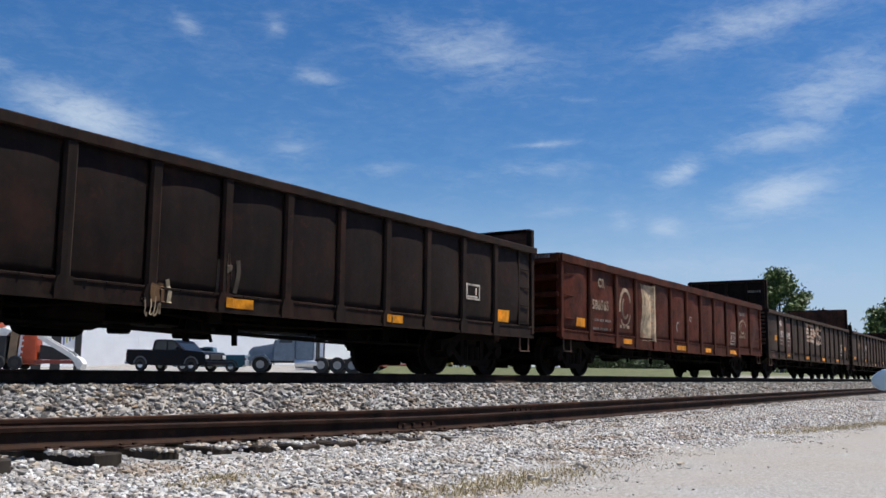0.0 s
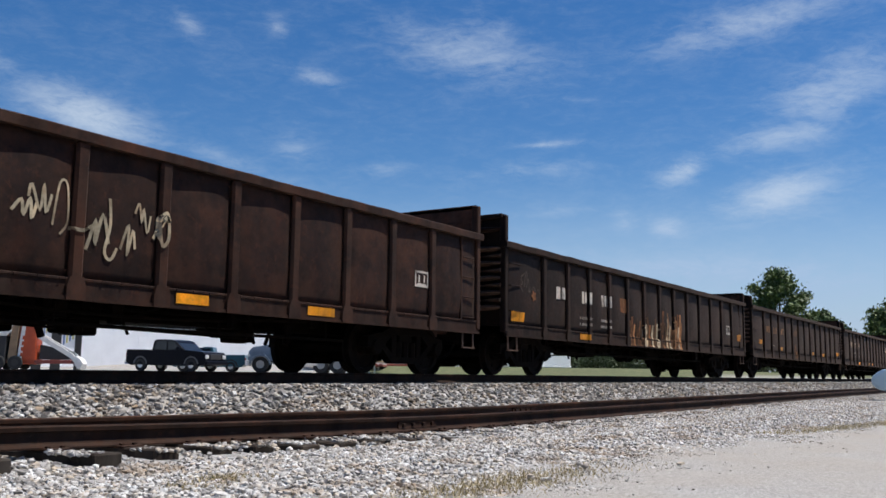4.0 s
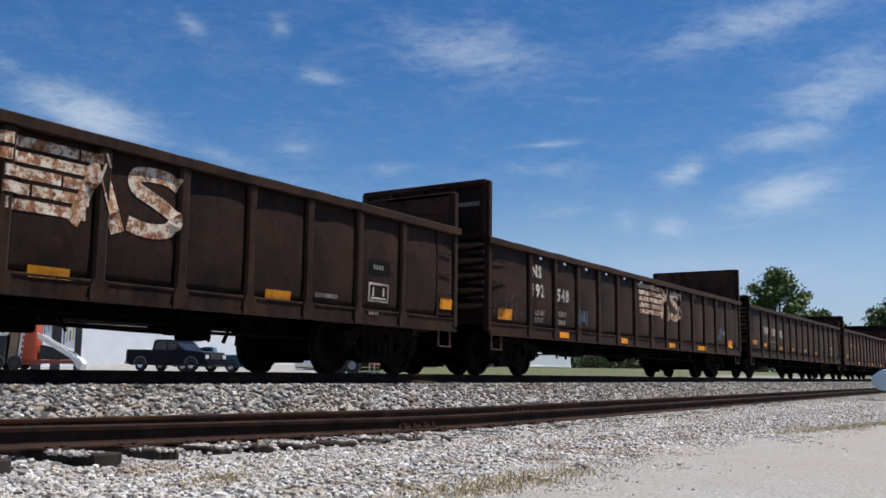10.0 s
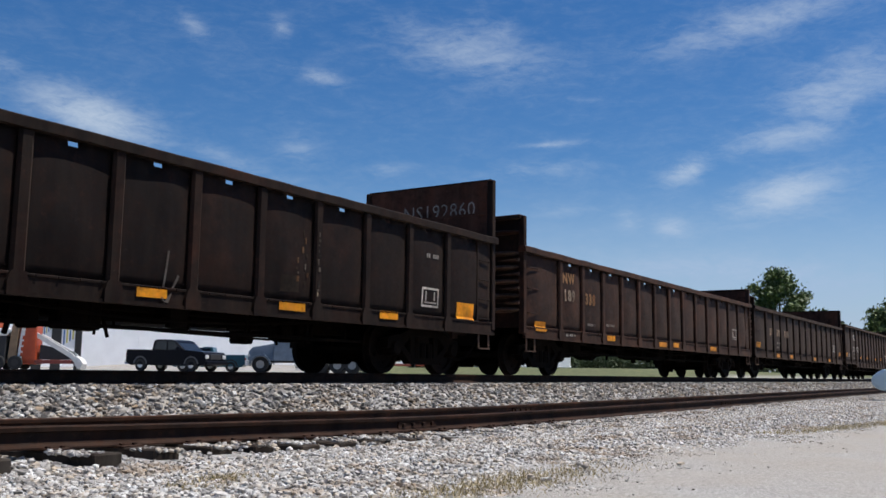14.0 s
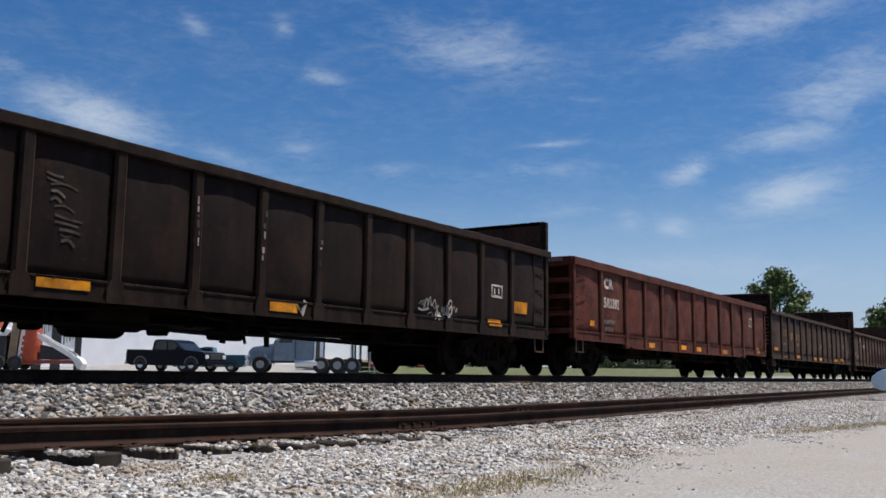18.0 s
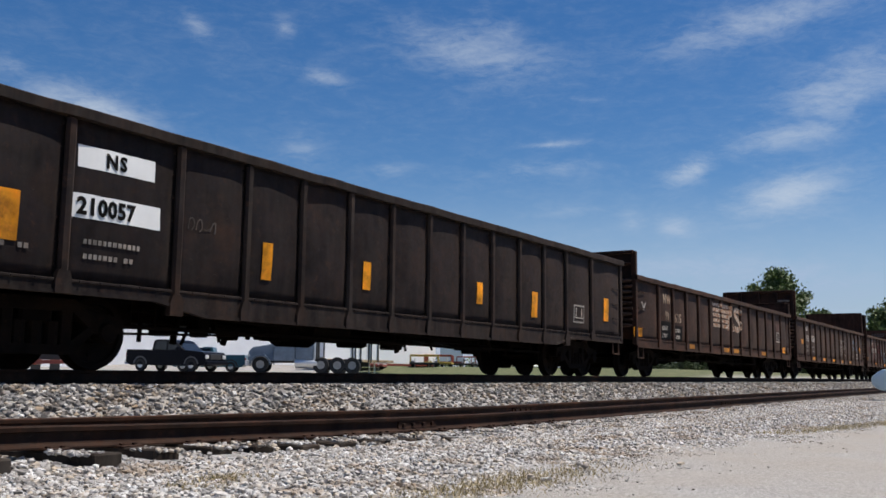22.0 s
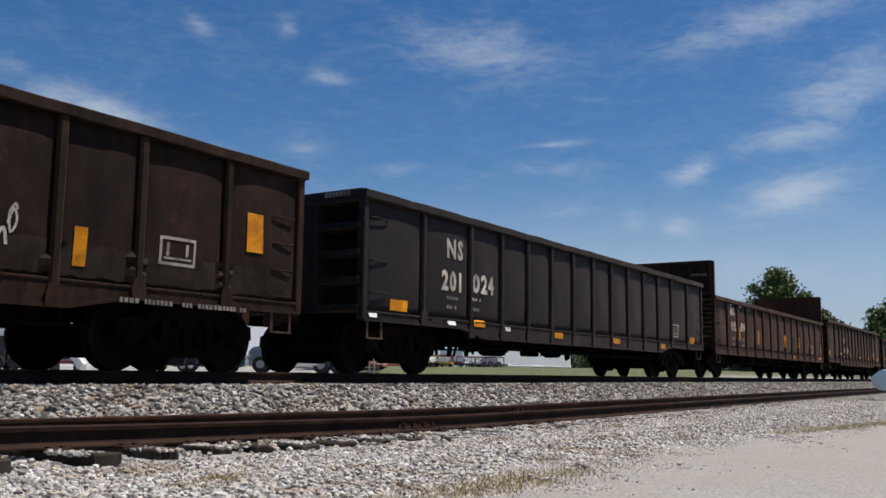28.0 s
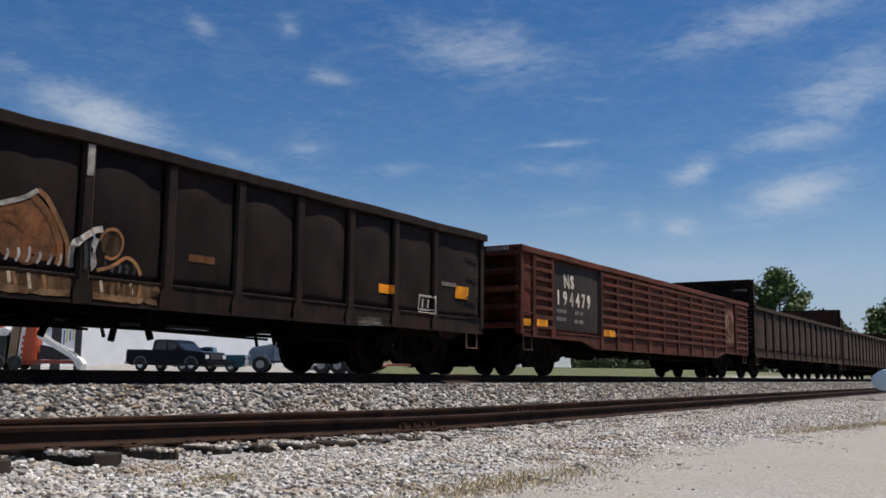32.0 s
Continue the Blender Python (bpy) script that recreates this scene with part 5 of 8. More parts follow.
    for k in range(7):
        x = 7.30 + 0.12 * k
        spray("white", 0.03, 0.011, [(x, 1.09), (x + 0.03, 1.16), (x + 0.02, 1.20 + 0.08 * rng.random())])
    # the ring and the fishtail
    ring = [(8.66 + 0.16 * math.cos(a), 1.40 + 0.165 * math.sin(a)) for a in [-2.0 + 0.5 * k for k in range(11)]]
    spray("orange", 0.035, 0.011, ring)
    spray("white", 0.07, 0.012, [(8.52, 1.55), (8.38, 1.50), (8.20, 1.36), (8.17, 1.20), (8.18, 1.09)], [(8.46, 1.44), (8.42, 1.30), (8.45, 1.16), (8.40, 1.09)])
    spray("blue", 0.05, 0.010, [(8.42, 1.48), (8.38, 1.30), (8.40, 1.12)])
    spray("orange", 0.04, 0.012, [(8.50, 1.09), (8.69, 1.15), (8.89, 1.27), (9.02, 1.22), (9.10, 1.09)], [(9.08, 0.98), (9.06, 0.86), (9.02, 0.76)])
    for k in range(5):
        x = 8.60 + 0.10 * k
        spray("haze", 0.035, 0.010, [(x, 1.09), (x + 0.02, 1.15), (x - 0.01, 1.20 - 0.02 * (k % 2))])
        spray("wash", 0.035, 0.010, [(x + 0.06, 0.97), (x + 0.05, 0.88), (x + 0.07, 0.79)])
    # the wash on the sill, bay by bay, with drips
    edges = [x for x in SIDES[i][1] if x < 9.5]
    for a, b in zip(edges, edges[1:]):
        if a > 2.4:
            first = a + 0.13 if a > 3.5 else a + 0.5
            patch(i, "wash", first, b - 0.13, 0.765, 0.985)
            for k in range(4):
                x = first + 0.05 + 0.75 * (b - first - 0.2) * (k + rng.random()) / 4
                spray("orange" if k % 2 else "tan", 0.04, 0.008, [(x, 0.98), (x + 0.02, 0.88), (x + 0.03, 0.79 + 0.1 * rng.random())])
    # runs of white down the posts
    for p in (4.86, 6.03, 7.18, 8.30):
        p = min(SIDES[i][1], key=lambda q: abs(q - p))
        spray("tan" if p < 5 else "haze", 0.05, 0.008, [(p - 0.01, 1.38), (p + 0.01, 1.2), (p, 1.08)])
    p = min(SIDES[i][1], key=lambda q: abs(q - 8.30))
    patch(i, "white", p - 0.045, p + 0.045, 2.11, 2.46)


def outlined_piece(i):
    """A pale blue and white outline painting of an arch, a bulb, two blocks and a tall loop, with drips on the sill."""
    def spray(colour, width, lift, *lines):
        for pts in lines:
            laid_on(i, "spray_paint", *ribbon(flow(pts), width), SPRAY[colour], lift)
    rng = random.Random(i)
    for x0, x1, z0, z1 in ((6.70, 7.30, 1.08, 1.46), (8.94, 9.28, 1.08, 1.30)):
        patch(i, "haze", x0, x1, z0, z1)
    # runs of thin paint down the sill
    for k in range(64):
        x = 6.54 + 2.86 * (k + rng.random()) / 64
        if min(abs(x - p) for p in SIDES[i][1]) < 0.13:
            continue
        top, low = rng.uniform(0.94, 1.0), rng.uniform(0.775, 0.88)
        spray(rng.choice(("pale", "pale", "haze", "wash", "white", "grey")), rng.uniform(0.025, 0.07), 0.006 + 0.0001 * k, [(x, top), (x + rng.uniform(-0.01, 0.01), (top + low) / 2), (x, low)])
    spray("blue", 0.055, 0.010, [(6.66, 1.06), (6.67, 1.35), (6.85, 1.57), (7.07, 1.65), (7.27, 1.48)], [(7.29, 1.45), (7.37, 1.13), (7.26, 1.04)], [(7.55, 1.49), (7.53, 1.25), (7.49, 1.03)], [(8.64, 1.77), (8.70, 1.27), (8.65, 1.03)], [(8.42, 1.75), (8.88, 1.78)])
    spray("white", 0.04, 0.012, [(6.59, 1.06), (6.59, 1.39), (6.74, 1.60), (6.98, 1.71), (7.22, 1.62), (7.36, 1.39), (7.41, 1.08)], [(7.53, 1.51), (7.49, 1.77), (7.63, 1.96), (7.81, 1.87), (7.78, 1.60), (7.66, 1.50), (7.53, 1.51)], [(7.75, 1.57), (7.71, 1.27), (7.72, 1.06)])
    spray("blue", 0.045, 0.012, [(6.85, 1.35), (6.88, 1.11), (7.0, 1.17), (6.99, 1.34), (6.85, 1.35)])
    for pts in ([(7.89, 1.86), (8.23, 1.88), (8.24, 1.47), (7.96, 1.43), (7.89, 1.86)], [(7.99, 1.38), (8.30, 1.42), (8.36, 1.07), (7.79, 1.06), (7.99, 1.38)], [(8.36, 1.40), (8.36, 1.79), (8.93, 1.84), (8.92, 1.52), (8.73, 1.47)]):
        fine = [(a[0] + (b[0] - a[0]) * k / 6, a[1] + (b[1] - a[1]) * k / 6) for a, b in zip(pts, pts[1:]) for k in range(6)] + [pts[-1]]
        laid_on(i, "spray_paint", *ribbon(fine, 0.045), SPRAY["blue"], 0.011)
        laid_on(i, "spray_paint", *ribbon([(x + 0.03, z + 0.02) for x, z in fine], 0.025), SPRAY["white"], 0.013)
    spray("white", 0.05, 0.012, [(8.97, 1.29), (8.98, 1.70), (9.08, 1.95), (9.28, 2.03), (9.38, 1.76), (9.37, 1.46), (9.21, 1.20), (9.01, 1.24)], [(8.87, 1.06), (9.05, 1.13), (9.29, 1.15)])
    spray("pale", 0.05, 0.011, [(9.14, 1.72), (9.20, 1.41), (9.31, 1.57)])
    spray("blue", 0.030, 0.014, [(5.51, 1.85), (5.66, 1.60), (5.81, 1.36)], [(5.83, 1.90), (5.66, 1.62), (5.49, 1.33)])
    spray("white", 0.035, 0.010, [(5.57, 0.80), (5.66, 0.95), (5.84, 0.97), (5.97, 0.90), (5.99, 0.80)])


def film_bays(i, colour, profile, lift=0.004):
    """A film of paint from the lower edge of the side up to a profile of (x, z) points, bay by bay and over the posts, with a ragged top."""
    rng = random.Random(i)
    first, last, m = profile[0][0], profile[-1][0], 14
    cuts = [first] + [p for p in SIDES[i][1] if first < p < last] + [last]
    for x0, x1 in zip(cuts, cuts[1:]):
        n = max(2, math.ceil((x1 - x0) / 0.04))
        verts, low = [], LOWER[i][0 if 3.6 < 0.5 * (x0 + x1) < SIDES[i][5] - 3.6 else 1] + 0.015
        for k in range(n + 1):
            x = x0 + (x1 - x0) * k / n
            top = along(profile, x) + 0.07 * math.sin(10.1 * x) + 0.04 * math.sin(27.0 * x + 1.0) - 0.01 + rng.uniform(-0.02, 0.02) * (0 < k < n)
            verts += [(x, low + (top - low) * j / m) for j in range(m + 1)]
        faces = [(k * (m + 1) + j, (k + 1) * (m + 1) + j, (k + 1) * (m + 1) + j + 1, k * (m + 1) + j + 1) for k in range(n) for j in range(m)]
        laid_on(i, "spray_fill", verts, faces, SPRAY[colour], lift)


def streaked_piece(i):
    """A side-long spray painting in cream: upright bends of brown, grey and amber, dark curves and drips."""
    rng = random.Random(i)
    fields = [[(1.80, 1.90), (2.10, 2.22), (2.75, 2.42), (3.05, 2.20), (3.4, 2.06), (4.45, 2.05), (5.40, 2.0)], [(5.75, 1.98), (6.5, 2.33), (8.5, 2.36), (9.9, 2.27), (11.3, 2.17), (11.65, 2.1)], [(12.05, 2.10), (12.3, 2.13), (14.3, 2.13), (15.4, 1.80), (16.3, 1.35)]]
    for profile in fields:
        film_bays(i, "cream", profile)
        x0, x1 = profile[0][0], profile[-1][0]
        count = int((x1 - x0) * 12)
        for k in range(count):
            x = x0 + 0.1 + (x1 - x0 - 0.2) * (k + rng.random()) / count
            top = along(profile, x) - rng.uniform(0.03, 0.5)
            low = max(0.83, top - rng.uniform(0.25, 1.1))
            bend = rng.uniform(-0.14, 0.14)
            pts = [(x, top), (x + bend, 0.65 * top + 0.35 * low), (x - 0.5 * bend, 0.3 * top + 0.7 * low), (x + 0.3 * bend, low)]
            pts = [(min(x1, max(x0, a)), b) for a, b in pts]
            colour = rng.choice(("wash", "wash", "amber", "tan", "tan", "ivory", "white", "haze", "grey", "orange", "moss", "primer"))
            laid_on(i, "spray_paint", *ribbon(flow(pts, 6), rng.uniform(0.06, 0.21)), SPRAY[colour], 0.007 + 0.0001 * k)
        for k in range(int((x1 - x0) * 2)):
            x, z = rng.uniform(x0 + 0.2, x1 - 0.2), rng.uniform(0.95, 1.7)
            a, r = rng.uniform(0, 6.3), rng.uniform(0.10, 0.28)
            pts = [(min(x1, max(x0, x + 0.5 * r * math.cos(a + 0.5 * j))), max(0.80, z + 1.3 * r * math.sin(a + 0.5 * j))) for j in range(rng.randint(4, 8))]
            laid_on(i, "spray_paint", *ribbon(flow(pts, 4), rng.uniform(0.02, 0.05)), SPRAY[rng.choice(("black", "black", "haze", "primer"))], 0.023)
        for k in range(int((x1 - x0) * 1.6)):
            x = rng.uniform(x0 + 0.1, x1 - 0.1)
            laid_on(i, "spray_paint", *ribbon(flow([(x, along(profile, x) - 0.02), (x + 0.02, 1.75), (x, 1.45)], 4), 0.08), SPRAY[rng.choice(("white", "ivory", "haze"))], 0.021)
    laid_on(i, "spray_paint", *ribbon(flow([(0.95, 1.78), (1.10, 1.60), (0.98, 1.42), (1.18, 1.22), (1.05, 1.0)]), 0.20), SPRAY["tan"], 0.006)
    laid_on(i, "spray_paint", *ribbon(flow([(0.90, 1.62), (1.25, 1.58), (1.42, 1.44)]), 0.12), SPRAY["amber"], 0.010)
    for x, colour in ((3.12, "primer"), (3.24, "primer"), (5.30, "wash"), (6.15, "haze"), (8.9, "amber"), (13.2, "haze")):
        laid_on(i, "spray_paint", *ribbon(flow([(x, 1.92), (x + 0.04, 1.55), (x - 0.03, 1.2), (x + 0.02, 0.84)], 8), 0.15), SPRAY[colour], 0.022)
    for x0, x1 in ((2.02, 2.74), (3.30, 3.98)):
        laid_on(i, "paint_patch", *grid(x0, x1, 1.73, 1.99), BLACKPATCH, 0.030)


def line_piece(i):
    """A thin white outline painting: humps, a shield and hooked curves one above the other."""
    lines = (
        [(9.84, 1.90), (10.01, 1.95), (10.15, 1.80), (10.16, 1.62)], [(10.20, 1.68), (10.22, 1.88), (10.33, 1.95), (10.40, 1.78), (10.40, 1.59)],
        [(10.40, 1.78), (10.45, 1.92), (10.55, 1.88), (10.58, 1.60)], [(10.61, 1.86), (10.87, 1.93), (10.94, 1.88), (10.94, 1.60)],
        [(10.94, 1.88), (11.03, 2.00), (11.14, 1.90), (11.10, 1.68), (10.99, 1.55)], [(9.84, 1.55), (9.88, 1.37), (10.09, 1.58), (10.30, 1.56), (10.43, 1.38), (10.48, 1.21), (10.47, 1.04)],
        [(9.86, 1.27), (9.96, 1.34), (10.06, 1.24), (10.09, 1.00)], [(10.09, 1.17), (10.13, 1.42), (10.24, 1.31), (10.28, 1.19), (10.25, 0.97)], [(10.51, 1.33), (10.68, 1.35)], [(10.59, 1.33), (10.60, 0.95), (10.58, 0.77)],
        [(10.70, 1.56), (10.89, 1.54), (11.01, 1.30), (11.05, 1.14), (10.96, 0.95)], [(10.93, 1.50), (11.13, 1.47), (11.25, 1.24), (11.30, 1.01), (11.30, 0.78)], [(9.83, 0.90), (9.90, 0.79), (10.10, 0.77)], [(9.97, 1.68), (10.03, 1.62), (10.07, 1.71)],
    )
    for k, pts in enumerate(lines):
        laid_on(i, "spray_paint", *ribbon(flow(pts, 9), 0.030), SPRAY["white"], 0.009 + 0.0004 * k)


def red_strokes(i):
    """Faint red spray strokes across two bays and by the end of the car."""
    lines = (
        [(3.95, 2.03), (4.02, 1.91), (3.98, 1.76), (4.06, 1.64)], [(4.33, 2.03), (4.75, 2.06)], [(4.39, 2.01), (4.39, 1.67), (4.77, 1.65)], [(4.40, 1.83), (4.70, 1.84)],
        [(4.85, 2.11), (4.90, 1.45)], [(5.03, 1.81), (5.20, 1.86)], [(5.19, 2.19), (5.19, 1.48)], [(4.39, 1.40), (4.48, 1.13), (4.56, 1.41)],
        [(5.34, 1.79), (5.46, 1.97), (5.69, 1.93), (5.70, 1.75), (5.48, 1.63), (5.34, 1.72)], [(5.79, 1.73), (6.01, 1.69), (5.95, 1.41), (5.80, 1.54)], [(5.54, 1.25), (5.73, 1.18)],
        [(0.98, 1.68), (1.08, 1.87), (1.19, 1.71)], [(1.03, 1.54), (1.06, 1.74), (1.25, 1.79), (1.29, 1.60)], [(0.76, 1.60), (0.93, 1.71)], [(3.08, 2.07), (3.24, 2.16), (3.38, 2.10)],
    )
    for k, pts in enumerate(lines):
        laid_on(i, "spray_paint", *ribbon(flow(pts, 6), 0.055 + 0.02 * (k % 3)), SPRAY["red"], 0.006 + 0.0003 * k)


def splash(i, colour, x, z, r):
    """A filled star-like spot of spray paint."""
    rim = [(x + r * (1.0 if k % 2 else 0.6) * math.cos(0.628 * k), z + r * (1.0 if k % 2 else 0.6) * math.sin(0.628 * k)) for k in range(10)]
    laid_on(i, "spray_fill", rim + [(x, z)], [(k, (k + 1) % 10, 10) for k in range(10)], SPRAY[colour], 0.012)


def number_bars(i, x0, x1, z0, z1, mat, n=3):
    """Large stencilled figures that cannot be read: upright bars."""
    w = (x1 - x0) / n
    for k in range(n):
        laid_on(i, "number_bar", *grid(x0 + w * (k + 0.16), x0 + w * (k + 0.84), z0 + 0.02 * (k % 2), z1), mat, 0.010)


def dabs(i, x0, spread, low, high, colours):
    """A broken column of small dabs of paint."""
    rng = random.Random(int(x0 * 100) + i)
    z = high
    while z > low:
        h = rng.uniform(0.02, 0.10)
        if rng.random() < 0.75:
            x = x0 + rng.uniform(0.0, spread)
            laid_on(i, "paint_dab", *grid(x, x + rng.uniform(0.02, 0.05), z - h, z), SPRAY[rng.choice(colours)], 0.010)
        z -= h + rng.uniform(0.01, 0.05)


def drips(i, x0, x1, low, high, count, colours):
    """Thin runs of spray paint down a side."""
    rng = random.Random(int(x0 * 100) + i)
    for k in range(count):
        x = x0 + (x1 - x0) * (k + rng.random()) / count
        top = rng.uniform(0.5 * (low + high), high)
        pts = [(x, top), (x + rng.uniform(-0.04, 0.04), 0.6 * top + 0.4 * low), (x + rng.uniform(-0.02, 0.02), low)]
        laid_on(i, "spray_paint", *ribbon(flow(pts, 5), rng.uniform(0.05, 0.14)), SPRAY[rng.choice(colours)], 0.008 + 0.0002 * k)


def paint_marks():
    bubble_piece(31)
    tape(29, 9.33, 9.49, 1.22, 1.70)
    tape(29, 11.74, 11.90, 1.26, 1.70)
    tape(29, 13.96, 14.10, 1.23, 1.73)
    tape(29, 10.72, 11.18, 0.82, 0.90)
    tape(29, 16.08, 16.56, 0.89, 0.98)
    tape(29, 16.46, 16.60, 1.02, 1.45)
    plate_frame(29, 14.26, 14.78, 1.10, 1.42)
    edges = [0.1, *SIDES[27][1], SIDES[27][5] - 0.1]
    for a, b in zip(edges, edges[1:]):
        patch(27, "dust", a + 0.07, b - 0.07, 1.0, 1.36)
    laid_on(9, "spray_paint", *joined([ribbon([(9.27, 0.89), (9.26, 0.80), (9.25, 0.72)], 0.07), ribbon([(9.12, 0.76), (9.19, 0.70), (9.25, 0.67)], 0.05), ribbon([(9.25, 0.67), (9.32, 0.71), (9.38, 0.76)], 0.05)]), SPRAY["grey"], 0.012)
    patch(32, "slate", 1.58, 3.98, 0.98, 2.40)
    lettering(32, "NS", 2.04, 1.89, 0.31, WHITE)
    lettering(32, "194479", 1.72, 1.50, 0.33, WHITE)
    data_bar(32, 1.70, 2.12, 1.34, 1.42)
    data_bar(32, 2.56, 3.01, 1.34, 1.42)
    data_bar(32, 1.70, 2.12, 1.17, 1.25)
    data_bar(32, 2.56, 3.01, 1.15, 1.23)
    tape(32, 0.10, 0.49, 0.99, 1.13)
    tape(32, 0.64, 1.13, 1.00, 1.14)
    tape(32, 4.10, 4.78, 0.93, 1.08)
    emblem(32, "arc", 14.25, 15.30, 1.16, 2.18)
    tape(30, 15.39, 15.83, 1.08, 1.28)
    data_bar(30, 11.94, 12.41, 0.98, 1.03)
    data_bar(30, 12.98, 13.38, 1.40, 1.47)
    data_bar(30, 12.98, 13.38, 1.28, 1.35)
    data_bar(30, 15.1, 15.3, 1.0, 1.06)
    laid_on(30, "spray_paint", *joined([ribbon([(8.98, 1.39), (8.96, 1.05), (8.94, 0.72)], 0.03), ribbon([(8.86, 0.94), (8.95, 0.86), (9.12, 0.96)], 0.03), ribbon([(9.86, 1.0), (9.87, 0.72)], 0.03)]), SPRAY["grey"], 0.012)
    laid_on(30, "scraped_paint", *joined([ribbon([(11.9, 2.43), (12.3, 2.45), (12.7, 2.41)], 0.06), ribbon([(12.86, 2.36), (12.88, 2.2), (12.88, 2.05)], 0.04), ribbon([(12.9, 2.36), (13.3, 2.32)], 0.04)]), SPRAY["grey"], 0.012)
    lettering(1, "CR", 1.99, 2.06, 0.23, FADED)
    lettering(1, "588565", 1.71, 1.53, 0.25, FADED)
    data_bar(1, 1.70, 2.78, 1.27, 1.30)
    data_bar(1, 1.71, 2.79, 1.07, 1.10)
    emblem(1, "arc", 3.34, 4.09, 1.20, 2.19)
    patch(1, "cream", 4.78, 5.73, 0.93, 2.39)
    tape(1, 0.80, 1.32, 1.10, 1.29)
    tape(1, 3.53, 4.10, 0.83, 0.89)
    tape(1, 7.50, 8.30, 0.78, 0.83)
    tape(1, 10.16, 10.71, 0.78, 0.86)
    tape(1, 12.82, 13.46, 0.79, 0.88)
    emblem(1, "arc", 14.02, 14.9, 1.36, 1.98)
    data_bar(1, 14.02, 14.8, 2.11, 2.22)
    laid_on(1, "spray_paint", *ribbon(flow([(7.66, 1.52), (7.50, 1.50), (7.46, 1.36), (7.58, 1.27)]), 0.05), SPRAY["white"], 0.010)
    laid_on(1, "spray_paint", *ribbon([(8.82 + 0.07 * math.cos(0.6 * k), 1.69 + 0.07 * math.sin(0.6 * k)) for k in range(10)], 0.025), SPRAY["white"], 0.010)
    plate_frame(1, 12.98, 13.47, 1.09, 1.49)
    patch(2, "rust", 1.80, 2.64, 1.30, 2.43)
    patch(2, "rust", 2.98, 3.84, 0.99, 2.21)
    lettering(2, "NS", 1.89, 2.03, 0.26, WHITE)
    lettering(2, "192", 1.87, 1.59, 0.28, WHITE)
    lettering(2, "692", 3.03, 1.56, 0.28, WHITE)
    data_bar(2, 1.88, 2.40, 1.46, 1.49)
    data_bar(2, 1.89, 2.29, 1.31, 1.35)
    data_bar(2, 3.15, 3.58, 1.46, 1.51)
    data_bar(2, 3.21, 3.59, 1.29, 1.35)
    emblem(2, "stripes", 6.79, 9.87, 1.51, 2.39)
    tape(2, 1.00, 1.44, 1.45, 1.65)
    tape(2, 3.01, 3.55, 0.91, 0.97)
    tape(2, 6.56, 7.15, 0.85, 0.94)
    tape(2, 10.06, 10.64, 0.84, 0.93)
    tape(2, 13.48, 14.12, 0.86, 0.98)
    tape(2, 15.97, 16.32, 1.45, 1.63)
    plate_frame(2, 14.86, 15.23, 1.18, 1.71)
    patch(2, "rust", 8.88, 9.64, 0.80, 0.86)
    patch(2, "rust", 0.51, 1.10, 0.78, 1.02)
    lettering(3, "NW", 2.00, 1.68, 0.30, FADED)
    lettering(3, "190", 3.04, 1.66, 0.31, FADED)
    lettering(3, "240", 4.22, 1.62, 0.33, WHITE)
    data_bar(3, 3.13, 3.53, 1.38, 1.41)
    data_bar(3, 3.14, 3.43, 1.20, 1.23)
    data_bar(3, 4.38, 4.81, 1.42, 1.46)
    data_bar(3, 4.42, 4.70, 1.25, 1.29)
    tape(3, 0.57, 1.06, 1.08, 1.21)
    tape(3, 4.25, 4.71, 1.02, 1.08)
    tape(3, 7.68, 8.18, 0.78, 0.85)
    tape(3, 11.20, 11.67, 0.97, 1.04)
    tape(3, 13.60, 14.08, 1.02, 1.10)
    tape(3, 15.95, 16.40, 1.02, 1.24)
    plate_frame(3, 15.00, 15.53, 1.57, 1.88)
    lettering(4, "183", 1.92, 1.59, 0.33, FADED)
    lettering(4, "902", 3.10, 1.56, 0.33, WHITE)
    tag(4, "white", 1.86, 2.59, 1.51, 2.20, 5)
    tag(4, "tan", 0.30, 0.98, 1.63, 1.99, 4)
    tag(4, "orange", 0.26, 0.79, 1.27, 1.63, 5)
    tag(4, "white", 0.93, 1.40, 1.11, 1.78, 4)
    data_bar(4, 2.01, 2.43, 1.46, 1.50)
    data_bar(4, 2.02, 2.35, 1.27, 1.31)
    data_bar(4, 3.11, 3.76, 1.44, 1.48)
    data_bar(4, 3.20, 3.73, 1.27, 1.30)
    tape(4, 4.21, 4.73, 0.82, 0.90)
    tape(4, 6.56, 6.99, 0.82, 0.90)
    tape(4, 10.04, 10.56, 0.81, 0.87)
    tape(4, 12.42, 13.01, 0.82, 0.90)
    tag(4, "orange", 5.23, 6.00, 1.08, 1.66, 6)
    tag(4, "tan", 7.81, 9.85, 1.20, 2.05, 9)
    tag(4, "orange", 6.70, 7.75, 0.94, 1.34, 4)
    plate_frame(4, 15.08, 15.50, 1.44, 1.71)
    for x0, x1 in ((2.23, 2.80), (3.57, 4.08), (4.66, 5.25)):
        number_bars(5, x0, x1, 1.62, 1.89, WHITE, 2 if x0 < 3 else 3)
    for x0, x1 in ((3.50, 4.05), (4.66, 5.20)):
        data_bar(5, x0, x1, 1.26, 1.32)
        data_bar(5, x0, x1, 1.12, 1.18)
    tape(5, 0.30, 0.82, 1.05, 1.24)
    tape(5, 3.48, 3.97, 0.80, 0.92)
    tape(5, 16.20, 16.62, 1.22, 1.44)
    patch(5, "amber", 5.86, 6.30, 1.56, 1.91)
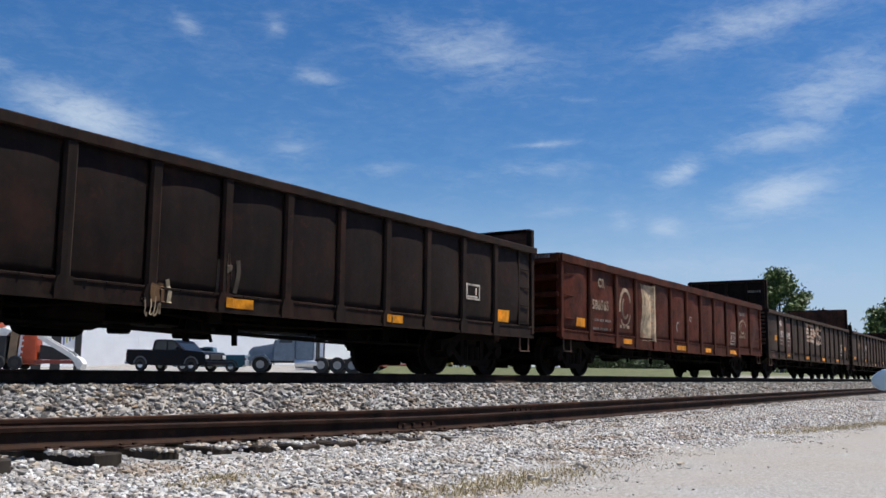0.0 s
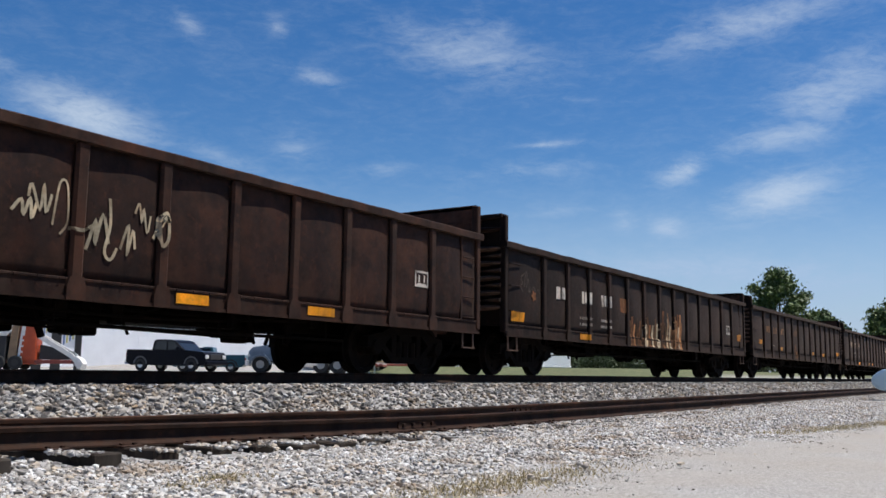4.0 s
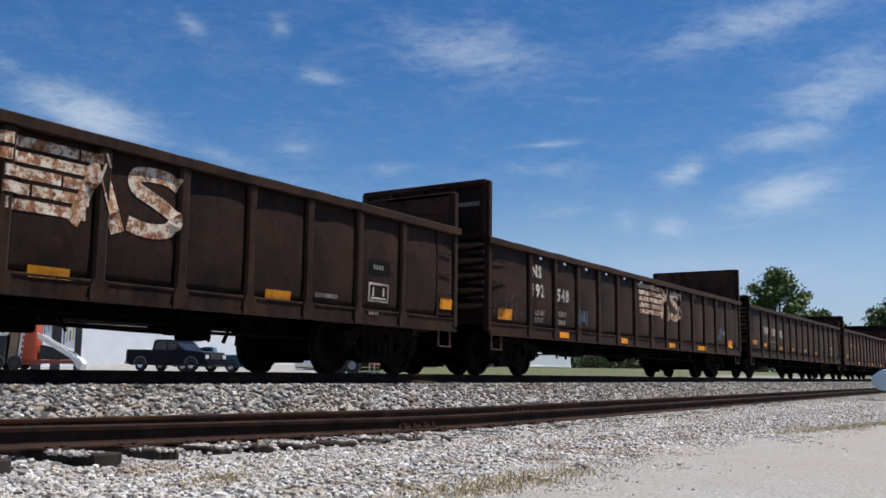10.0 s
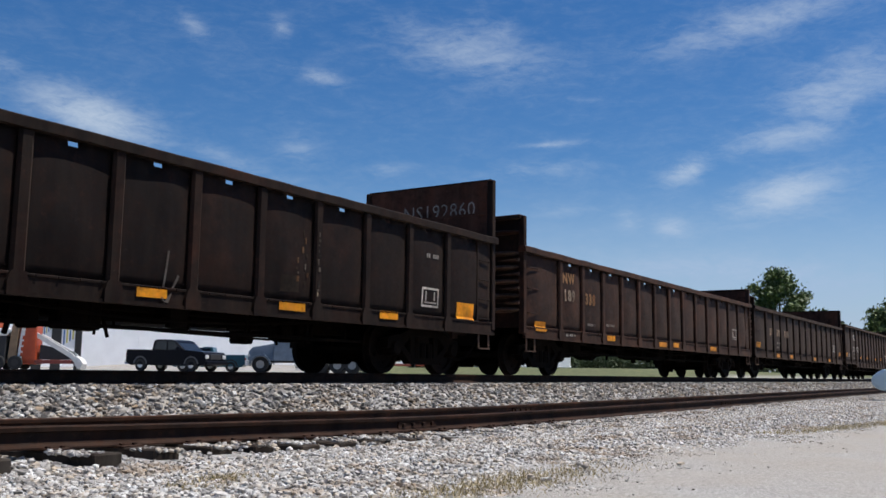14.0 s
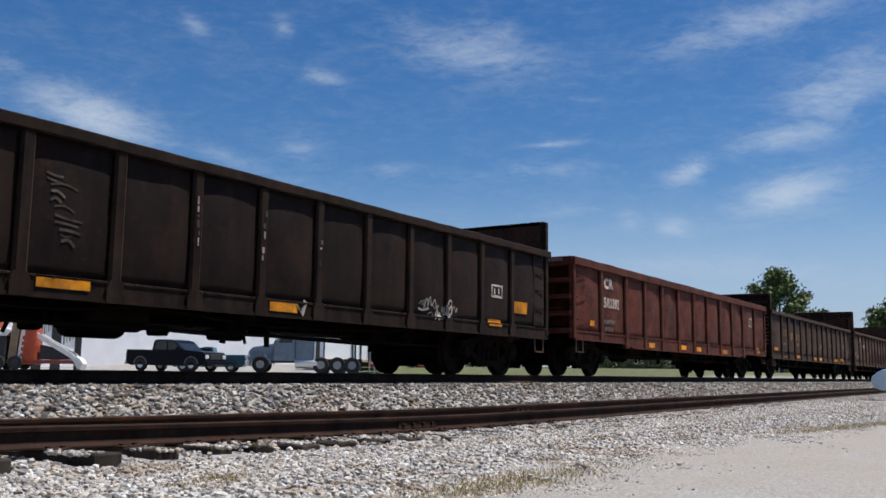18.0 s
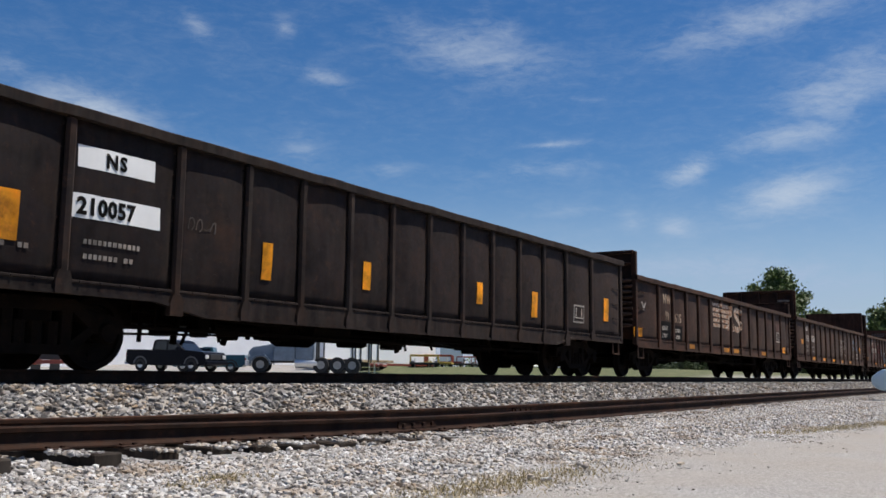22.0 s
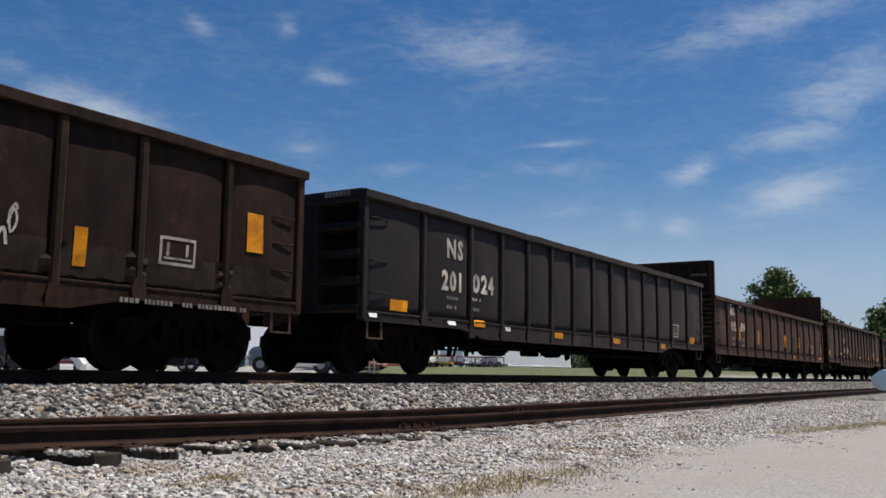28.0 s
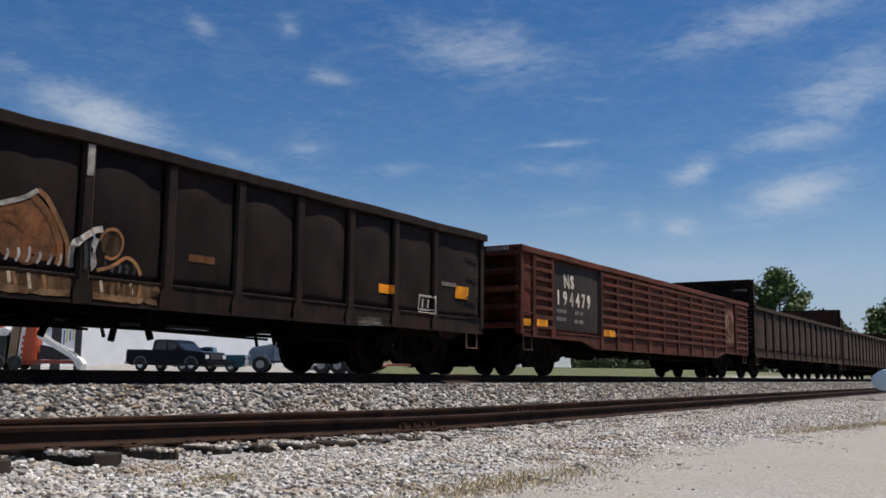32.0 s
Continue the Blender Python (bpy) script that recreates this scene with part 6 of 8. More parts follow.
    drips(5, 6.45, 7.60, 0.77, 1.50, 14, ("tan", "amber", "wash", "orange"))
    drips(5, 7.60, 8.70, 0.77, 1.55, 12, ("amber", "wash", "tan", "wash"))
    drips(5, 8.70, 10.5, 0.77, 1.78, 20, ("amber", "orange", "wash", "tan"))
    tag(5, "pale", 0.55, 1.5, 1.62, 2.1, 5)
    splash(5, "amber", 1.22, 1.60, 0.13)
    plate_frame(5, 14.9, 15.4, 1.40, 1.68)
    lettering(6, "NW", 2.00, 1.70, 0.25, RUSTED_LETTER)
    lettering(6, "190", 3.12, 1.67, 0.27, RUSTED_LETTER)
    lettering(6, "477", 4.36, 1.70, 0.24, RUSTED_LETTER)
    data_bar(6, 2.92, 3.26, 1.21, 1.25)
    tape(6, 0.94, 1.44, 1.24, 1.40)
    tape(6, 4.12, 4.59, 1.12, 1.17)
    tape(6, 10.21, 10.59, 1.06, 1.14)
    tape(6, 12.49, 12.96, 1.05, 1.13)
    tape(6, 15.93, 16.48, 1.14, 1.29)
    tag(6, "orange", 6.59, 7.33, 1.71, 2.09, 6)
    tag(6, "orange", 6.66, 7.24, 0.73, 1.56, 8)
    lettering(7, "NW", 1.98, 1.69, 0.31, FADED)
    lettering(7, "190", 3.14, 1.66, 0.32, FADED)
    lettering(7, "440", 4.30, 1.70, 0.31, FADED)
    data_bar(7, 3.07, 3.51, 1.38, 1.42)
    data_bar(7, 3.08, 3.37, 1.18, 1.22)
    data_bar(7, 4.62, 5.00, 1.40, 1.44)
    data_bar(7, 4.65, 4.98, 1.21, 1.25)
    tape(7, 4.24, 4.71, 0.73, 0.78)
    tape(7, 7.74, 8.16, 0.70, 0.76)
    tape(7, 8.88, 9.38, 0.68, 0.75)
    tape(7, 15.99, 16.48, 1.22, 1.30)
    plate_frame(7, 14.76, 15.21, 1.74, 2.02)
    lettering(8, "NS", 4.18, 1.83, 0.24, WHITE)
    lettering(8, "201", 4.02, 1.33, 0.24, WHITE)
    lettering(8, "945", 4.95, 1.30, 0.25, WHITE)
    data_bar(8, 4.03, 4.34, 1.08, 1.13)
    data_bar(8, 4.06, 4.40, 0.92, 0.96)
    data_bar(8, 5.04, 5.45, 1.09, 1.13)
    data_bar(8, 5.10, 5.48, 0.92, 0.97)
    tape(8, 0.01, 0.56, 1.13, 1.28)
    tape(8, 3.12, 3.56, 1.22, 1.28)
    tape(8, 6.02, 6.50, 1.19, 1.24)
    tape(8, 12.32, 12.84, 1.10, 1.18)
    tape(8, 15.55, 16.08, 1.11, 1.34)
    tag(8, "white", 6.95, 7.96, 0.65, 1.43, 6)
    tag(8, "white", 8.04, 9.01, 0.68, 1.33, 5)
    plate_frame(8, 14.13, 14.73, 1.05, 1.50)
    data_bar(8, 0.62, 0.97, 1.04, 1.08)
    data_bar(8, 0.62, 0.94, 0.95, 0.99)
    data_bar(8, 1.30, 1.51, 1.02, 1.06)
    lettering(9, "NS", 2.09, 2.12, 0.25, FADED)
    lettering(9, "192", 2.02, 1.60, 0.27, FADED)
    lettering(9, "054", 3.13, 1.57, 0.29, FADED)
    data_bar(9, 2.18, 2.59, 1.30, 1.33)
    data_bar(9, 2.19, 2.56, 1.12, 1.16)
    patch(9, "rust", 3.04, 3.89, 0.98, 1.37)
    data_bar(9, 3.12, 3.60, 1.25, 1.29)
    data_bar(9, 3.13, 3.56, 1.06, 1.10)
    tape(9, 0.14, 0.63, 1.32, 1.51)
    tape(9, 4.28, 4.81, 0.87, 0.94)
    tape(9, 6.65, 7.17, 0.85, 0.90)
    tape(9, 10.15, 10.66, 0.81, 0.90)
    tape(9, 12.42, 13.03, 0.82, 0.90)
    data_bar(9, 15.01, 15.57, 1.58, 1.66)
    plate_frame(9, 14.94, 15.49, 1.06, 1.45)
    data_bar(9, 0.18, 0.97, 1.14, 1.17)
    patch(10, "black", 1.88, 2.71, 1.03, 1.48)
    patch(10, "black", 2.97, 3.71, 1.05, 1.51)
    lettering(10, "NW", 2.20, 2.02, 0.27, FADED)
    lettering(10, "99", 2.22, 1.62, 0.25, FADED)
    lettering(10, "706", 3.06, 1.55, 0.26, FADED)
    lettering(10, "LDLM", 2.17, 1.24, 0.11, DATA)
    lettering(10, "LTWT", 2.18, 1.06, 0.11, DATA)
    lettering(10, "217200", 3.04, 1.23, 0.12, DATA)
    lettering(10, "55800", 3.04, 1.06, 0.12, DATA)
    emblem(10, "stripes", 7.92, 10.94, 1.52, 2.39)
    patch(10, "black", 14.68, 15.26, 1.52, 1.76)
    data_bar(10, 14.80, 15.12, 1.61, 1.68)
    plate_frame(10, 14.70, 15.22, 1.10, 1.40)
    data_bar(10, 13.47, 13.95, 1.08, 1.14)
    data_bar(10, 14.70, 14.94, 0.90, 0.96)
    tape(10, 0.13, 0.66, 1.18, 1.36)
    tape(10, 4.29, 4.79, 0.99, 1.07)
    tape(10, 6.64, 7.17, 0.97, 1.03)
    tape(10, 8.97, 9.47, 0.96, 1.05)
    tape(10, 12.45, 12.95, 1.00, 1.09)
    tape(10, 16.73, 17.21, 1.12, 1.31)
    lettering(11, "NS", 1.76, 1.99, 0.27, WHITE)
    lettering(11, "192", 1.74, 1.59, 0.28, WHITE)
    lettering(11, "548", 2.90, 1.57, 0.28, WHITE)
    lettering(11, "LDLMT", 1.94, 1.22, 0.11, DATA)
    lettering(11, "LTWT", 1.95, 1.07, 0.11, DATA)
    lettering(11, "315000", 2.97, 1.25, 0.12, DATA)
    lettering(11, "70400", 3.02, 1.07, 0.12, DATA)
    emblem(11, "stripes", 7.81, 11.02, 1.54, 2.41)
    tape(11, 0.41, 0.95, 1.06, 1.27)
    tape(11, 2.97, 3.53, 0.76, 0.83)
    tape(11, 6.52, 6.95, 0.75, 0.82)
    tape(11, 9.99, 10.50, 0.74, 0.83)
    tape(11, 12.55, 13.18, 0.76, 0.84)
    tape(11, 15.74, 16.27, 0.97, 1.21)
    tag(11, "blue", 3.90, 4.52, 1.03, 1.52, 6)
    tag(11, "blue", 14.63, 15.43, 1.05, 1.73, 5)
    tag(11, "grey", 0.15, 1.66, 1.04, 1.61, 7)
    lettering(12, "NW", 1.98, 1.58, 0.31, WHITE)
    lettering(12, "189", 3.19, 1.58, 0.31, WHITE)
    lettering(12, "851", 4.41, 1.56, 0.32, WHITE)
    data_bar(12, 3.14, 3.88, 1.35, 1.39)
    data_bar(12, 3.15, 3.81, 1.17, 1.21)
    tag(12, "grey", 0.19, 0.94, 1.72, 2.23, 6)
    tape(12, 0.44, 1.01, 1.19, 1.34)
    tape(12, 2.04, 2.34, 1.18, 1.26)
    tape(12, 4.42, 4.93, 1.13, 1.20)
    tape(12, 6.40, 6.95, 1.13, 1.21)
    tape(12, 8.88, 9.29, 1.13, 1.23)
    tape(12, 11.15, 11.49, 1.09, 1.18)
    plate_frame(12, 14.59, 15.16, 1.13, 1.47)
    patch(12, "grey", 12.32, 12.97, 1.31, 1.90)
    lettering(13, "NW", 1.88, 1.64, 0.27, RUSTED_LETTER)
    lettering(13, "186", 2.98, 1.58, 0.27, RUSTED_LETTER)
    lettering(13, "402", 4.11, 1.59, 0.32, RUSTED_LETTER)
    data_bar(13, 0.58, 1.32, 0.95, 0.98)
    data_bar(13, 3.18, 3.56, 1.27, 1.31)
    tape(13, 0.79, 1.28, 1.09, 1.27)
    tape(13, 4.18, 4.72, 0.85, 0.92)
    tape(13, 7.64, 8.11, 0.81, 0.86)
    tape(13, 8.80, 9.32, 0.80, 0.87)
    tape(13, 12.38, 12.85, 0.82, 0.91)
    plate_frame(13, 14.85, 15.31, 1.42, 1.61)
    lettering(14, "NS", 1.90, 2.02, 0.26, WHITE)
    lettering(14, "192", 1.92, 1.60, 0.28, WHITE)
    lettering(14, "860", 3.07, 1.58, 0.28, WHITE)
    data_bar(14, 2.00, 2.44, 1.32, 1.36)
    data_bar(14, 2.01, 2.35, 1.13, 1.17)
    data_bar(14, 3.06, 3.65, 1.32, 1.36)
    data_bar(14, 3.11, 3.64, 1.10, 1.14)
    tag(14, "white", 4.22, 4.94, 0.68, 0.96, 5)
    tag(14, "tan", 5.21, 5.46, 1.01, 1.64, 5)
    tag(14, "orange", 0.66, 1.30, 1.68, 2.27, 5)
    p = min(SIDES[14][1], key=lambda q: abs(q - 12.15))
    dabs(14, p - 0.04, 0.03, 1.10, 2.0, ("pale", "tan", "pale"))
    dabs(14, p - 0.34, 0.12, 1.15, 2.0, ("pale", "wash", "dust"))
    dabs(14, p - 0.50, 0.10, 1.15, 1.60, ("wash", "pale", "dust"))
    patch(14, "dust", p - 0.74, p - 0.36, 1.10, 1.34)
    data_bar(14, 14.93, 15.32, 1.96, 2.03)
    laid_on(14, "spray_paint", *ribbon([(9.42, 1.42), (9.40, 1.18), (9.34, 0.86), (9.38, 0.80)], 0.03), SPRAY["grey"], 0.012)
    laid_on(14, "spray_paint", *ribbon([(9.60, 1.14), (9.54, 1.0), (9.40, 0.80)], 0.035), SPRAY["grey"], 0.013)
    tape(14, 0.48, 1.01, 1.10, 1.29)
    tape(14, 3.14, 3.57, 0.90, 0.96)
    tape(14, 5.47, 5.93, 0.87, 0.94)
    tape(14, 8.98, 9.42, 0.86, 0.95)
    tape(14, 11.35, 11.88, 0.86, 0.95)
    tape(14, 13.64, 14.12, 0.86, 0.97)
    tape(14, 15.93, 16.50, 0.97, 1.27)
    plate_frame(14, 14.81, 15.33, 1.12, 1.45)
    lettering(15, "NW", 1.87, 2.00, 0.24, RUSTED_LETTER)
    lettering(15, "189", 1.93, 1.60, 0.27, FADED)
    lettering(15, "338", 3.02, 1.60, 0.27, RUSTED_LETTER)
    data_bar(15, 3.15, 3.56, 1.13, 1.16)
    data_bar(15, 4.23, 4.71, 1.17, 1.21)
    data_bar(15, 1.85, 2.47, 0.85, 0.88)
    tape(15, 0.53, 1.02, 0.90, 1.10)
    tape(15, 4.24, 4.72, 0.86, 0.93)
    tape(15, 7.81, 8.39, 0.84, 0.89)
    tape(15, 8.94, 9.39, 0.85, 0.92)
    tape(15, 12.38, 12.99, 0.84, 0.92)
    plate_frame(15, 14.84, 15.45, 1.26, 1.60)
    lettering(17, "NS", 2.41, 2.07, 0.32, WHITE)
    lettering(17, "201", 2.26, 1.44, 0.32, WHITE)
    lettering(17, "012", 3.24, 1.46, 0.32, WHITE)
    data_bar(17, 2.46, 2.85, 1.31, 1.35)
    data_bar(17, 2.40, 2.83, 1.10, 1.14)
    data_bar(17, 3.27, 3.58, 1.32, 1.37)
    data_bar(17, 3.32, 3.59, 1.13, 1.18)
    plate_frame(17, 1.01, 1.24, 1.18, 1.35)
    data_bar(17, 1.04, 1.23, 1.05, 1.08)
    tape(17, 0.17, 0.66, 1.18, 1.37)
    tape(17, 4.44, 4.90, 1.13, 1.22)
    tape(17, 6.62, 7.11, 1.16, 1.25)
    tape(17, 9.93, 10.32, 1.17, 1.23)
    tape(17, 12.04, 12.51, 1.19, 1.29)
    tape(17, 15.65, 16.21, 1.25, 1.39)
    plate_frame(17, 14.32, 14.77, 1.12, 1.49)
    patch(17, "white", 10.04, 10.16, 0.92, 1.13)
    lettering(18, "NS", 1.84, 1.85, 0.26, FADED)
    lettering(18, "192", 1.80, 1.47, 0.26, FADED)
    lettering(18, "061", 2.91, 1.46, 0.28, WHITE)
    data_bar(18, 1.90, 2.44, 1.24, 1.28)
    data_bar(18, 1.91, 2.41, 1.13, 1.17)
    data_bar(18, 2.98, 3.47, 1.19, 1.23)
    tag(18, "white", 0.11, 0.50, 0.86, 1.40, 6)
    tag(18, "white", 0.45, 1.34, 0.74, 0.96, 6)
    tag(18, "white", 12.36, 13.60, 0.83, 1.48, 5)
    tag(18, "white", 12.40, 13.30, 0.95, 1.32, 7)
    laid_on(18, "spray_paint", *ribbon([(9.36, 0.98), (9.46, 0.80), (9.56, 1.0), (9.50, 0.84)], 0.06), SPRAY["white"], 0.012)
    rng = random.Random(18)
    for k in range(11):
        z, x = 2.08 - 0.074 * k + rng.uniform(-0.02, 0.02), 5.40 + 0.022 * k + rng.uniform(-0.04, 0.04)
        w = rng.uniform(0.12, 0.36)
        laid_on(18, "spray_paint", *ribbon(flow([(x, z), (x + 0.5 * w, z + rng.uniform(-0.04, 0.03)), (x + w, z - rng.uniform(0.0, 0.06))], 4), rng.uniform(0.015, 0.035)), SPRAY["pale"], 0.008)
    for p in sorted(SIDES[18][1], key=lambda q: abs(q - 8.8))[:3]:
        dabs(18, p - 0.045, 0.045, 1.5, 2.14, ("white", "pale", "grey"))
    tape(18, 0.50, 0.93, 1.09, 1.25)
    tape(18, 2.99, 3.50, 0.89, 0.96)
    tape(18, 5.37, 6.02, 0.89, 0.93)
    tape(18, 8.83, 9.39, 0.85, 0.91)
    tape(18, 15.71, 16.23, 1.21, 1.44)
    tape(18, 14.72, 15.20, 0.91, 1.04)
    plate_frame(18, 14.81, 15.23, 1.45, 1.70)
    lettering(19, "CR", 1.75, 2.06, 0.27, WHITE)
    lettering(19, "582392", 1.70, 1.60, 0.26, WHITE)
    lettering(19, "LDLMT195500", 1.65, 1.23, 0.10, DATA)
    lettering(19, "LTWT67500", 1.66, 1.06, 0.10, DATA)
    tape(19, 0.91, 1.15, 1.18, 1.22)
    tape(19, 4.52, 5.09, 0.75, 0.83)
    tape(19, 7.11, 7.68, 0.80, 0.87)
    tape(19, 8.51, 9.06, 0.79, 0.86)
    tape(19, 11.19, 11.85, 0.70, 0.78)
    tape(19, 15.46, 16.01, 0.73, 0.95)
    plate_frame(19, 14.53, 15.04, 1.77, 2.08)
    lettering(20, "NW", 2.00, 1.65, 0.29, RUSTED_LETTER)
    lettering(20, "189", 3.11, 1.55, 0.31, RUSTED_LETTER)
    lettering(20, "310", 4.28, 1.56, 0.30, RUSTED_LETTER)
    splash(20, "yellow", 4.55, 1.41, 0.13)
    data_bar(20, 1.85, 2.28, 1.33, 1.37)
    data_bar(20, 1.80, 2.57, 0.83, 0.87)
    tape(20, 0.50, 1.04, 1.07, 1.18)
    tape(20, 4.23, 4.81, 0.88, 0.93)
    tape(20, 7.76, 8.23, 0.84, 0.91)
    tape(20, 8.93, 9.49, 0.86, 0.92)
    tape(20, 12.56, 13.17, 0.86, 0.93)
    tape(20, 14.24, 14.93, 0.90, 0.98)
    tag(20, "white", 11.30, 11.98, 1.47, 1.76, 4)
    laid_on(20, "spray_paint", *ribbon(flow([(8.98, 1.30), (9.14, 1.48), (9.36, 1.50), (9.50, 1.36)]), 0.045), SPRAY["orange"], 0.012)
    plate_frame(20, 15.01, 15.50, 1.46, 1.68)
    lettering(21, "NS", 2.04, 2.08, 0.22, FADED)
    lettering(21, "192", 1.92, 1.67, 0.25, FADED)
    lettering(21, "985", 3.06, 1.70, 0.26, WHITE)
    edges = [x for x in SIDES[21][1] if x > 5.0]
    for a, b in zip(edges, edges[1:]):
        patch(21, "primer", a + 0.10, b - 0.10, 1.08, 1.62 + 0.1 * math.sin(7 * a))
    tag(21, "tan", 0.24, 1.35, 1.08, 1.61, 3)
    tag(21, "amber", 1.88, 2.68, 1.07, 1.65, 3)
    tag(21, "amber", 2.98, 3.82, 1.25, 1.76, 3)
    tag(21, "amber", 4.22, 5.0, 1.20, 1.76, 3)
    tag(21, "white", 7.82, 8.19, 0.64, 0.99, 2)
    tag(21, "white", 9.17, 9.58, 0.76, 1.02, 2)
    tape(21, -0.02, 0.19, 1.08, 1.50)
    tape(21, 14.74, 14.92, 1.31, 1.77)
    tape(21, 16.42, 16.60, 0.98, 1.46)
    patch(22, "plate", 1.79, 2.83, 2.20, 2.45)
    patch(22, "plate", 1.74, 2.94, 1.64, 1.91)
    lettering(22, "NS", 2.14, 2.235, 0.18, BLACKPATCH)
    lettering(22, "210057", 1.80, 1.67, 0.21, BLACKPATCH)
    data_bar(22, 1.91, 2.67, 1.36, 1.40)
    data_bar(22, 1.92, 2.64, 1.20, 1.24)
    tape(22, 0.85, 1.12, 1.29, 1.81)
    tape(22, 4.65, 4.83, 1.22, 1.72)
    tape(22, 6.85, 7.04, 1.27, 1.70)
    tape(22, 10.24, 10.46, 1.29, 1.69)
    tape(22, 12.44, 12.70, 1.17, 1.69)
    tape(22, 16.13, 16.40, 1.29, 1.83)
    plate_frame(22, 14.48, 15.03, 1.17, 1.57)
    tag(22, "grey", 3.35, 3.80, 1.67, 1.91, 4)
    data_bar(22, 0.68, 1.32, 1.23, 1.26)
    patch(23, "black", 1.83, 2.69, 1.03, 1.51)
    patch(23, "black", 2.95, 3.66, 0.99, 1.44)
    lettering(23, "NW", 2.06, 2.00, 0.27, FADED)
    lettering(23, "99", 2.14, 1.53, 0.27, FADED)
    lettering(23, "635", 2.98, 1.51, 0.28, FADED)
    lettering(23, "LDLMT", 1.94, 1.27, 0.11, WHITE)
    lettering(23, "LTWT", 1.99, 1.06, 0.11, WHITE)
    lettering(23, "217800", 3.04, 1.24, 0.11, WHITE)
    lettering(23, "67200", 3.10, 1.06, 0.11, WHITE)
    emblem(23, "stripes", 6.65, 9.85, 1.50, 2.36)
    laid_on(23, "spray_paint", *ribbon(flow([(0.44, 1.93), (0.52, 1.83), (0.58, 1.76), (0.56, 1.70)]), 0.07), SPRAY["white"], 0.010)
    laid_on(23, "spray_paint", *ribbon(flow([(0.70, 1.92), (0.64, 1.85), (0.57, 1.78)]), 0.06), SPRAY["white"], 0.012)
    tape(23, -0.07, 0.47, 1.02, 1.26)
    tape(23, 4.20, 4.70, 0.84, 0.94)
    tape(23, 7.67, 8.29, 0.82, 0.96)
    tape(23, 8.87, 9.47, 0.83, 0.93)
    tape(23, 12.52, 13.09, 0.83, 0.94)
    tape(23, 15.87, 16.30, 0.97, 1.21)
    plate_frame(23, 14.80, 15.34, 1.38, 1.76)
    patch(23, "rust", 14.82, 15.50, 1.79, 2.09)
    lettering(24, "NS", 1.93, 2.07, 0.23, WHITE)
    lettering(24, "192", 1.91, 1.61, 0.28, WHITE)
    lettering(24, "830", 3.07, 1.62, 0.28, WHITE)
    lettering(24, "LDLMT", 1.92, 1.35, 0.10, DATA)
    lettering(24, "LTWT", 1.93, 1.16, 0.10, DATA)
    lettering(24, "214900", 3.08, 1.33, 0.11, DATA)
    lettering(24, "71100", 3.16, 1.16, 0.11, DATA)
    line_piece(24)
    for x0, x1, z0, z1, n in ((13.34, 14.22, 1.80, 2.16, 7), (13.34, 14.22, 1.84, 2.12, 6), (13.50, 14.12, 1.48, 1.82, 6), (14.50, 15.32, 1.78, 2.12, 7), (14.52, 15.12, 1.52, 1.80, 6), (15.24, 15.42, 1.26, 1.66, 2)):
        tag(24, "blue", x0, x1, z0, z1, n)
    plate_frame(24, 14.68, 15.16, 1.07, 1.34)
    data_bar(24, 12.43, 12.57, 1.10, 1.15)
    data_bar(24, 13.50, 13.80, 1.12, 1.20)
    patch(24, "plate", 14.55, 14.74, 0.92, 0.97)
    patch(24, "grey", 15.90, 16.14, 1.24, 1.42)
    tape(24, 0.86, 1.36, 1.49, 1.67)
    tape(24, 3.10, 3.64, 0.85, 0.92)
    tape(24, 5.47, 5.96, 0.85, 0.93)
    tape(24, 7.86, 8.32, 0.85, 0.94)
    tape(24, 10.12, 10.67, 0.81, 0.91)
    tape(24, 12.44, 12.99, 0.84, 0.92)
    tape(24, 15.55, 16.05, 1.47, 1.71)
    patch(25, "rust", 1.83, 2.77, 1.14, 2.52)
    patch(25, "rust", 2.96, 3.85, 1.15, 2.20)
    red_strokes(25)
    lettering(25, "NS", 1.92, 2.08, 0.24, WHITE)
    lettering(25, "192", 1.93, 1.59, 0.30, WHITE)
    lettering(25, "829", 3.09, 1.60, 0.29, WHITE)
    lettering(25, "LDLMT", 1.85, 1.32, 0.11, DATA)
    lettering(25, "LTWT", 1.86, 1.14, 0.11, DATA)
    lettering(25, "215300", 3.07, 1.35, 0.12, DATA)
    lettering(25, "70700", 3.12, 1.16, 0.12, DATA)
    outlined_piece(25)
    for x0, x1, z0, z1 in ((4.20, 4.95, 1.20, 2.15), (5.42, 5.96, 1.30, 2.05), (0.85, 1.45, 1.50, 1.90), (3.0, 3.8, 2.22, 2.38)):
        patch(25, "primer", x0, x1, z0, z1)
    tape(25, 0.01, 0.47, 1.09, 1.28)
    tape(25, 3.05, 3.58, 0.94, 1.00)
    tape(25, 6.60, 7.20, 0.87, 0.96)
    tape(25, 10.08, 10.59, 0.87, 0.96)
    tape(25, 13.57, 14.08, 0.90, 1.0)
    tape(25, 16.66, 17.14, 1.15, 1.36)
    plate_frame(25, 14.69, 15.11, 1.07, 1.46)
    streaked_piece(26)
    number_bars(26, 2.12, 2.62, 2.08, 2.30, FADED, 2)
    lettering(26, "201", 2.10, 1.77, 0.18, WHITE, 0.034)
    lettering(26, "621", 3.38, 1.77, 0.18, WHITE, 0.034)
    tape(26, 0.46, 1.14, 1.00, 1.19)
    tag(27, "white", 11.82, 12.55, 1.11, 1.94, 6)
    data_bar(27, 4.35, 4.56, 1.04, 1.06)
    data_bar(27, 6.58, 6.73, 0.93, 0.97)
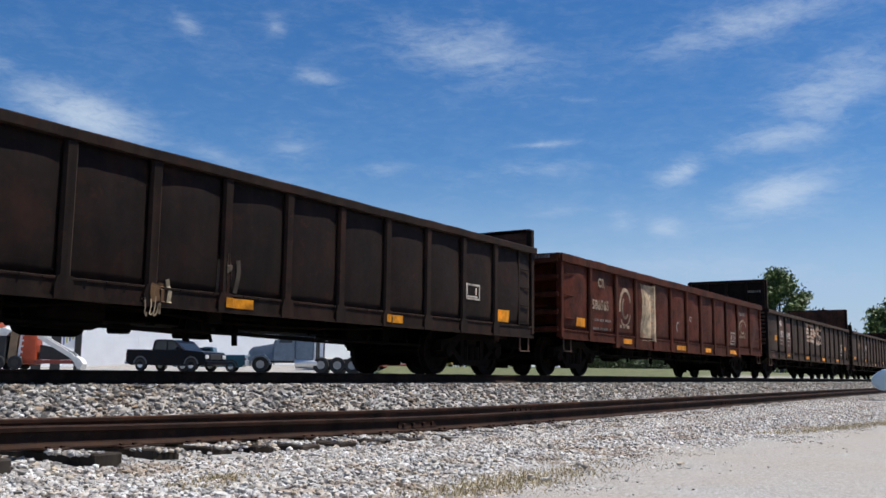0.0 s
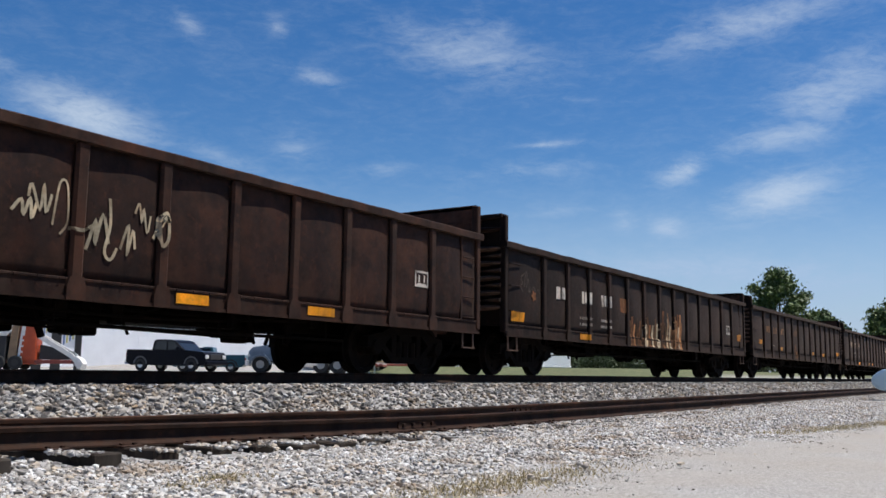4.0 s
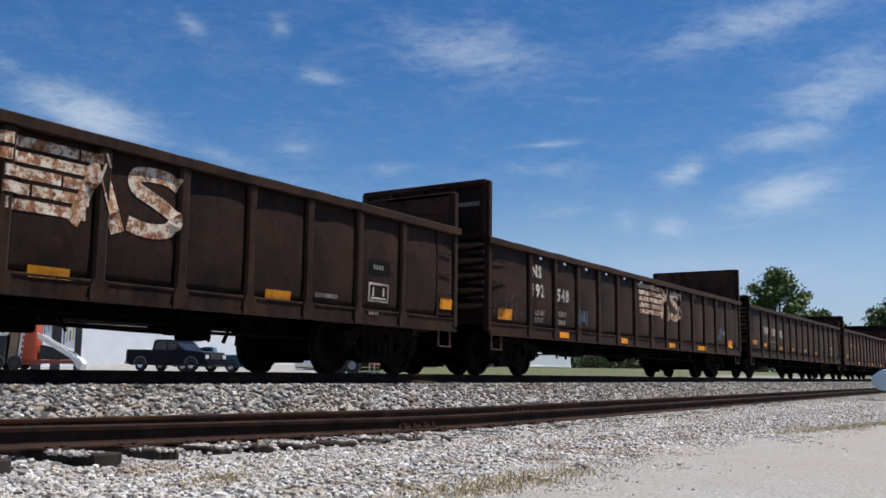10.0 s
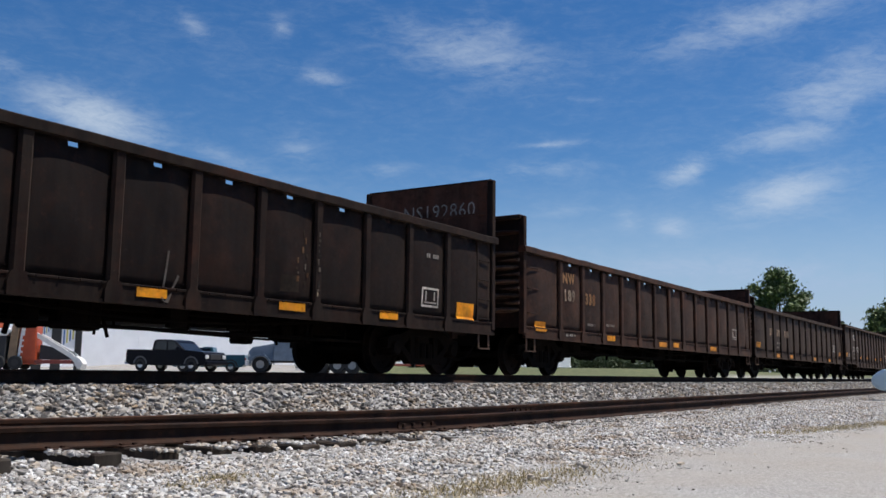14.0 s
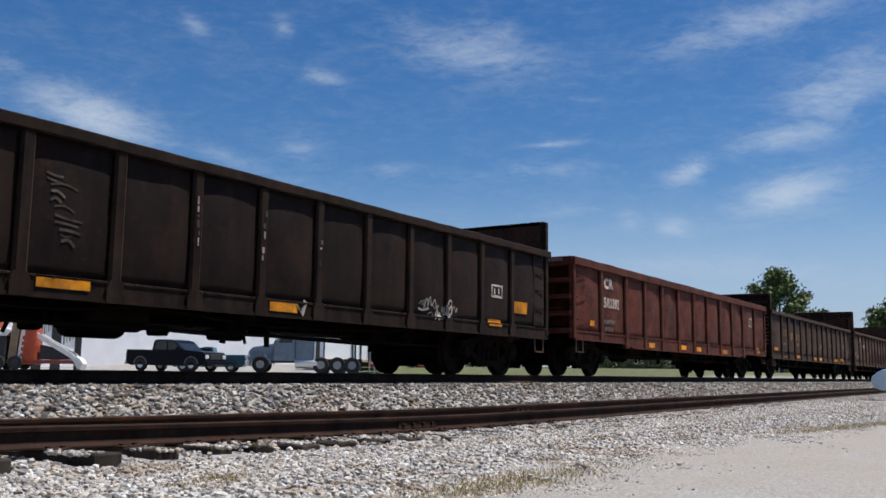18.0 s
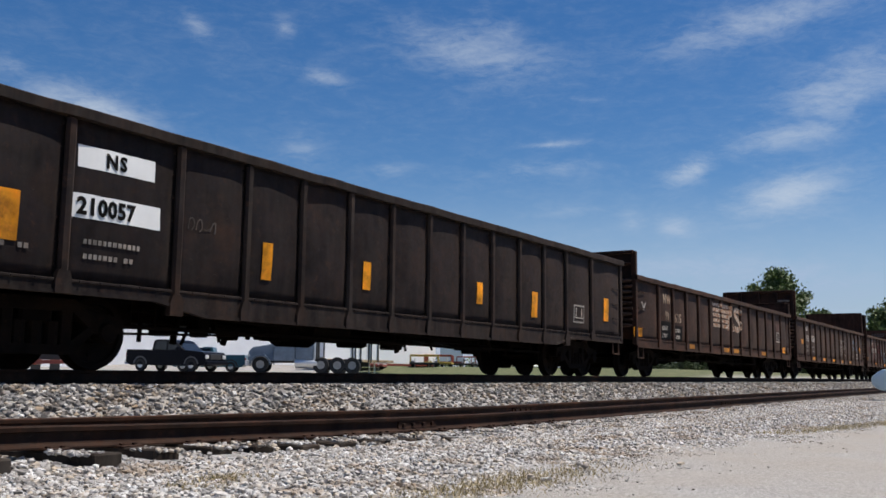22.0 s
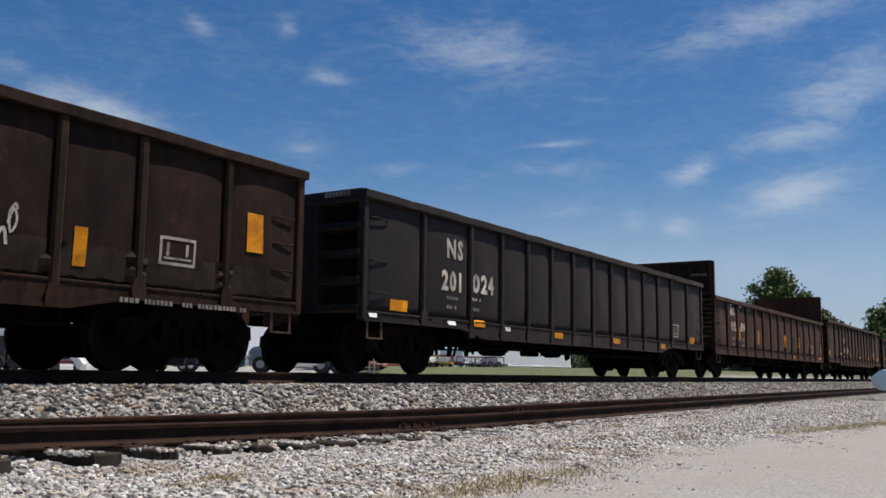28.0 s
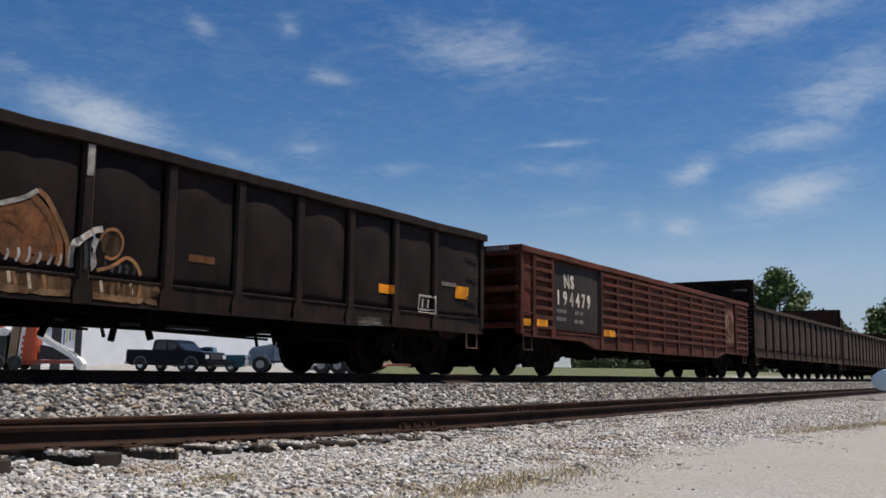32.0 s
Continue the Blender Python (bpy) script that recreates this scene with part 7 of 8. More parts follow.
    patch(27, "plate", 11.92, 12.29, 0.94, 0.99)
    data_bar(27, 13.83, 15.87, 0.76, 0.81)
    tape(27, 6.61, 6.73, 1.00, 1.53)
    tape(27, 9.90, 10.03, 1.09, 1.54)
    tape(27, 13.23, 13.39, 1.11, 1.54)
    tape(27, 15.79, 16.08, 1.56, 2.08)
    plate_frame(27, 14.38, 14.93, 1.25, 1.59)
    lettering(28, "NS", 2.38, 2.02, 0.36, WHITE)
    lettering(28, "201", 2.22, 1.44, 0.37, WHITE)
    lettering(28, "024", 3.20, 1.47, 0.37, WHITE)
    data_bar(28, 2.41, 2.77, 1.30, 1.34)
    data_bar(28, 2.42, 2.73, 1.14, 1.18)
    data_bar(28, 3.18, 3.56, 1.33, 1.37)
    data_bar(28, 3.22, 3.53, 1.15, 1.19)
    patch(28, "plate", 0.17, 0.39, 0.86, 0.94)
    patch(28, "plate", 2.43, 2.68, 0.85, 0.93)
    patch(28, "plate", 4.48, 4.73, 0.84, 0.92)
    patch(28, "grey", 1.96, 2.28, 0.89, 0.93)
    tape(28, 0.75, 1.23, 1.00, 1.18)
    tape(28, 3.24, 3.73, 0.80, 0.89)
    tape(28, 6.55, 7.06, 0.79, 0.90)
    tape(28, 9.75, 10.28, 0.81, 0.88)
    tape(28, 13.04, 13.51, 0.78, 0.86)
    tape(28, 15.71, 16.12, 0.97, 1.16)
    plate_frame(28, 14.21, 14.68, 1.11, 1.47)
    lettering(29, "NS", 1.84, 2.06, 0.28, WHITE)
    lettering(29, "192", 1.90, 1.54, 0.32, WHITE)
    lettering(29, "894", 3.01, 1.56, 0.30, WHITE)
    lettering(29, "LDLMT", 1.96, 1.25, 0.11, DATA)
    lettering(29, "LTWT", 1.97, 1.05, 0.10, DATA)
    lettering(29, "215000", 3.09, 1.23, 0.11, DATA)
    lettering(29, "71000", 3.13, 1.02, 0.11, DATA)
    tape(29, 0.02, 0.15, 1.18, 1.51)
    tape(29, 2.85, 2.96, 1.25, 1.71)
    tape(29, 5.23, 5.36, 1.20, 1.70)
    lettering(30, "NS", 4.15, 1.84, 0.25, WHITE)
    lettering(30, "201", 4.11, 1.36, 0.26, WHITE)
    lettering(30, "255", 5.01, 1.34, 0.26, WHITE)
    data_bar(30, 4.07, 4.45, 1.11, 1.16)
    data_bar(30, 4.10, 4.43, 0.92, 0.98)
    data_bar(30, 5.05, 5.56, 1.11, 1.16)
    data_bar(30, 5.11, 5.54, 0.97, 1.02)
    data_bar(30, 0.60, 0.94, 1.07, 1.11)
    data_bar(30, 0.61, 0.91, 0.98, 1.01)
    data_bar(30, 1.33, 1.57, 1.03, 1.07)
    tape(30, 0.08, 0.56, 1.16, 1.34)
    tape(30, 3.22, 3.62, 1.21, 1.31)
    tape(30, 5.77, 6.25, 1.19, 1.32)
    tape(30, 9.05, 9.56, 1.13, 1.22)
    tape(30, 12.06, 12.50, 1.16, 1.23)
    plate_frame(30, 13.95, 14.57, 1.19, 1.57)
    patch(30, "white", 8.96, 9.13, 0.73, 0.99)
    lettering(31, "NS", 1.96, 1.95, 0.27, WHITE)
    lettering(31, "190", 1.91, 1.54, 0.29, WHITE)
    lettering(31, "119", 2.90, 1.51, 0.30, WHITE)
    lettering(31, "LDLMT", 1.93, 1.16, 0.09, DATA)
    lettering(31, "LTWT", 1.94, 1.00, 0.09, DATA)
    tape(31, 3.02, 3.42, 1.28, 1.36)
    data_bar(31, 2.98, 3.40, 1.17, 1.22)
    data_bar(31, 3.00, 3.36, 1.04, 1.08)
    tape(31, 0.78, 1.26, 1.25, 1.42)
    tape(31, 6.62, 7.02, 1.09, 1.20)
    tape(31, 13.66, 14.01, 1.26, 1.40)
    tape(31, 15.93, 16.35, 1.34, 1.56)
    plate_frame(31, 14.79, 15.23, 1.00, 1.32)
    patch(31, "pale", 13.14, 13.74, 0.73, 0.86)
    data_bar(31, 15.50, 15.95, 1.53, 1.60)
    patch(31, "amber", 9.80, 10.20, 1.33, 1.42)
    tape(0, 8.64, 9.17, 0.76, 0.84)
    tape(0, 12.08, 12.57, 0.76, 0.84)
    tape(0, 15.70, 16.16, 1.01, 1.24)
    plate_frame(0, 14.47, 15.03, 1.35, 1.64)
    drips(0, 7.50, 7.80, 0.80, 1.15, 3, ("wash", "tan"))
    drips(0, 8.50, 8.90, 1.0, 1.55, 4, ("dust", "pale", "dust"))
    tag(0, "tan", 7.37, 7.60, 0.62, 0.93, 4)
    for x0, x1 in ((2.22, 2.72), (3.34, 3.96), (4.52, 5.12)):
        number_bars(16, x0, x1, 1.61, 1.88, FADED, 2 if x0 < 3 else 3)
    data_bar(16, 3.34, 3.90, 1.32, 1.38)
    data_bar(16, 3.34, 3.80, 1.16, 1.22)
    tape(16, 0.28, 0.80, 1.10, 1.29)
    for x in (3.24, 5.54, 10.08, 13.48):
        tape(16, x, x + 0.48, 0.76, 0.88)
    patch(16, "pale", 8.32, 8.64, 2.06, 2.20)
    tape(16, 16.29, 16.70, 1.14, 1.31)
    plate_frame(16, 14.80, 15.30, 1.30, 1.62)
    paint_lettering()
    chalk(14, "NS192860", 0.55, 3.05, 0.28)
    chalk(25, "192829", 0.6, 3.15, 0.26)


# ---- vehicles and things in the yard ----
GLASS = plain("dark_tinted_glass", (0.02, 0.024, 0.028), 0.08, 0.0, 0.1)
HUB = plain("dull_painted_hub", (0.30, 0.30, 0.29), 0.6)
TYRE = plain("tyre_rubber", (0.018, 0.018, 0.018), 0.85)
CHROME = plain("bright_metal", (0.62, 0.63, 0.64), 0.38, 0.6, 0.08)
LAMP_LENS = plain("headlamp_lens", (0.75, 0.75, 0.72), 0.15, 0.3, 0.05)
RED_LENS = plain("red_lamp_lens", (0.40, 0.02, 0.02), 0.25)
CAR_BLACK = plain("dark_navy_car_paint", (0.006, 0.0065, 0.010), 0.32, 0.0, 0.1)
CAR_BLACK.node_tree.nodes["Principled BSDF"].inputs["Specular IOR Level"].default_value = 0.08
TEAL = plain("teal_car_paint", (0.012, 0.085, 0.120), 0.3, 0.1)
SILVER = plain("slate_blue_truck_paint", (0.15, 0.19, 0.24), 0.35, 0.2)
PALE_BLUE = plain("pale_blue_car_paint", (0.42, 0.55, 0.64), 0.35, 0.1, 0.05)
WHITE_STEEL = plain("white_painted_steel", (0.90, 0.90, 0.90), 0.5, 0, 0.05, 0.6)
ORANGE = plain("orange_machine_paint", (0.42, 0.058, 0.012), 0.45)
RIG_WHITE = plain("off_white_machine_paint", (0.72, 0.70, 0.65), 0.55)
DARK_STEEL = plain("dark_chassis_steel", (0.025, 0.024, 0.024), 0.7)
YELLOW_STEEL = plain("yellow_frame_paint", (0.50, 0.34, 0.06), 0.5)
FLARE = plain("grey_wheel_flare", (0.075, 0.075, 0.08), 0.5)
RED_STEEL = plain("dull_red_frame_paint", (0.22, 0.045, 0.03), 0.6)


def wheel_part(parent, x, y, r, w, hub=CHROME):
    """A road wheel as a tyre with its rim; y is the middle of the tread."""
    def tyre(bm):
        lathe(bm, [(r * 0.50, -w / 2), (r * 0.93, -w / 2), (r, -w * 0.36), (r, w * 0.36), (r * 0.93, w / 2), (r * 0.50, w / 2)], 22, capped=False)

    def rim(bm):
        lathe(bm, [(r * 0.52, -w * 0.46), (r * 0.46, -w * 0.42), (r * 0.40, -w * 0.2), (r * 0.2, -w * 0.3), (r * 0.15, -w * 0.42)], 18)
        lathe(bm, [(r * 0.15, w * 0.42), (r * 0.2, w * 0.3), (r * 0.40, w * 0.2), (r * 0.46, w * 0.42), (r * 0.52, w * 0.46)], 18)
    wh = part("wheel", shared(("tyre", r, w), tyre), TYRE, parent, pose(x, y, r))
    part("rim", shared(("rim", r, w), rim), hub, wh)


def profile_part(name, outline, y0, y1, mat, parent, bevel=0.03, label=""):
    """A body panel drawn as a side outline of (x, z) and given width, with rounded edges."""
    bm = bmesh.new()
    prism(bm, outline, y0, y1, "y")
    if bevel:
        bmesh.ops.bevel(bm, geom=[e for e in bm.edges], offset=bevel, segments=2, affect="EDGES", profile=0.6, clamp_overlap=True)
    return part(name, bm, mat, parent, None, label)


def pickup(at, paint, label, long_cab=True, s=1.0):
    """A pickup that faces -x, its base point on the ground at mid length."""
    t = thing("pickup_truck", at, label, "pickup truck")
    hw = 0.98 * s
    if long_cab:
        body = [(-2.95, 0.55), (-2.93, 1.02), (-2.78, 1.16), (-1.75, 1.25), (-1.4, 1.27), (1.05, 1.26), (1.1, 1.30), (2.9, 1.32), (2.95, 0.6), (2.6, 0.36), (-2.6, 0.34)]
        cab = [(-1.35, 1.22), (-0.62, 1.84), (-0.3, 1.92), (0.75, 1.93), (0.95, 1.85), (1.1, 1.24)]
        wx, r = (-1.95, 1.82), 0.39
        panes = [[(-1.12, 1.30), (-0.55, 1.78), (-0.12, 1.82), (-0.12, 1.30)], [(-0.02, 1.30), (-0.02, 1.82), (0.72, 1.82), (0.92, 1.32)]]
    else:
        body = [(-2.45, 0.5), (-2.4, 0.85), (-2.1, 0.98), (-1.05, 1.06), (0.35, 1.08), (0.4, 1.12), (2.4, 1.12), (2.45, 0.5), (2.2, 0.32), (-2.2, 0.30)]
        cab = [(-1.0, 1.05), (-0.45, 1.55), (-0.25, 1.62), (0.18, 1.62), (0.3, 1.58), (0.4, 1.07)]
        wx, r = (-1.6, 1.5), 0.34
        panes = [[(-0.78, 1.12), (-0.35, 1.50), (0.12, 1.52), (0.25, 1.12)]]
    profile_part("body", body, -hw, hw, paint, t, 0.05)
    profile_part("cab", cab, -hw * 0.88, hw * 0.88, paint, t, 0.05)
    for s_ in (-1, 1):
        for p in panes:
            profile_part("side_window", p, s_ * hw * 0.885 - 0.01, s_ * hw * 0.885 + 0.01, GLASS, t, 0)
        for x in wx:
            wheel_part(t, x, s_ * (hw - 0.12), r, 0.26)
            arch = [(x + (r + 0.14) * math.cos(a), r + (r + 0.14) * math.sin(a)) for a in [0.1 + 2.94 * k / 8 for k in range(9)]]
            inner = [(x + (r + 0.05) * math.cos(a), r + (r + 0.05) * math.sin(a)) for a in [3.04 - 2.94 * k / 8 for k in range(9)]]
            profile_part("wheel_arch", arch + inner, s_ * hw - 0.02, s_ * hw + 0.025, DARK_STEEL if not long_cab else FLARE, t, 0)
        z = body[2][1] - 0.28
        part("headlight", shared(("headlight",), lambda bm: box(bm, -0.06, 0.10, -0.16, 0.16, -0.11, 0.11, 0.03)), LAMP_LENS, t, pose(body[1][0] + 0.02, s_ * (hw - 0.2), z))
        part("tail_light", shared(("tail_light",), lambda bm: box(bm, -0.04, 0.03, -0.08, 0.08, -0.16, 0.16, 0.02)), RED_LENS, t, pose(-body[0][0] - 0.01, s_ * (hw - 0.1), body[2][1] - 0.2))
        part("mirror", shared(("mirror",), lambda bm: box(bm, -0.05, 0.08, -0.12, 0.12, -0.1, 0.12, 0.03)), paint, t, pose(cab[0][0] + 0.35, s_ * (hw + 0.08), cab[0][1] + 0.15))
    ws = [(cab[0][0] - 0.02, cab[0][1] + 0.04), (cab[1][0] - 0.02, cab[1][1] - 0.03), (cab[1][0] + 0.02, cab[1][1] - 0.03), (cab[0][0] + 0.02, cab[0][1] + 0.04)]
    profile_part("windscreen", ws, -hw * 0.8, hw * 0.8, GLASS, t, 0)
    b = shared(("bumper", hw), lambda bm: box(bm, -0.12, 0.08, -hw + 0.03, hw - 0.03, -0.11, 0.11, 0.04))
    part("bumper", b, paint if long_cab else DARK_STEEL, t, pose(body[0][0] - 0.02, 0, 0.52))
    part("bumper", b, CHROME, t, pose(-body[0][0] + 0.05, 0, 0.55))
    part("grille", shared(("grille",), lambda bm: box(bm, -0.04, 0.06, -0.55, 0.55, -0.16, 0.16, 0.02)), DARK_STEEL, t, pose(body[1][0], 0, body[2][1] - 0.28))
    return t


def semi_tractor(at):
    """A conventional tractor that faces -x: bonnet, cab, sleeper, bare frame and three axles."""
    t = thing("semi_truck", at, "slate-blue long-nosed semi tractor parked in the yard", "semi truck")
    profile_part("hood", [(-3.6, 0.75), (-3.55, 1.35), (-3.3, 1.62), (-1.95, 1.86), (-1.95, 0.75)], -0.85, 0.85, SILVER, t, 0.07)
    profile_part("cab", [(-1.95, 0.75), (-1.95, 1.92), (-1.55, 2.62), (-1.2, 2.75), (-0.55, 2.8), (-0.55, 0.75)], -1.1, 1.1, SILVER, t, 0.06)
    profile_part("sleeper", [(-0.53, 0.85), (-0.53, 2.8), (-0.1, 3.3), (0.55, 3.4), (0.6, 0.85)], -1.18, 1.18, SILVER, t, 0.06)
    profile_part("frame_rails", [(-3.2, 0.62), (-3.2, 0.82), (3.7, 0.95), (3.7, 0.7)], -0.45, 0.45, DARK_STEEL, t, 0)
    profile_part("windscreen", [(-1.93, 1.98), (-1.60, 2.56), (-1.56, 2.56), (-1.88, 1.98)], -0.95, 0.95, GLASS, t, 0)
    for s in (-1, 1):
        profile_part("side_window", [(-1.62, 1.92), (-1.4, 2.4), (-0.75, 2.42), (-0.75, 1.92)], s * 1.105 - 0.01, s * 1.105 + 0.01, GLASS, t, 0)
        wheel_part(t, -2.75, s * 1.0, 0.52, 0.30, HUB)
        for x in (1.1, 2.15, 3.1):
            wheel_part(t, x, s * 0.92, 0.52, 0.56, HUB)
        arch = [(-2.75 + 0.68 * math.cos(a), 0.52 + 0.68 * math.sin(a)) for a in [0.0 + 3.1 * k / 8 for k in range(9)]]
        inner = [(-2.75 + 0.6 * math.cos(a), 0.52 + 0.6 * math.sin(a)) for a in [3.1 - 3.1 * k / 8 for k in range(9)]]
        profile_part("fender", arch + inner, s * 1.18 - 0.28, s * 1.18, SILVER, t, 0)
        bm = bmesh.new()
        lathe(bm, [(0.05, -0.75), (0.3, -0.72), (0.32, -0.6), (0.32, 0.6), (0.3, 0.72), (0.05, 0.75)], 16, "x", (0.15, s * 0.92, 0.62))
        part("fuel_tank", bm, CHROME, t)
        bm = bmesh.new()
        rod(bm, (0.68, s * 1.05, 0.9), (0.68, s * 1.05, 3.7), 0.08, 10)
        part("exhaust_stack", bm, CHROME, t)
        part("headlight", shared(("headlight",), lambda bm: None), LAMP_LENS, t, pose(-3.52, s * 0.7, 1.1))
        part("mirror", shared(("mirror",), lambda bm: None), CHROME, t, pose(-1.75, s * 1.32, 2.15))
    bm = bmesh.new()
    box(bm, -3.72, -3.5, -1.1, 1.1, 0.42, 0.78, 0.04)
    part("bumper", bm, CHROME, t)
    bm = bmesh.new()
    box(bm, 0.72, 0.84, -1.0, 1.0, 0.9, 2.9, 0.02)
    part("headboard_rack", bm, DARK_STEEL, t)
    for y in (-0.7, -0.25, 0.25, 0.7):
        bm = bmesh.new()
        rod(bm, (0.88, y, 0.9), (0.88, y, 2.9), 0.03)
        part("rack_bar", bm, DARK_STEEL, t)
    return t


def trailer(at, length, height, mat, trim, label, posts=0, deck=0.95):
    """A parked trailer along x: a deck or box on a frame with legs and tandem wheels."""
    t = thing("trailer", at, label, "trailer", "trailers parked in the yard")
    bm = bmesh.new()
    box(bm, 0, length, -1.25, 1.25, deck, deck + 0.17, 0.02)
    part("deck", bm, trim, t)
    if height:
        bm = bmesh.new()
        box(bm, 0.05, length - 0.05, -1.22, 1.22, deck + 0.17, deck + 0.17 + height, 0.05)
        part("box_body", bm, mat, t)
    for k in range(posts):
        bm = bmesh.new()
        x = length * (k + 0.5) / posts
        for y in (-1.2, 1.2):
            rod(bm, (x, y, deck + 0.1), (x, y, deck + 0.8), 0.05)
        rod(bm, (x, -1.2, deck + 0.78), (x, 1.2, deck + 0.78), 0.05)
        part("stake_frame", bm, mat, t)
    for s in (-1, 1):
        bm = bmesh.new()
        rod(bm, (0.9, s * 0.8, 1.0), (0.75, s * 0.8, 0.0), 0.06)
        rod(bm, (1.4, s * 0.8, 1.0), (0.78, s * 0.8, 0.1), 0.04)
        part("landing_leg", bm, RIG_WHITE, t)
        for x in (length - 2.2, length - 1.1):
            wheel_part(t, x, s * 1.0, 0.42, 0.3, HUB)
    return t


def barred_body(at):
    """A white box body on wheels with dark upright bars and a cream lower rail."""
    t = thing("box_trailer", at, "white box trailer with dark upright bars beside the semi", "trailer", "trailers parked in the yard")
    for name, mat, (x0, x1, y, z0, z1) in (("box_body", WHITE_STEEL, (0, 7.3, 1.1, 1.05, 3.6)), ("lower_rail", CREAM, (-0.05, 7.35, 1.13, 0.88, 1.05)), ("chassis", DARK_STEEL, (0.2, 5.4, 0.5, 0.55, 0.88))):
        bm = bmesh.new()
        box(bm, x0, x1, -y, y, z0, z1, 0.02)
        part(name, bm, mat, t)
    bar = shared(("upright_bar",), lambda bm: rod(bm, (0, 0, 0.9), (0, 0, 3.6), 0.05))
    for x in (0.06, 2.9, 3.2, 3.75, 4.6, 4.85, 5.6):
        part("upright_bar", bar, DARK_STEEL, t, pose(x, -1.16, 0))
    for s in (-1, 1):
        for x in (2.1, 3.5):
            wheel_part(t, x, s * 0.9, 0.44, 0.3, RIG_WHITE)
        for x in (5.0, 5.5):
            part("landing_leg", shared(("landing_leg", x), lambda bm: (rod(bm, (x, 0, 0.9), (5.25 + 1.2 * (x - 5.25), 0, 0.05), 0.055), box(bm, 5.25 + 1.2 * (x - 5.25) - 0.1, 5.25 + 1.2 * (x - 5.25) + 0.1, -0.1, 0.1, 0.0, 0.05))), RIG_WHITE, t, pose(0, s * 0.85, 0))


def white_building(x, y, length, depth, height, turn):
    """A long white metal-clad shed with upright seams, and a shallow roof."""
    b = thing("white_shed", pose(x, y, bed(y) - 0.1, 0, 0, turn), "long white metal-clad storage building behind the yard", "building")
    bm = bmesh.new()
    box(bm, 0, length, 0, depth, 0, height)
    part("wall", bm, WHITE_STEEL, b)
    bm = bmesh.new()
    prism(bm, [(-0.03, height), (depth / 2, height + depth * 0.12), (depth + 0.03, height), (depth / 2, height + depth * 0.12 + 0.12)], -0.3, length + 0.3, "x")
    part("roof", bm, WHITE_STEEL, b)
    seam = shared(("wall_seam", height), lambda bm: box(bm, -0.02, 0.02, -0.012, 0.0, 0, height - 0.02))
    for k in range(int(length / 0.9)):
        part("wall_seam", seam, WHITE_STEEL, b, pose(0.45 + 0.9 * k, 0, 0))


def orange_machine(at):
    """An orange towed machine with a grey engine box and a white boom that slopes to the ground."""
    t = thing("orange_machine", at, "orange towed machine with a sloping white boom", "construction machine")
    profile_part("engine_box", [(-2.3, 0.35), (-2.3, 1.55), (-1.2, 1.6), (-1.2, 0.35)], -0.7, 0.7, DARK_STEEL, t, 0.06)
    profile_part("grey_guard", [(-2.5, 1.55), (-1.2, 1.6), (-0.95, 1.85), (-1.3, 2.0), (-2.5, 1.75)], -0.7, 0.7, RIG_WHITE, t, 0.05)
    bm = bmesh.new()
    lathe(bm, [(0.05, -0.72), (0.36, -0.7), (0.42, -0.6), (0.42, 0.6), (0.36, 0.7), (0.05, 0.72)], 18, "y", (-1.9, 0, 2.4))
    part("hood", bm, ORANGE, t)
    profile_part("tan_guard", [(-1.15, 0.3), (-0.95, 2.5), (-0.65, 2.6), (-0.75, 0.3)], -0.6, 0.6, plain("tan_cover", (0.26, 0.17, 0.10), 0.8), t, 0.03)
    profile_part("orange_column", [(-0.72, 0.25), (-0.6, 2.4), (-0.45, 2.68), (-0.1, 2.74), (0.1, 2.5), (0.2, 0.25)], -0.55, 0.55, ORANGE, t, 0.08)
    profile_part("white_stripe", [(-0.68, 0.5), (-0.53, 2.2), (-0.36, 2.22), (-0.48, 0.5)], -0.575, -0.56, RIG_WHITE, t, 0)
    for k in range(4):
        profile_part("lettering_bar", [(-0.55 + 0.02 * k, 0.62 + 0.27 * k), (-0.54 + 0.02 * k, 0.80 + 0.27 * k), (-0.44 + 0.02 * k, 0.80 + 0.27 * k), (-0.45 + 0.02 * k, 0.62 + 0.27 * k)], -0.585, -0.575, ORANGE, t, 0)
    for y in (-0.4, 0.4):
        profile_part("boom", [(0.05, 1.58), (0.1, 1.80), (1.85, 0.78), (2.15, 0.38), (2.0, 0.25), (1.7, 0.62)], y - 0.06, y + 0.06, RIG_WHITE, t, 0.02)
    profile_part("boom_foot", [(1.95, 0.25), (1.98, 0.68), (2.2, 0.55), (2.35, 0.3), (2.25, 0.05), (2.1, 0.05)], -0.5, 0.5, RIG_WHITE, t, 0.04)
    profile_part("chassis", [(-2.4, 0.30), (-2.4, 0.48), (1.8, 0.48), (1.8, 0.30)], -0.55, 0.55, RED_STEEL, t, 0.02)
    profile_part("dark_tray", [(0.3, 0.5), (0.3, 1.2), (1.7, 0.9), (1.9, 0.5)], -0.45, 0.45, DARK_STEEL, t, 0.03)
    for s in (-1, 1):
        for x in (-1.5, -0.7):
            wheel_part(t, x, s * 0.75, 0.33, 0.2, DARK_STEEL)


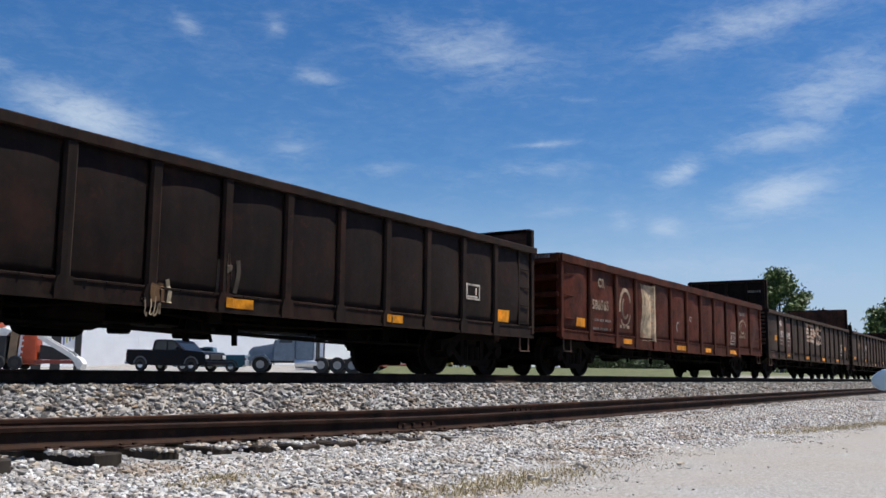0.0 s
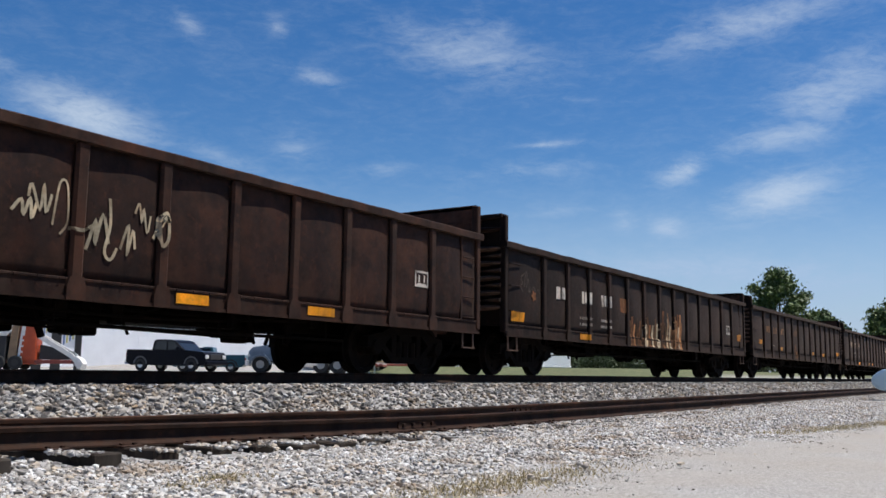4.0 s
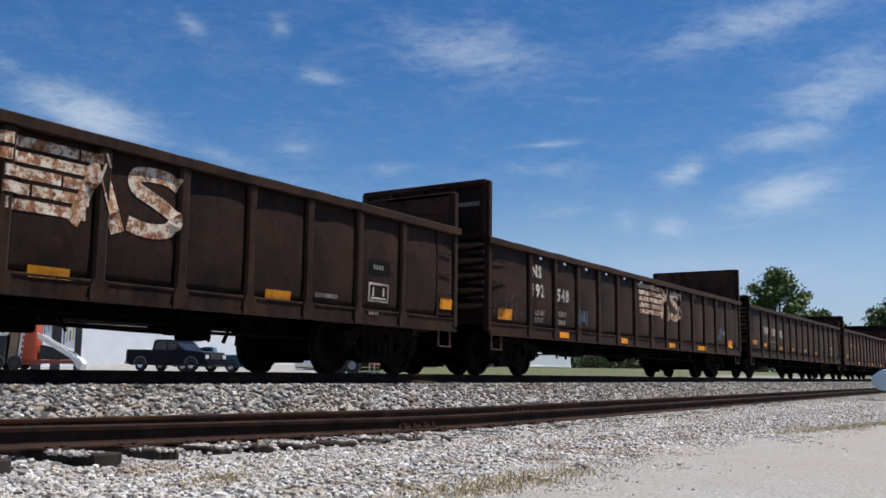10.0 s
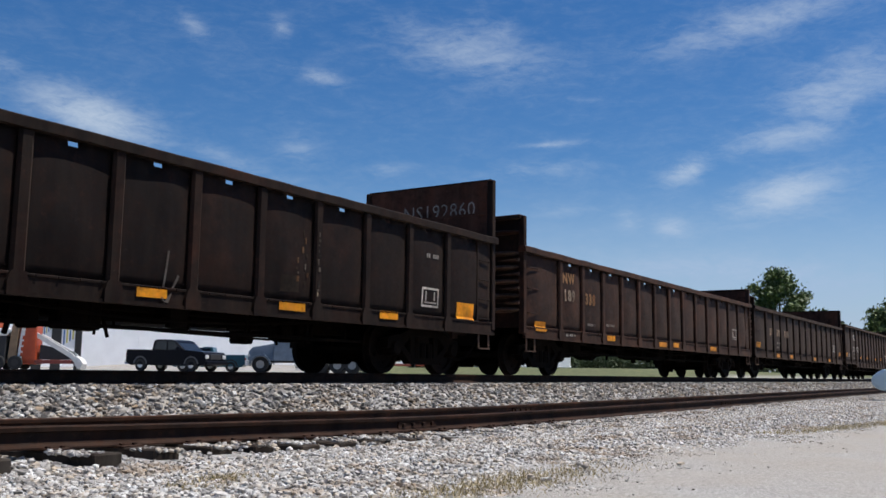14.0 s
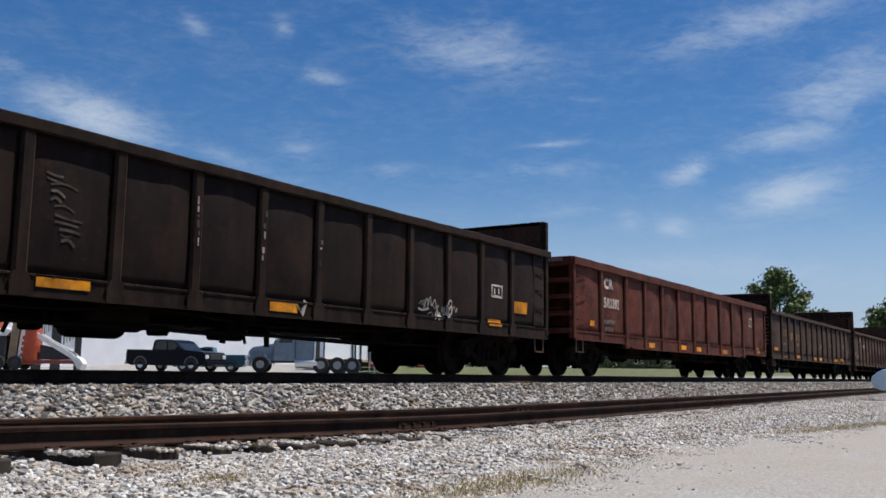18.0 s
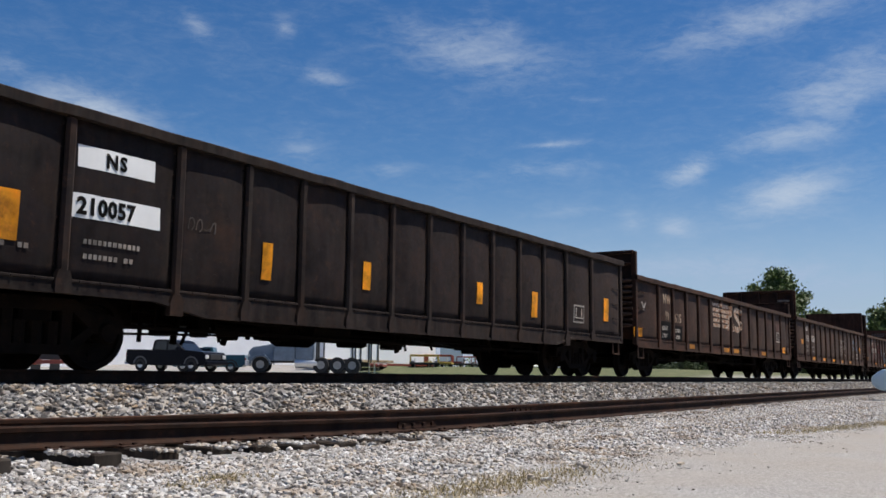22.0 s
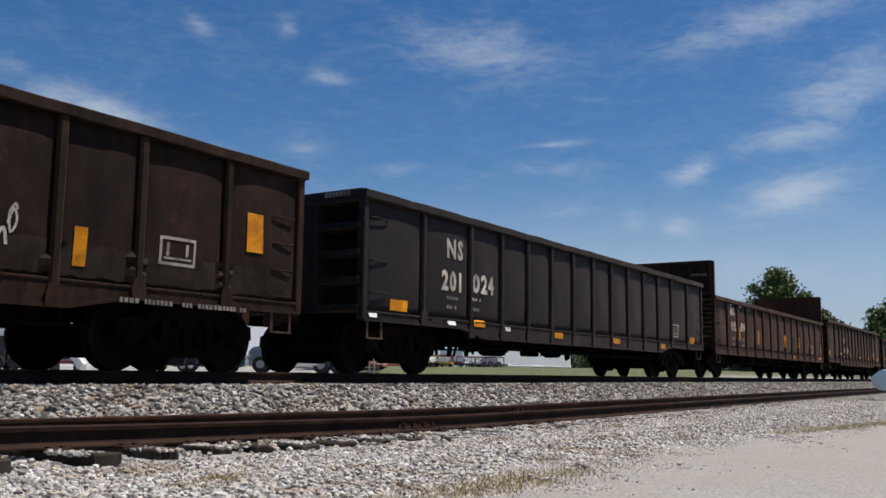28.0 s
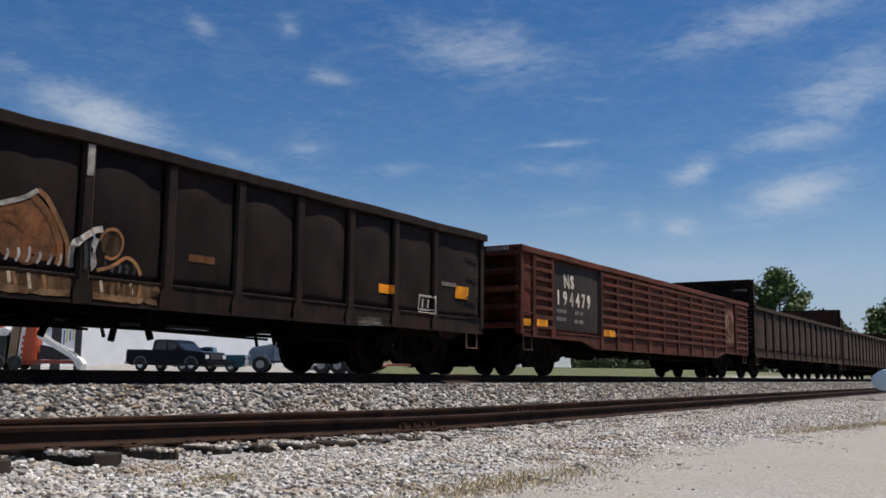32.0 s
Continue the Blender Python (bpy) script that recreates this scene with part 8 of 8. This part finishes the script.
def signboard(at):
    """Two printed banners between three broad dark uprights."""
    t = thing("yard_sign", at, "blue and yellow printed banners between dark posts", "sign")
    for x0, x1 in ((-1.30, -0.80), (-0.34, 0.18), (0.88, 1.24)):
        bm = bmesh.new()
        box(bm, x0, x1, -0.06, 0.06, 0, 3.5, 0.01)
        part("post", bm, DARK_STEEL, t)
    blue, yellow = plain("sign_blue", (0.10, 0.20, 0.42), 0.6), plain("sign_yellow", (0.62, 0.52, 0.14), 0.6)
    for x0, x1, z0 in ((-0.80, -0.34, 1.75), (0.18, 0.88, 1.25)):
        bm = bmesh.new()
        box(bm, x0, x1, -0.02, 0.02, z0, 3.4)
        banner = part("banner", bm, WHITE_STEEL, t)
        for k in range(4):
            x = x0 + (x1 - x0) * (0.12 + 0.22 * k)
            bm = bmesh.new()
            box(bm, x, x + (x1 - x0) * 0.12, -0.03, -0.021, z0 + 0.15 + 0.1 * k, z0 + 0.95 + 0.2 * (k % 2))
            part("printed_shape", bm, yellow if k % 2 else blue, banner)


def sedan(at):
    """A small car that faces +x; only its nose stands near the siding."""
    t = thing("parked_sedan", at, "pale blue sedan parked nose-first on the gravel lot", "car")
    hw = 0.86
    profile_part("body", [(-2.1, 0.36), (-2.15, 0.84), (-1.9, 0.98), (-0.9, 1.0), (0.85, 0.99), (1.45, 0.94), (1.90, 0.82), (2.14, 0.62), (2.12, 0.40), (1.9, 0.24), (-1.9, 0.24)], -hw, hw, PALE_BLUE, t, 0.09)
    profile_part("cabin", [(-1.45, 0.96), (-0.9, 1.40), (-0.1, 1.46), (0.3, 1.38), (1.0, 0.90)], -hw * 0.82, hw * 0.82, GLASS, t, 0.05)
    profile_part("roof", [(-0.95, 1.40), (-0.1, 1.465), (0.3, 1.39), (0.25, 1.44), (-0.1, 1.50), (-0.9, 1.45)], -hw * 0.8, hw * 0.8, PALE_BLUE, t, 0.01)
    for s in (-1, 1):
        for x in (-1.3, 1.3):
            wheel_part(t, x, s * (hw - 0.08), 0.31, 0.2)
        part("headlight", shared(("headlight",), lambda bm: None), LAMP_LENS, t, pose(1.96, s * 0.58, 0.62, 0, 0, 180))


def yard():
    # beside the camera and beyond the tracks; the row of vehicles faces up the yard
    row = math.degrees(math.atan2(-0.80, 0.60))
    def on(x, y, turn, sink=0.02):
        return pose(x, y, bed(y) + rise(x, y) - sink, 0, 0, turn)
    pickup(on(39.42, 44.96, row + 154), CAR_BLACK, "dark navy crew-cab pickup parked in the yard", True, 1.08)
    pickup(on(43.85, 46.7, row), TEAL, "small teal pickup parked beside a dark pickup", False, 0.85)
    semi_tractor(on(46.4, 40.6, row))
    white_building(50.0, 84.0, 36.0, 18.0, 5.2, -22)
    trailer(on(60.8, 52.2, -8, 0.1), 14.4, 2.3, WHITE_STEEL, RED_STEEL, "long white box trailer parked behind the semi", deck=0.55)
    barred_body(on(51.9, 44.7, -8, 0.05))
    trailer(on(65.0, 43.7, 34, 0.25), 5.0, 0.0, YELLOW_STEEL, DARK_STEEL, "flat trailer with yellow stake frames parked on grass", 6, 0.5)
    trailer(on(60.2, 46.0, 32, 0.25), 4.6, 0.0, RIG_WHITE, RED_STEEL, "flat trailer with white stake frames parked behind the semi", 7, 0.6)
    trailer(on(69.0, 45.0, 30, 0.25), 6.0, 0.0, RED_STEEL, YELLOW_STEEL, "flat trailer with dull red frames parked on grass", 6, 0.5)
    trailer(on(84.0, 53.0, 33, 0.1), 6.0, 1.5, WHITE_STEEL, RED_STEEL, "small white box trailer parked far back on the grass", deck=0.6)
    trailer(on(74.0, 45.5, -12, 0.25), 5.0, 0.0, RED_STEEL, DARK_STEEL, "low flat trailer with red stake frames parked on grass", 5, 0.45)
    trailer(on(78.5, 45.3, -24, 0.2), 9.5, 2.3, WHITE_STEEL, WHITE_STEEL, "white box trailer parked beyond the flat trailers", deck=0.35)
    orange_machine(pose(27.4, 41.2, bed(41.2), 0, 0, row + 4))
    signboard(on(31.9, 46.0, -34.75))
    sedan(pose(30.2, 2.09, LOT - 0.005, 0, 0, 90))


# ---- trees and grass ----
BARK = plain("bark", (0.07, 0.055, 0.042), 0.9, 0, 0.3, 6, 0.5)


def leaf_material(name, dark, light):
    m, nt, bs = material(name)
    geo = nt.nodes.new("ShaderNodeNewGeometry")
    nt.links.new(ramp(nt, geo.outputs["Random Per Island"], [(0.0, dark), (0.6, tuple((a + b) / 2 for a, b in zip(dark, light))), (1.0, light)]), bs.inputs["Base Color"])
    bs.inputs["Roughness"].default_value = 0.6
    return m


LEAVES = leaf_material("summer_leaves", (0.035, 0.062, 0.014), (0.13, 0.185, 0.045))
BRUSH = leaf_material("brush_leaves", (0.022, 0.042, 0.011), (0.07, 0.10, 0.03))


def leaf_cloud(name, centres, per, size, mat, parent, seed):
    """Small bent leaf sprays round the ends of the limbs."""
    rng = np.random.default_rng(seed)
    c = np.array(centres)
    n = len(c) * per
    p = np.repeat(c[:, :3], per, 0) + rng.normal(size=(n, 3)) * np.repeat(c[:, 3:4], per, 0) * np.array([0.55, 0.55, 0.42])
    a, b = rng.normal(size=(n, 3)), rng.normal(size=(n, 3))
    a /= np.linalg.norm(a, axis=1)[:, None]
    b -= (a * b).sum(1)[:, None] * a
    b /= np.linalg.norm(b, axis=1)[:, None]
    s = size * rng.uniform(0.6, 1.4, (n, 1))
    quad = np.stack([p - a * s, p - b * s * 0.55, p + a * s * 1.1, p + b * s * 0.55], 1)
    me = bpy.data.meshes.new(name)
    me.from_pydata(quad.reshape(-1, 3).tolist(), [], np.arange(n * 4).reshape(n, 4).tolist())
    me.materials.append(mat)
    return part(name, me, mat, parent)


def tree(x, y, height, radius, seed, label):
    rng = random.Random(seed)
    z0 = bed(y) + rise(x, y)
    t = thing("tree", pose(x, y, z0 - 0.1), label, "tree", "trees behind the train")
    bm = bmesh.new()
    fork = height * 0.3
    rings = [(radius * 0.085, 0), (radius * 0.06, fork * 0.3), (radius * 0.05, fork), (radius * 0.02, height * 0.8)]
    lathe(bm, rings, 9, "z")
    tips = []
    for k in range(26):
        a = 2.4 * k + rng.uniform(-0.3, 0.3)
        f = (k + 0.5) / 26
        zz = height * (0.30 + 0.66 * f)
        reach = radius * (0.95 * math.sqrt(max(0.06, 1 - abs(2 * f - 0.85) ** 2.0))) * rng.uniform(0.65, 1.08)
        p = Vector((0, 0, zz - height * 0.12))
        q = Vector((reach * math.cos(a), reach * math.sin(a), zz + rng.uniform(-0.03, 0.05) * height))
        rod(bm, p, q, radius * 0.014, 5)
        for d in (0.55, 0.8, 1.0):
            c = p.lerp(q, d)
            tips.append((c.x, c.y, c.z, radius * rng.uniform(0.16, 0.30)))
    part("trunk", bm, BARK, t)
    leaf_cloud("crown", tips, 190, 0.24, LEAVES, t, seed)


def brush(x, y, w, h, seed, label):
    rng = random.Random(seed)
    t = thing("bush", pose(x, y, bed(y) + rise(x, y) - 0.15), label, "bush", "bushes at the edge of the yard")
    bm = bmesh.new()
    tips = []
    for k in range(26):
        q = (rng.uniform(-w, w), rng.uniform(-w * 0.4, w * 0.4), h * rng.uniform(0.12, 0.85))
        rod(bm, (q[0] * 0.6, q[1] * 0.6, 0), q, 0.03, 5)
        tips.append((*q, h * 0.42))
    part("stems", bm, BARK, t)
    leaf_cloud("leaves", tips, 150, 0.14, BRUSH, t, seed)


def greenery():
    tree(134.4, 30.6, 14.7, 4.35, 5, "tall broad leafy green tree behind the train")
    tree(160.0, 30.2, 10.6, 3.4, 6, "leafy green tree beside a taller tree")
    tree(168.0, 30.5, 10.2, 3.4, 7, "low leafy green tree at the end of a row")
    tree(122.0, 13.2, 10.6, 5.2, 8, "broad dark green tree standing close to the line")
    for k, (x, y, w, h) in enumerate(((101, 47, 3.2, 2.6), (106, 45.5, 3.4, 3.0), (111, 44, 3.4, 2.8), (117, 42.5, 3.6, 3.1), (123, 40.5, 3.6, 2.7), (129, 38.5, 3.6, 2.9), (135, 36.5, 3.6, 2.6), (142, 34.5, 4.0, 2.9), (150, 31, 4.0, 2.8), (158, 28, 4.0, 2.6))):
        brush(x, y, w, h, 20 + k, "low leafy green bush at the edge of the grass")
    # a far belt of woods closes the view
    rng = np.random.default_rng(9)
    rows = []
    for k in range(260):
        a = math.radians(-15 + 110 * k / 260 + rng.uniform(-0.2, 0.2))
        d = rng.uniform(520, 600)
        rows.append((d * math.cos(a), max(40.0, d * math.sin(a)), 2.5 + rng.uniform(1.5, 4.0), 5.5))
    woods = leaf_cloud("far_woods", rows, 70, 1.1, LEAVES, None, 10)
    tagged(woods, "distant belt of dark green woods on the horizon", "woods", kind="stuff")

    # dry grass at the edge of the lot
    rng = np.random.default_rng(12)
    n = 5200
    x = np.concatenate([rng.normal(4.3, 0.6, 1600), rng.uniform(9.8, 16.0, 2800), 3.57 + rng.normal(0, 0.10, 450), 3.2 + rng.normal(0, 0.08, 350)])
    y = np.concatenate([2.40 + rng.normal(0, 0.14, 1600), np.interp(x[1600:4400], (9.8, 12.8, 16.0), (2.35, 1.82, 1.45)) + rng.normal(0, 0.11, 2800), 3.62 + rng.normal(0, 0.09, 450), 3.45 + rng.normal(0, 0.08, 350)])
    h = rng.uniform(0.012, 0.045, n)
    a = rng.uniform(0, 6.28, n)
    dx, dy = np.cos(a) * 0.003, np.sin(a) * 0.003
    lean = rng.normal(0, 0.018, (n, 2))
    z = np.full(n, LOT + 0.0)
    tri = np.stack([np.stack([x - dx, y - dy, z], 1), np.stack([x + dx, y + dy, z], 1), np.stack([x + lean[:, 0], y + lean[:, 1], z + h], 1)], 1)
    me = bpy.data.meshes.new("dry_grass")
    me.from_pydata(tri.reshape(-1, 3).tolist(), [], np.arange(n * 3).reshape(n, 3).tolist())
    me.materials.append(leaf_material("dry_grass_blades", (0.22, 0.16, 0.07), (0.42, 0.34, 0.17)))
    tagged(new("dry_grass", me), "sparse dry yellow grass in the gravel", "grass", kind="stuff")


# ---- clouds: a high thin veil that drifts ----
# azimuth and height in degrees, half width, half height, tilt, density
WISPS = [
    (54.5, 14.5, 4.02, 1.47, -14, 1.0), (49.0, 20.3, 1.05, 0.63, -30, 0.5), (43.7, 20.7, 0.91, 0.56, -30, 0.45), (59.4, 16.8, 1.4, 0.7, -10, 0.45),
    (41.0, 17.9, 1.68, 0.49, -12, 0.6), (31.5, 19.6, 5.94, 1.68, -10, 0.55), (29.9, 20.8, 2.45, 1.05, -15, 0.4), (13.7, 20.6, 6.64, 1.26, 9, 0.6),
    (9.6, 16.3, 4.2, 2.1, 22, 0.62), (12.2, 14.0, 4.2, 0.91, 8, 0.6), (18.2, 12.3, 1.61, 0.77, 20, 0.85), (12.8, 10.6, 3.5, 1.19, 14, 0.9),
    (26.5, 14.1, 2.17, 0.21, 3, 0.6), (19.1, 8.9, 1.26, 0.7, -8, 0.6), (21.8, 9.5, 0.91, 0.7, -30, 0.45), (28.2, 12.5, 4.2, 0.63, 4, 0.38),
    (42.3, 13.5, 1.4, 1.19, -30, 0.35), (46.0, 12.5, 4.2, 0.56, -16, 0.35), (25.6, 10.0, 2.1, 0.42, 4, 0.3), (15.6, 6.2, 8.04, 1.05, -4, 0.45),
    (36.6, 12.5, 2.45, 0.49, 8, 0.3), (24.2, 16.7, 2.1, 0.28, -4, 0.3),
]


def cloud_material():
    m, nt, bs = material("thin_cloud")
    nt.nodes.remove(bs)
    tc = nt.nodes.new("ShaderNodeTexCoord")
    unit = nt.nodes.new("ShaderNodeVectorMath")
    unit.operation = "NORMALIZE"
    nt.links.new(tc.outputs["Object"], unit.inputs[0])
    sep = nt.nodes.new("ShaderNodeSeparateXYZ")
    nt.links.new(unit.outputs[0], sep.inputs[0])

    def calc(op, a, b=None, c=None):
        n = nt.nodes.new("ShaderNodeMath")
        n.operation = op
        for k, v in enumerate((a, b, c)):
            if v is None:
                continue
            if hasattr(v, "is_output"):
                nt.links.new(v, n.inputs[k])
            else:
                n.inputs[k].default_value = v
        return n.outputs[0]
    az = calc("MULTIPLY", calc("ARCTAN2", sep.outputs["Y"], sep.outputs["X"]), 57.29578)
    el = calc("MULTIPLY", calc("ARCSINE", sep.outputs["Z"]), 57.29578)
    both = nt.nodes.new("ShaderNodeCombineXYZ")
    nt.links.new(az, both.inputs[0])
    nt.links.new(calc("MULTIPLY", el, 1.9), both.inputs[1])
    tilt = nt.nodes.new("ShaderNodeMapping")
    tilt.inputs["Rotation"].default_value = (0, 0, radians(14))
    tilt.inputs["Scale"].default_value = (0.20, 0.30, 1.0)
    nt.links.new(both.outputs[0], tilt.inputs[0])
    wisp = node(nt, "ShaderNodeTexNoise", Scale=1.0, Detail=9.0, Roughness=0.62, Distortion=0.7)
    nt.links.new(tilt.outputs[0], wisp.inputs["Vector"])
    fine = node(nt, "ShaderNodeTexNoise", Scale=3.6, Detail=9.0, Roughness=0.72, Distortion=0.5)
    nt.links.new(tilt.outputs[0], fine.inputs["Vector"])
    grain = calc("ADD", calc("MULTIPLY", wisp.outputs["Fac"], 0.5), calc("MULTIPLY", fine.outputs["Fac"], 0.5))
    total = None
    for a, e, w, h, t, d in WISPS:
        ca, sa = math.cos(radians(t)), math.sin(radians(t))
        # azimuth grows to the left, so it is turned round here
        u = calc("SUBTRACT", a, az)
        v = calc("SUBTRACT", el, e)
        p = calc("ADD", calc("MULTIPLY", u, ca / w), calc("MULTIPLY", v, sa / w))
        q = calc("ADD", calc("MULTIPLY", v, ca / h), calc("MULTIPLY", u, -sa / h))
        r2 = calc("ADD", calc("MULTIPLY", p, p), calc("MULTIPLY", q, q))
        g = calc("MULTIPLY", calc("EXPONENT", calc("MULTIPLY", r2, -1.1)), d)
        total = g if total is None else calc("MAXIMUM", total, g)
    # thin streaks all over the sky
    veil = calc("ADD", calc("MULTIPLY", total, 0.52), 0.12)
    cut = node(nt, "ShaderNodeMapRange", From_Min=0.40, From_Max=0.84)
    cut.interpolation_type = "SMOOTHSTEP"
    nt.links.new(calc("ADD", grain, calc("MULTIPLY", total, 0.30)), cut.inputs["Value"])
    haze = node(nt, "ShaderNodeMapRange", From_Min=13.0, From_Max=0.0)
    haze.interpolation_type = "SMOOTHSTEP"
    nt.links.new(el, haze.inputs["Value"])
    dens = calc("MULTIPLY", cut.outputs[0], veil)
    dens = calc("MINIMUM", calc("ADD", dens, calc("MULTIPLY", haze.outputs[0], 0.58)), 0.92)
    glow = node(nt, "ShaderNodeEmission", Strength=0.70)
    nt.links.new(mix(nt, haze.outputs[0], (0.80, 0.90, 1.0), (0.37, 0.475, 0.83)), glow.inputs["Color"])
    clear = nt.nodes.new("ShaderNodeBsdfTransparent")
    blend = nt.nodes.new("ShaderNodeMixShader")
    nt.links.new(dens, blend.inputs[0])
    nt.links.new(clear.outputs[0], blend.inputs[1])
    nt.links.new(glow.outputs[0], blend.inputs[2])
    nt.links.new(blend.outputs[0], nt.nodes["Material Output"].inputs["Surface"])
    return m


def clouds():
    bm = bmesh.new()
    bmesh.ops.create_uvsphere(bm, u_segments=64, v_segments=32, radius=4200.0)
    bmesh.ops.delete(bm, geom=[v for v in bm.verts if v.co.z < -500], context="VERTS")
    for f in bm.faces:
        f.smooth = True
    ob = new("backdrop", mesh_of("backdrop", bm, cloud_material()))
    return tagged(ob, "thin white cirrus clouds across a blue sky", "sky", kind="structure")



ground()
track("siding_track", SIDING_Y, SIDING_HEAD, SIDING_RAIL, (DIP_NEAR, DIP_FAR), -80.0, 700.0, "rusty lower siding track on weathered wooden ties", [(7.8, -1), (18.6, -1), (12.9, 1)])
track("main_track", MAIN_Y, MAIN_HEAD, MAIN_RAIL, None, -80.0, 700.0, "dark steel main line track on a stone bank", [])
build_train()
SKY = clouds()
yard()
greenery()
paint_marks()
lay_stones()


def motions():
    """The train runs past; the wheels roll while their car passes the place."""
    walk(SKY, [(0.0, pose(0, 0, 0)), (LENGTH, pose(0, 0, 0, 0, 0, -0.85))])
    for i, (car, wheels) in TRAIN.items():
        rows = [(t, pose(S[i] - front_at(t), MAIN_Y, MAIN_HEAD)) for t in range(33)]
        walk(car, [(float(t), m) for t, m in rows])
        near = [f / FPS for f in range(0, 961) if -22.0 < S[i] - front_at(f / FPS) < 34.0]
        times = sorted({0.0, LENGTH, *near})
        for w in wheels:
            x = w.location.x
            turns = []
            for t in times:
                run = front_at(min(max(t, near[0]), near[-1])) if near else 0.0
                turns.append((t, pose(x, 0, 0, 0, math.degrees(-run / WHEEL_R) % 360.0, 0)))
            walk(w, turns)


motions()
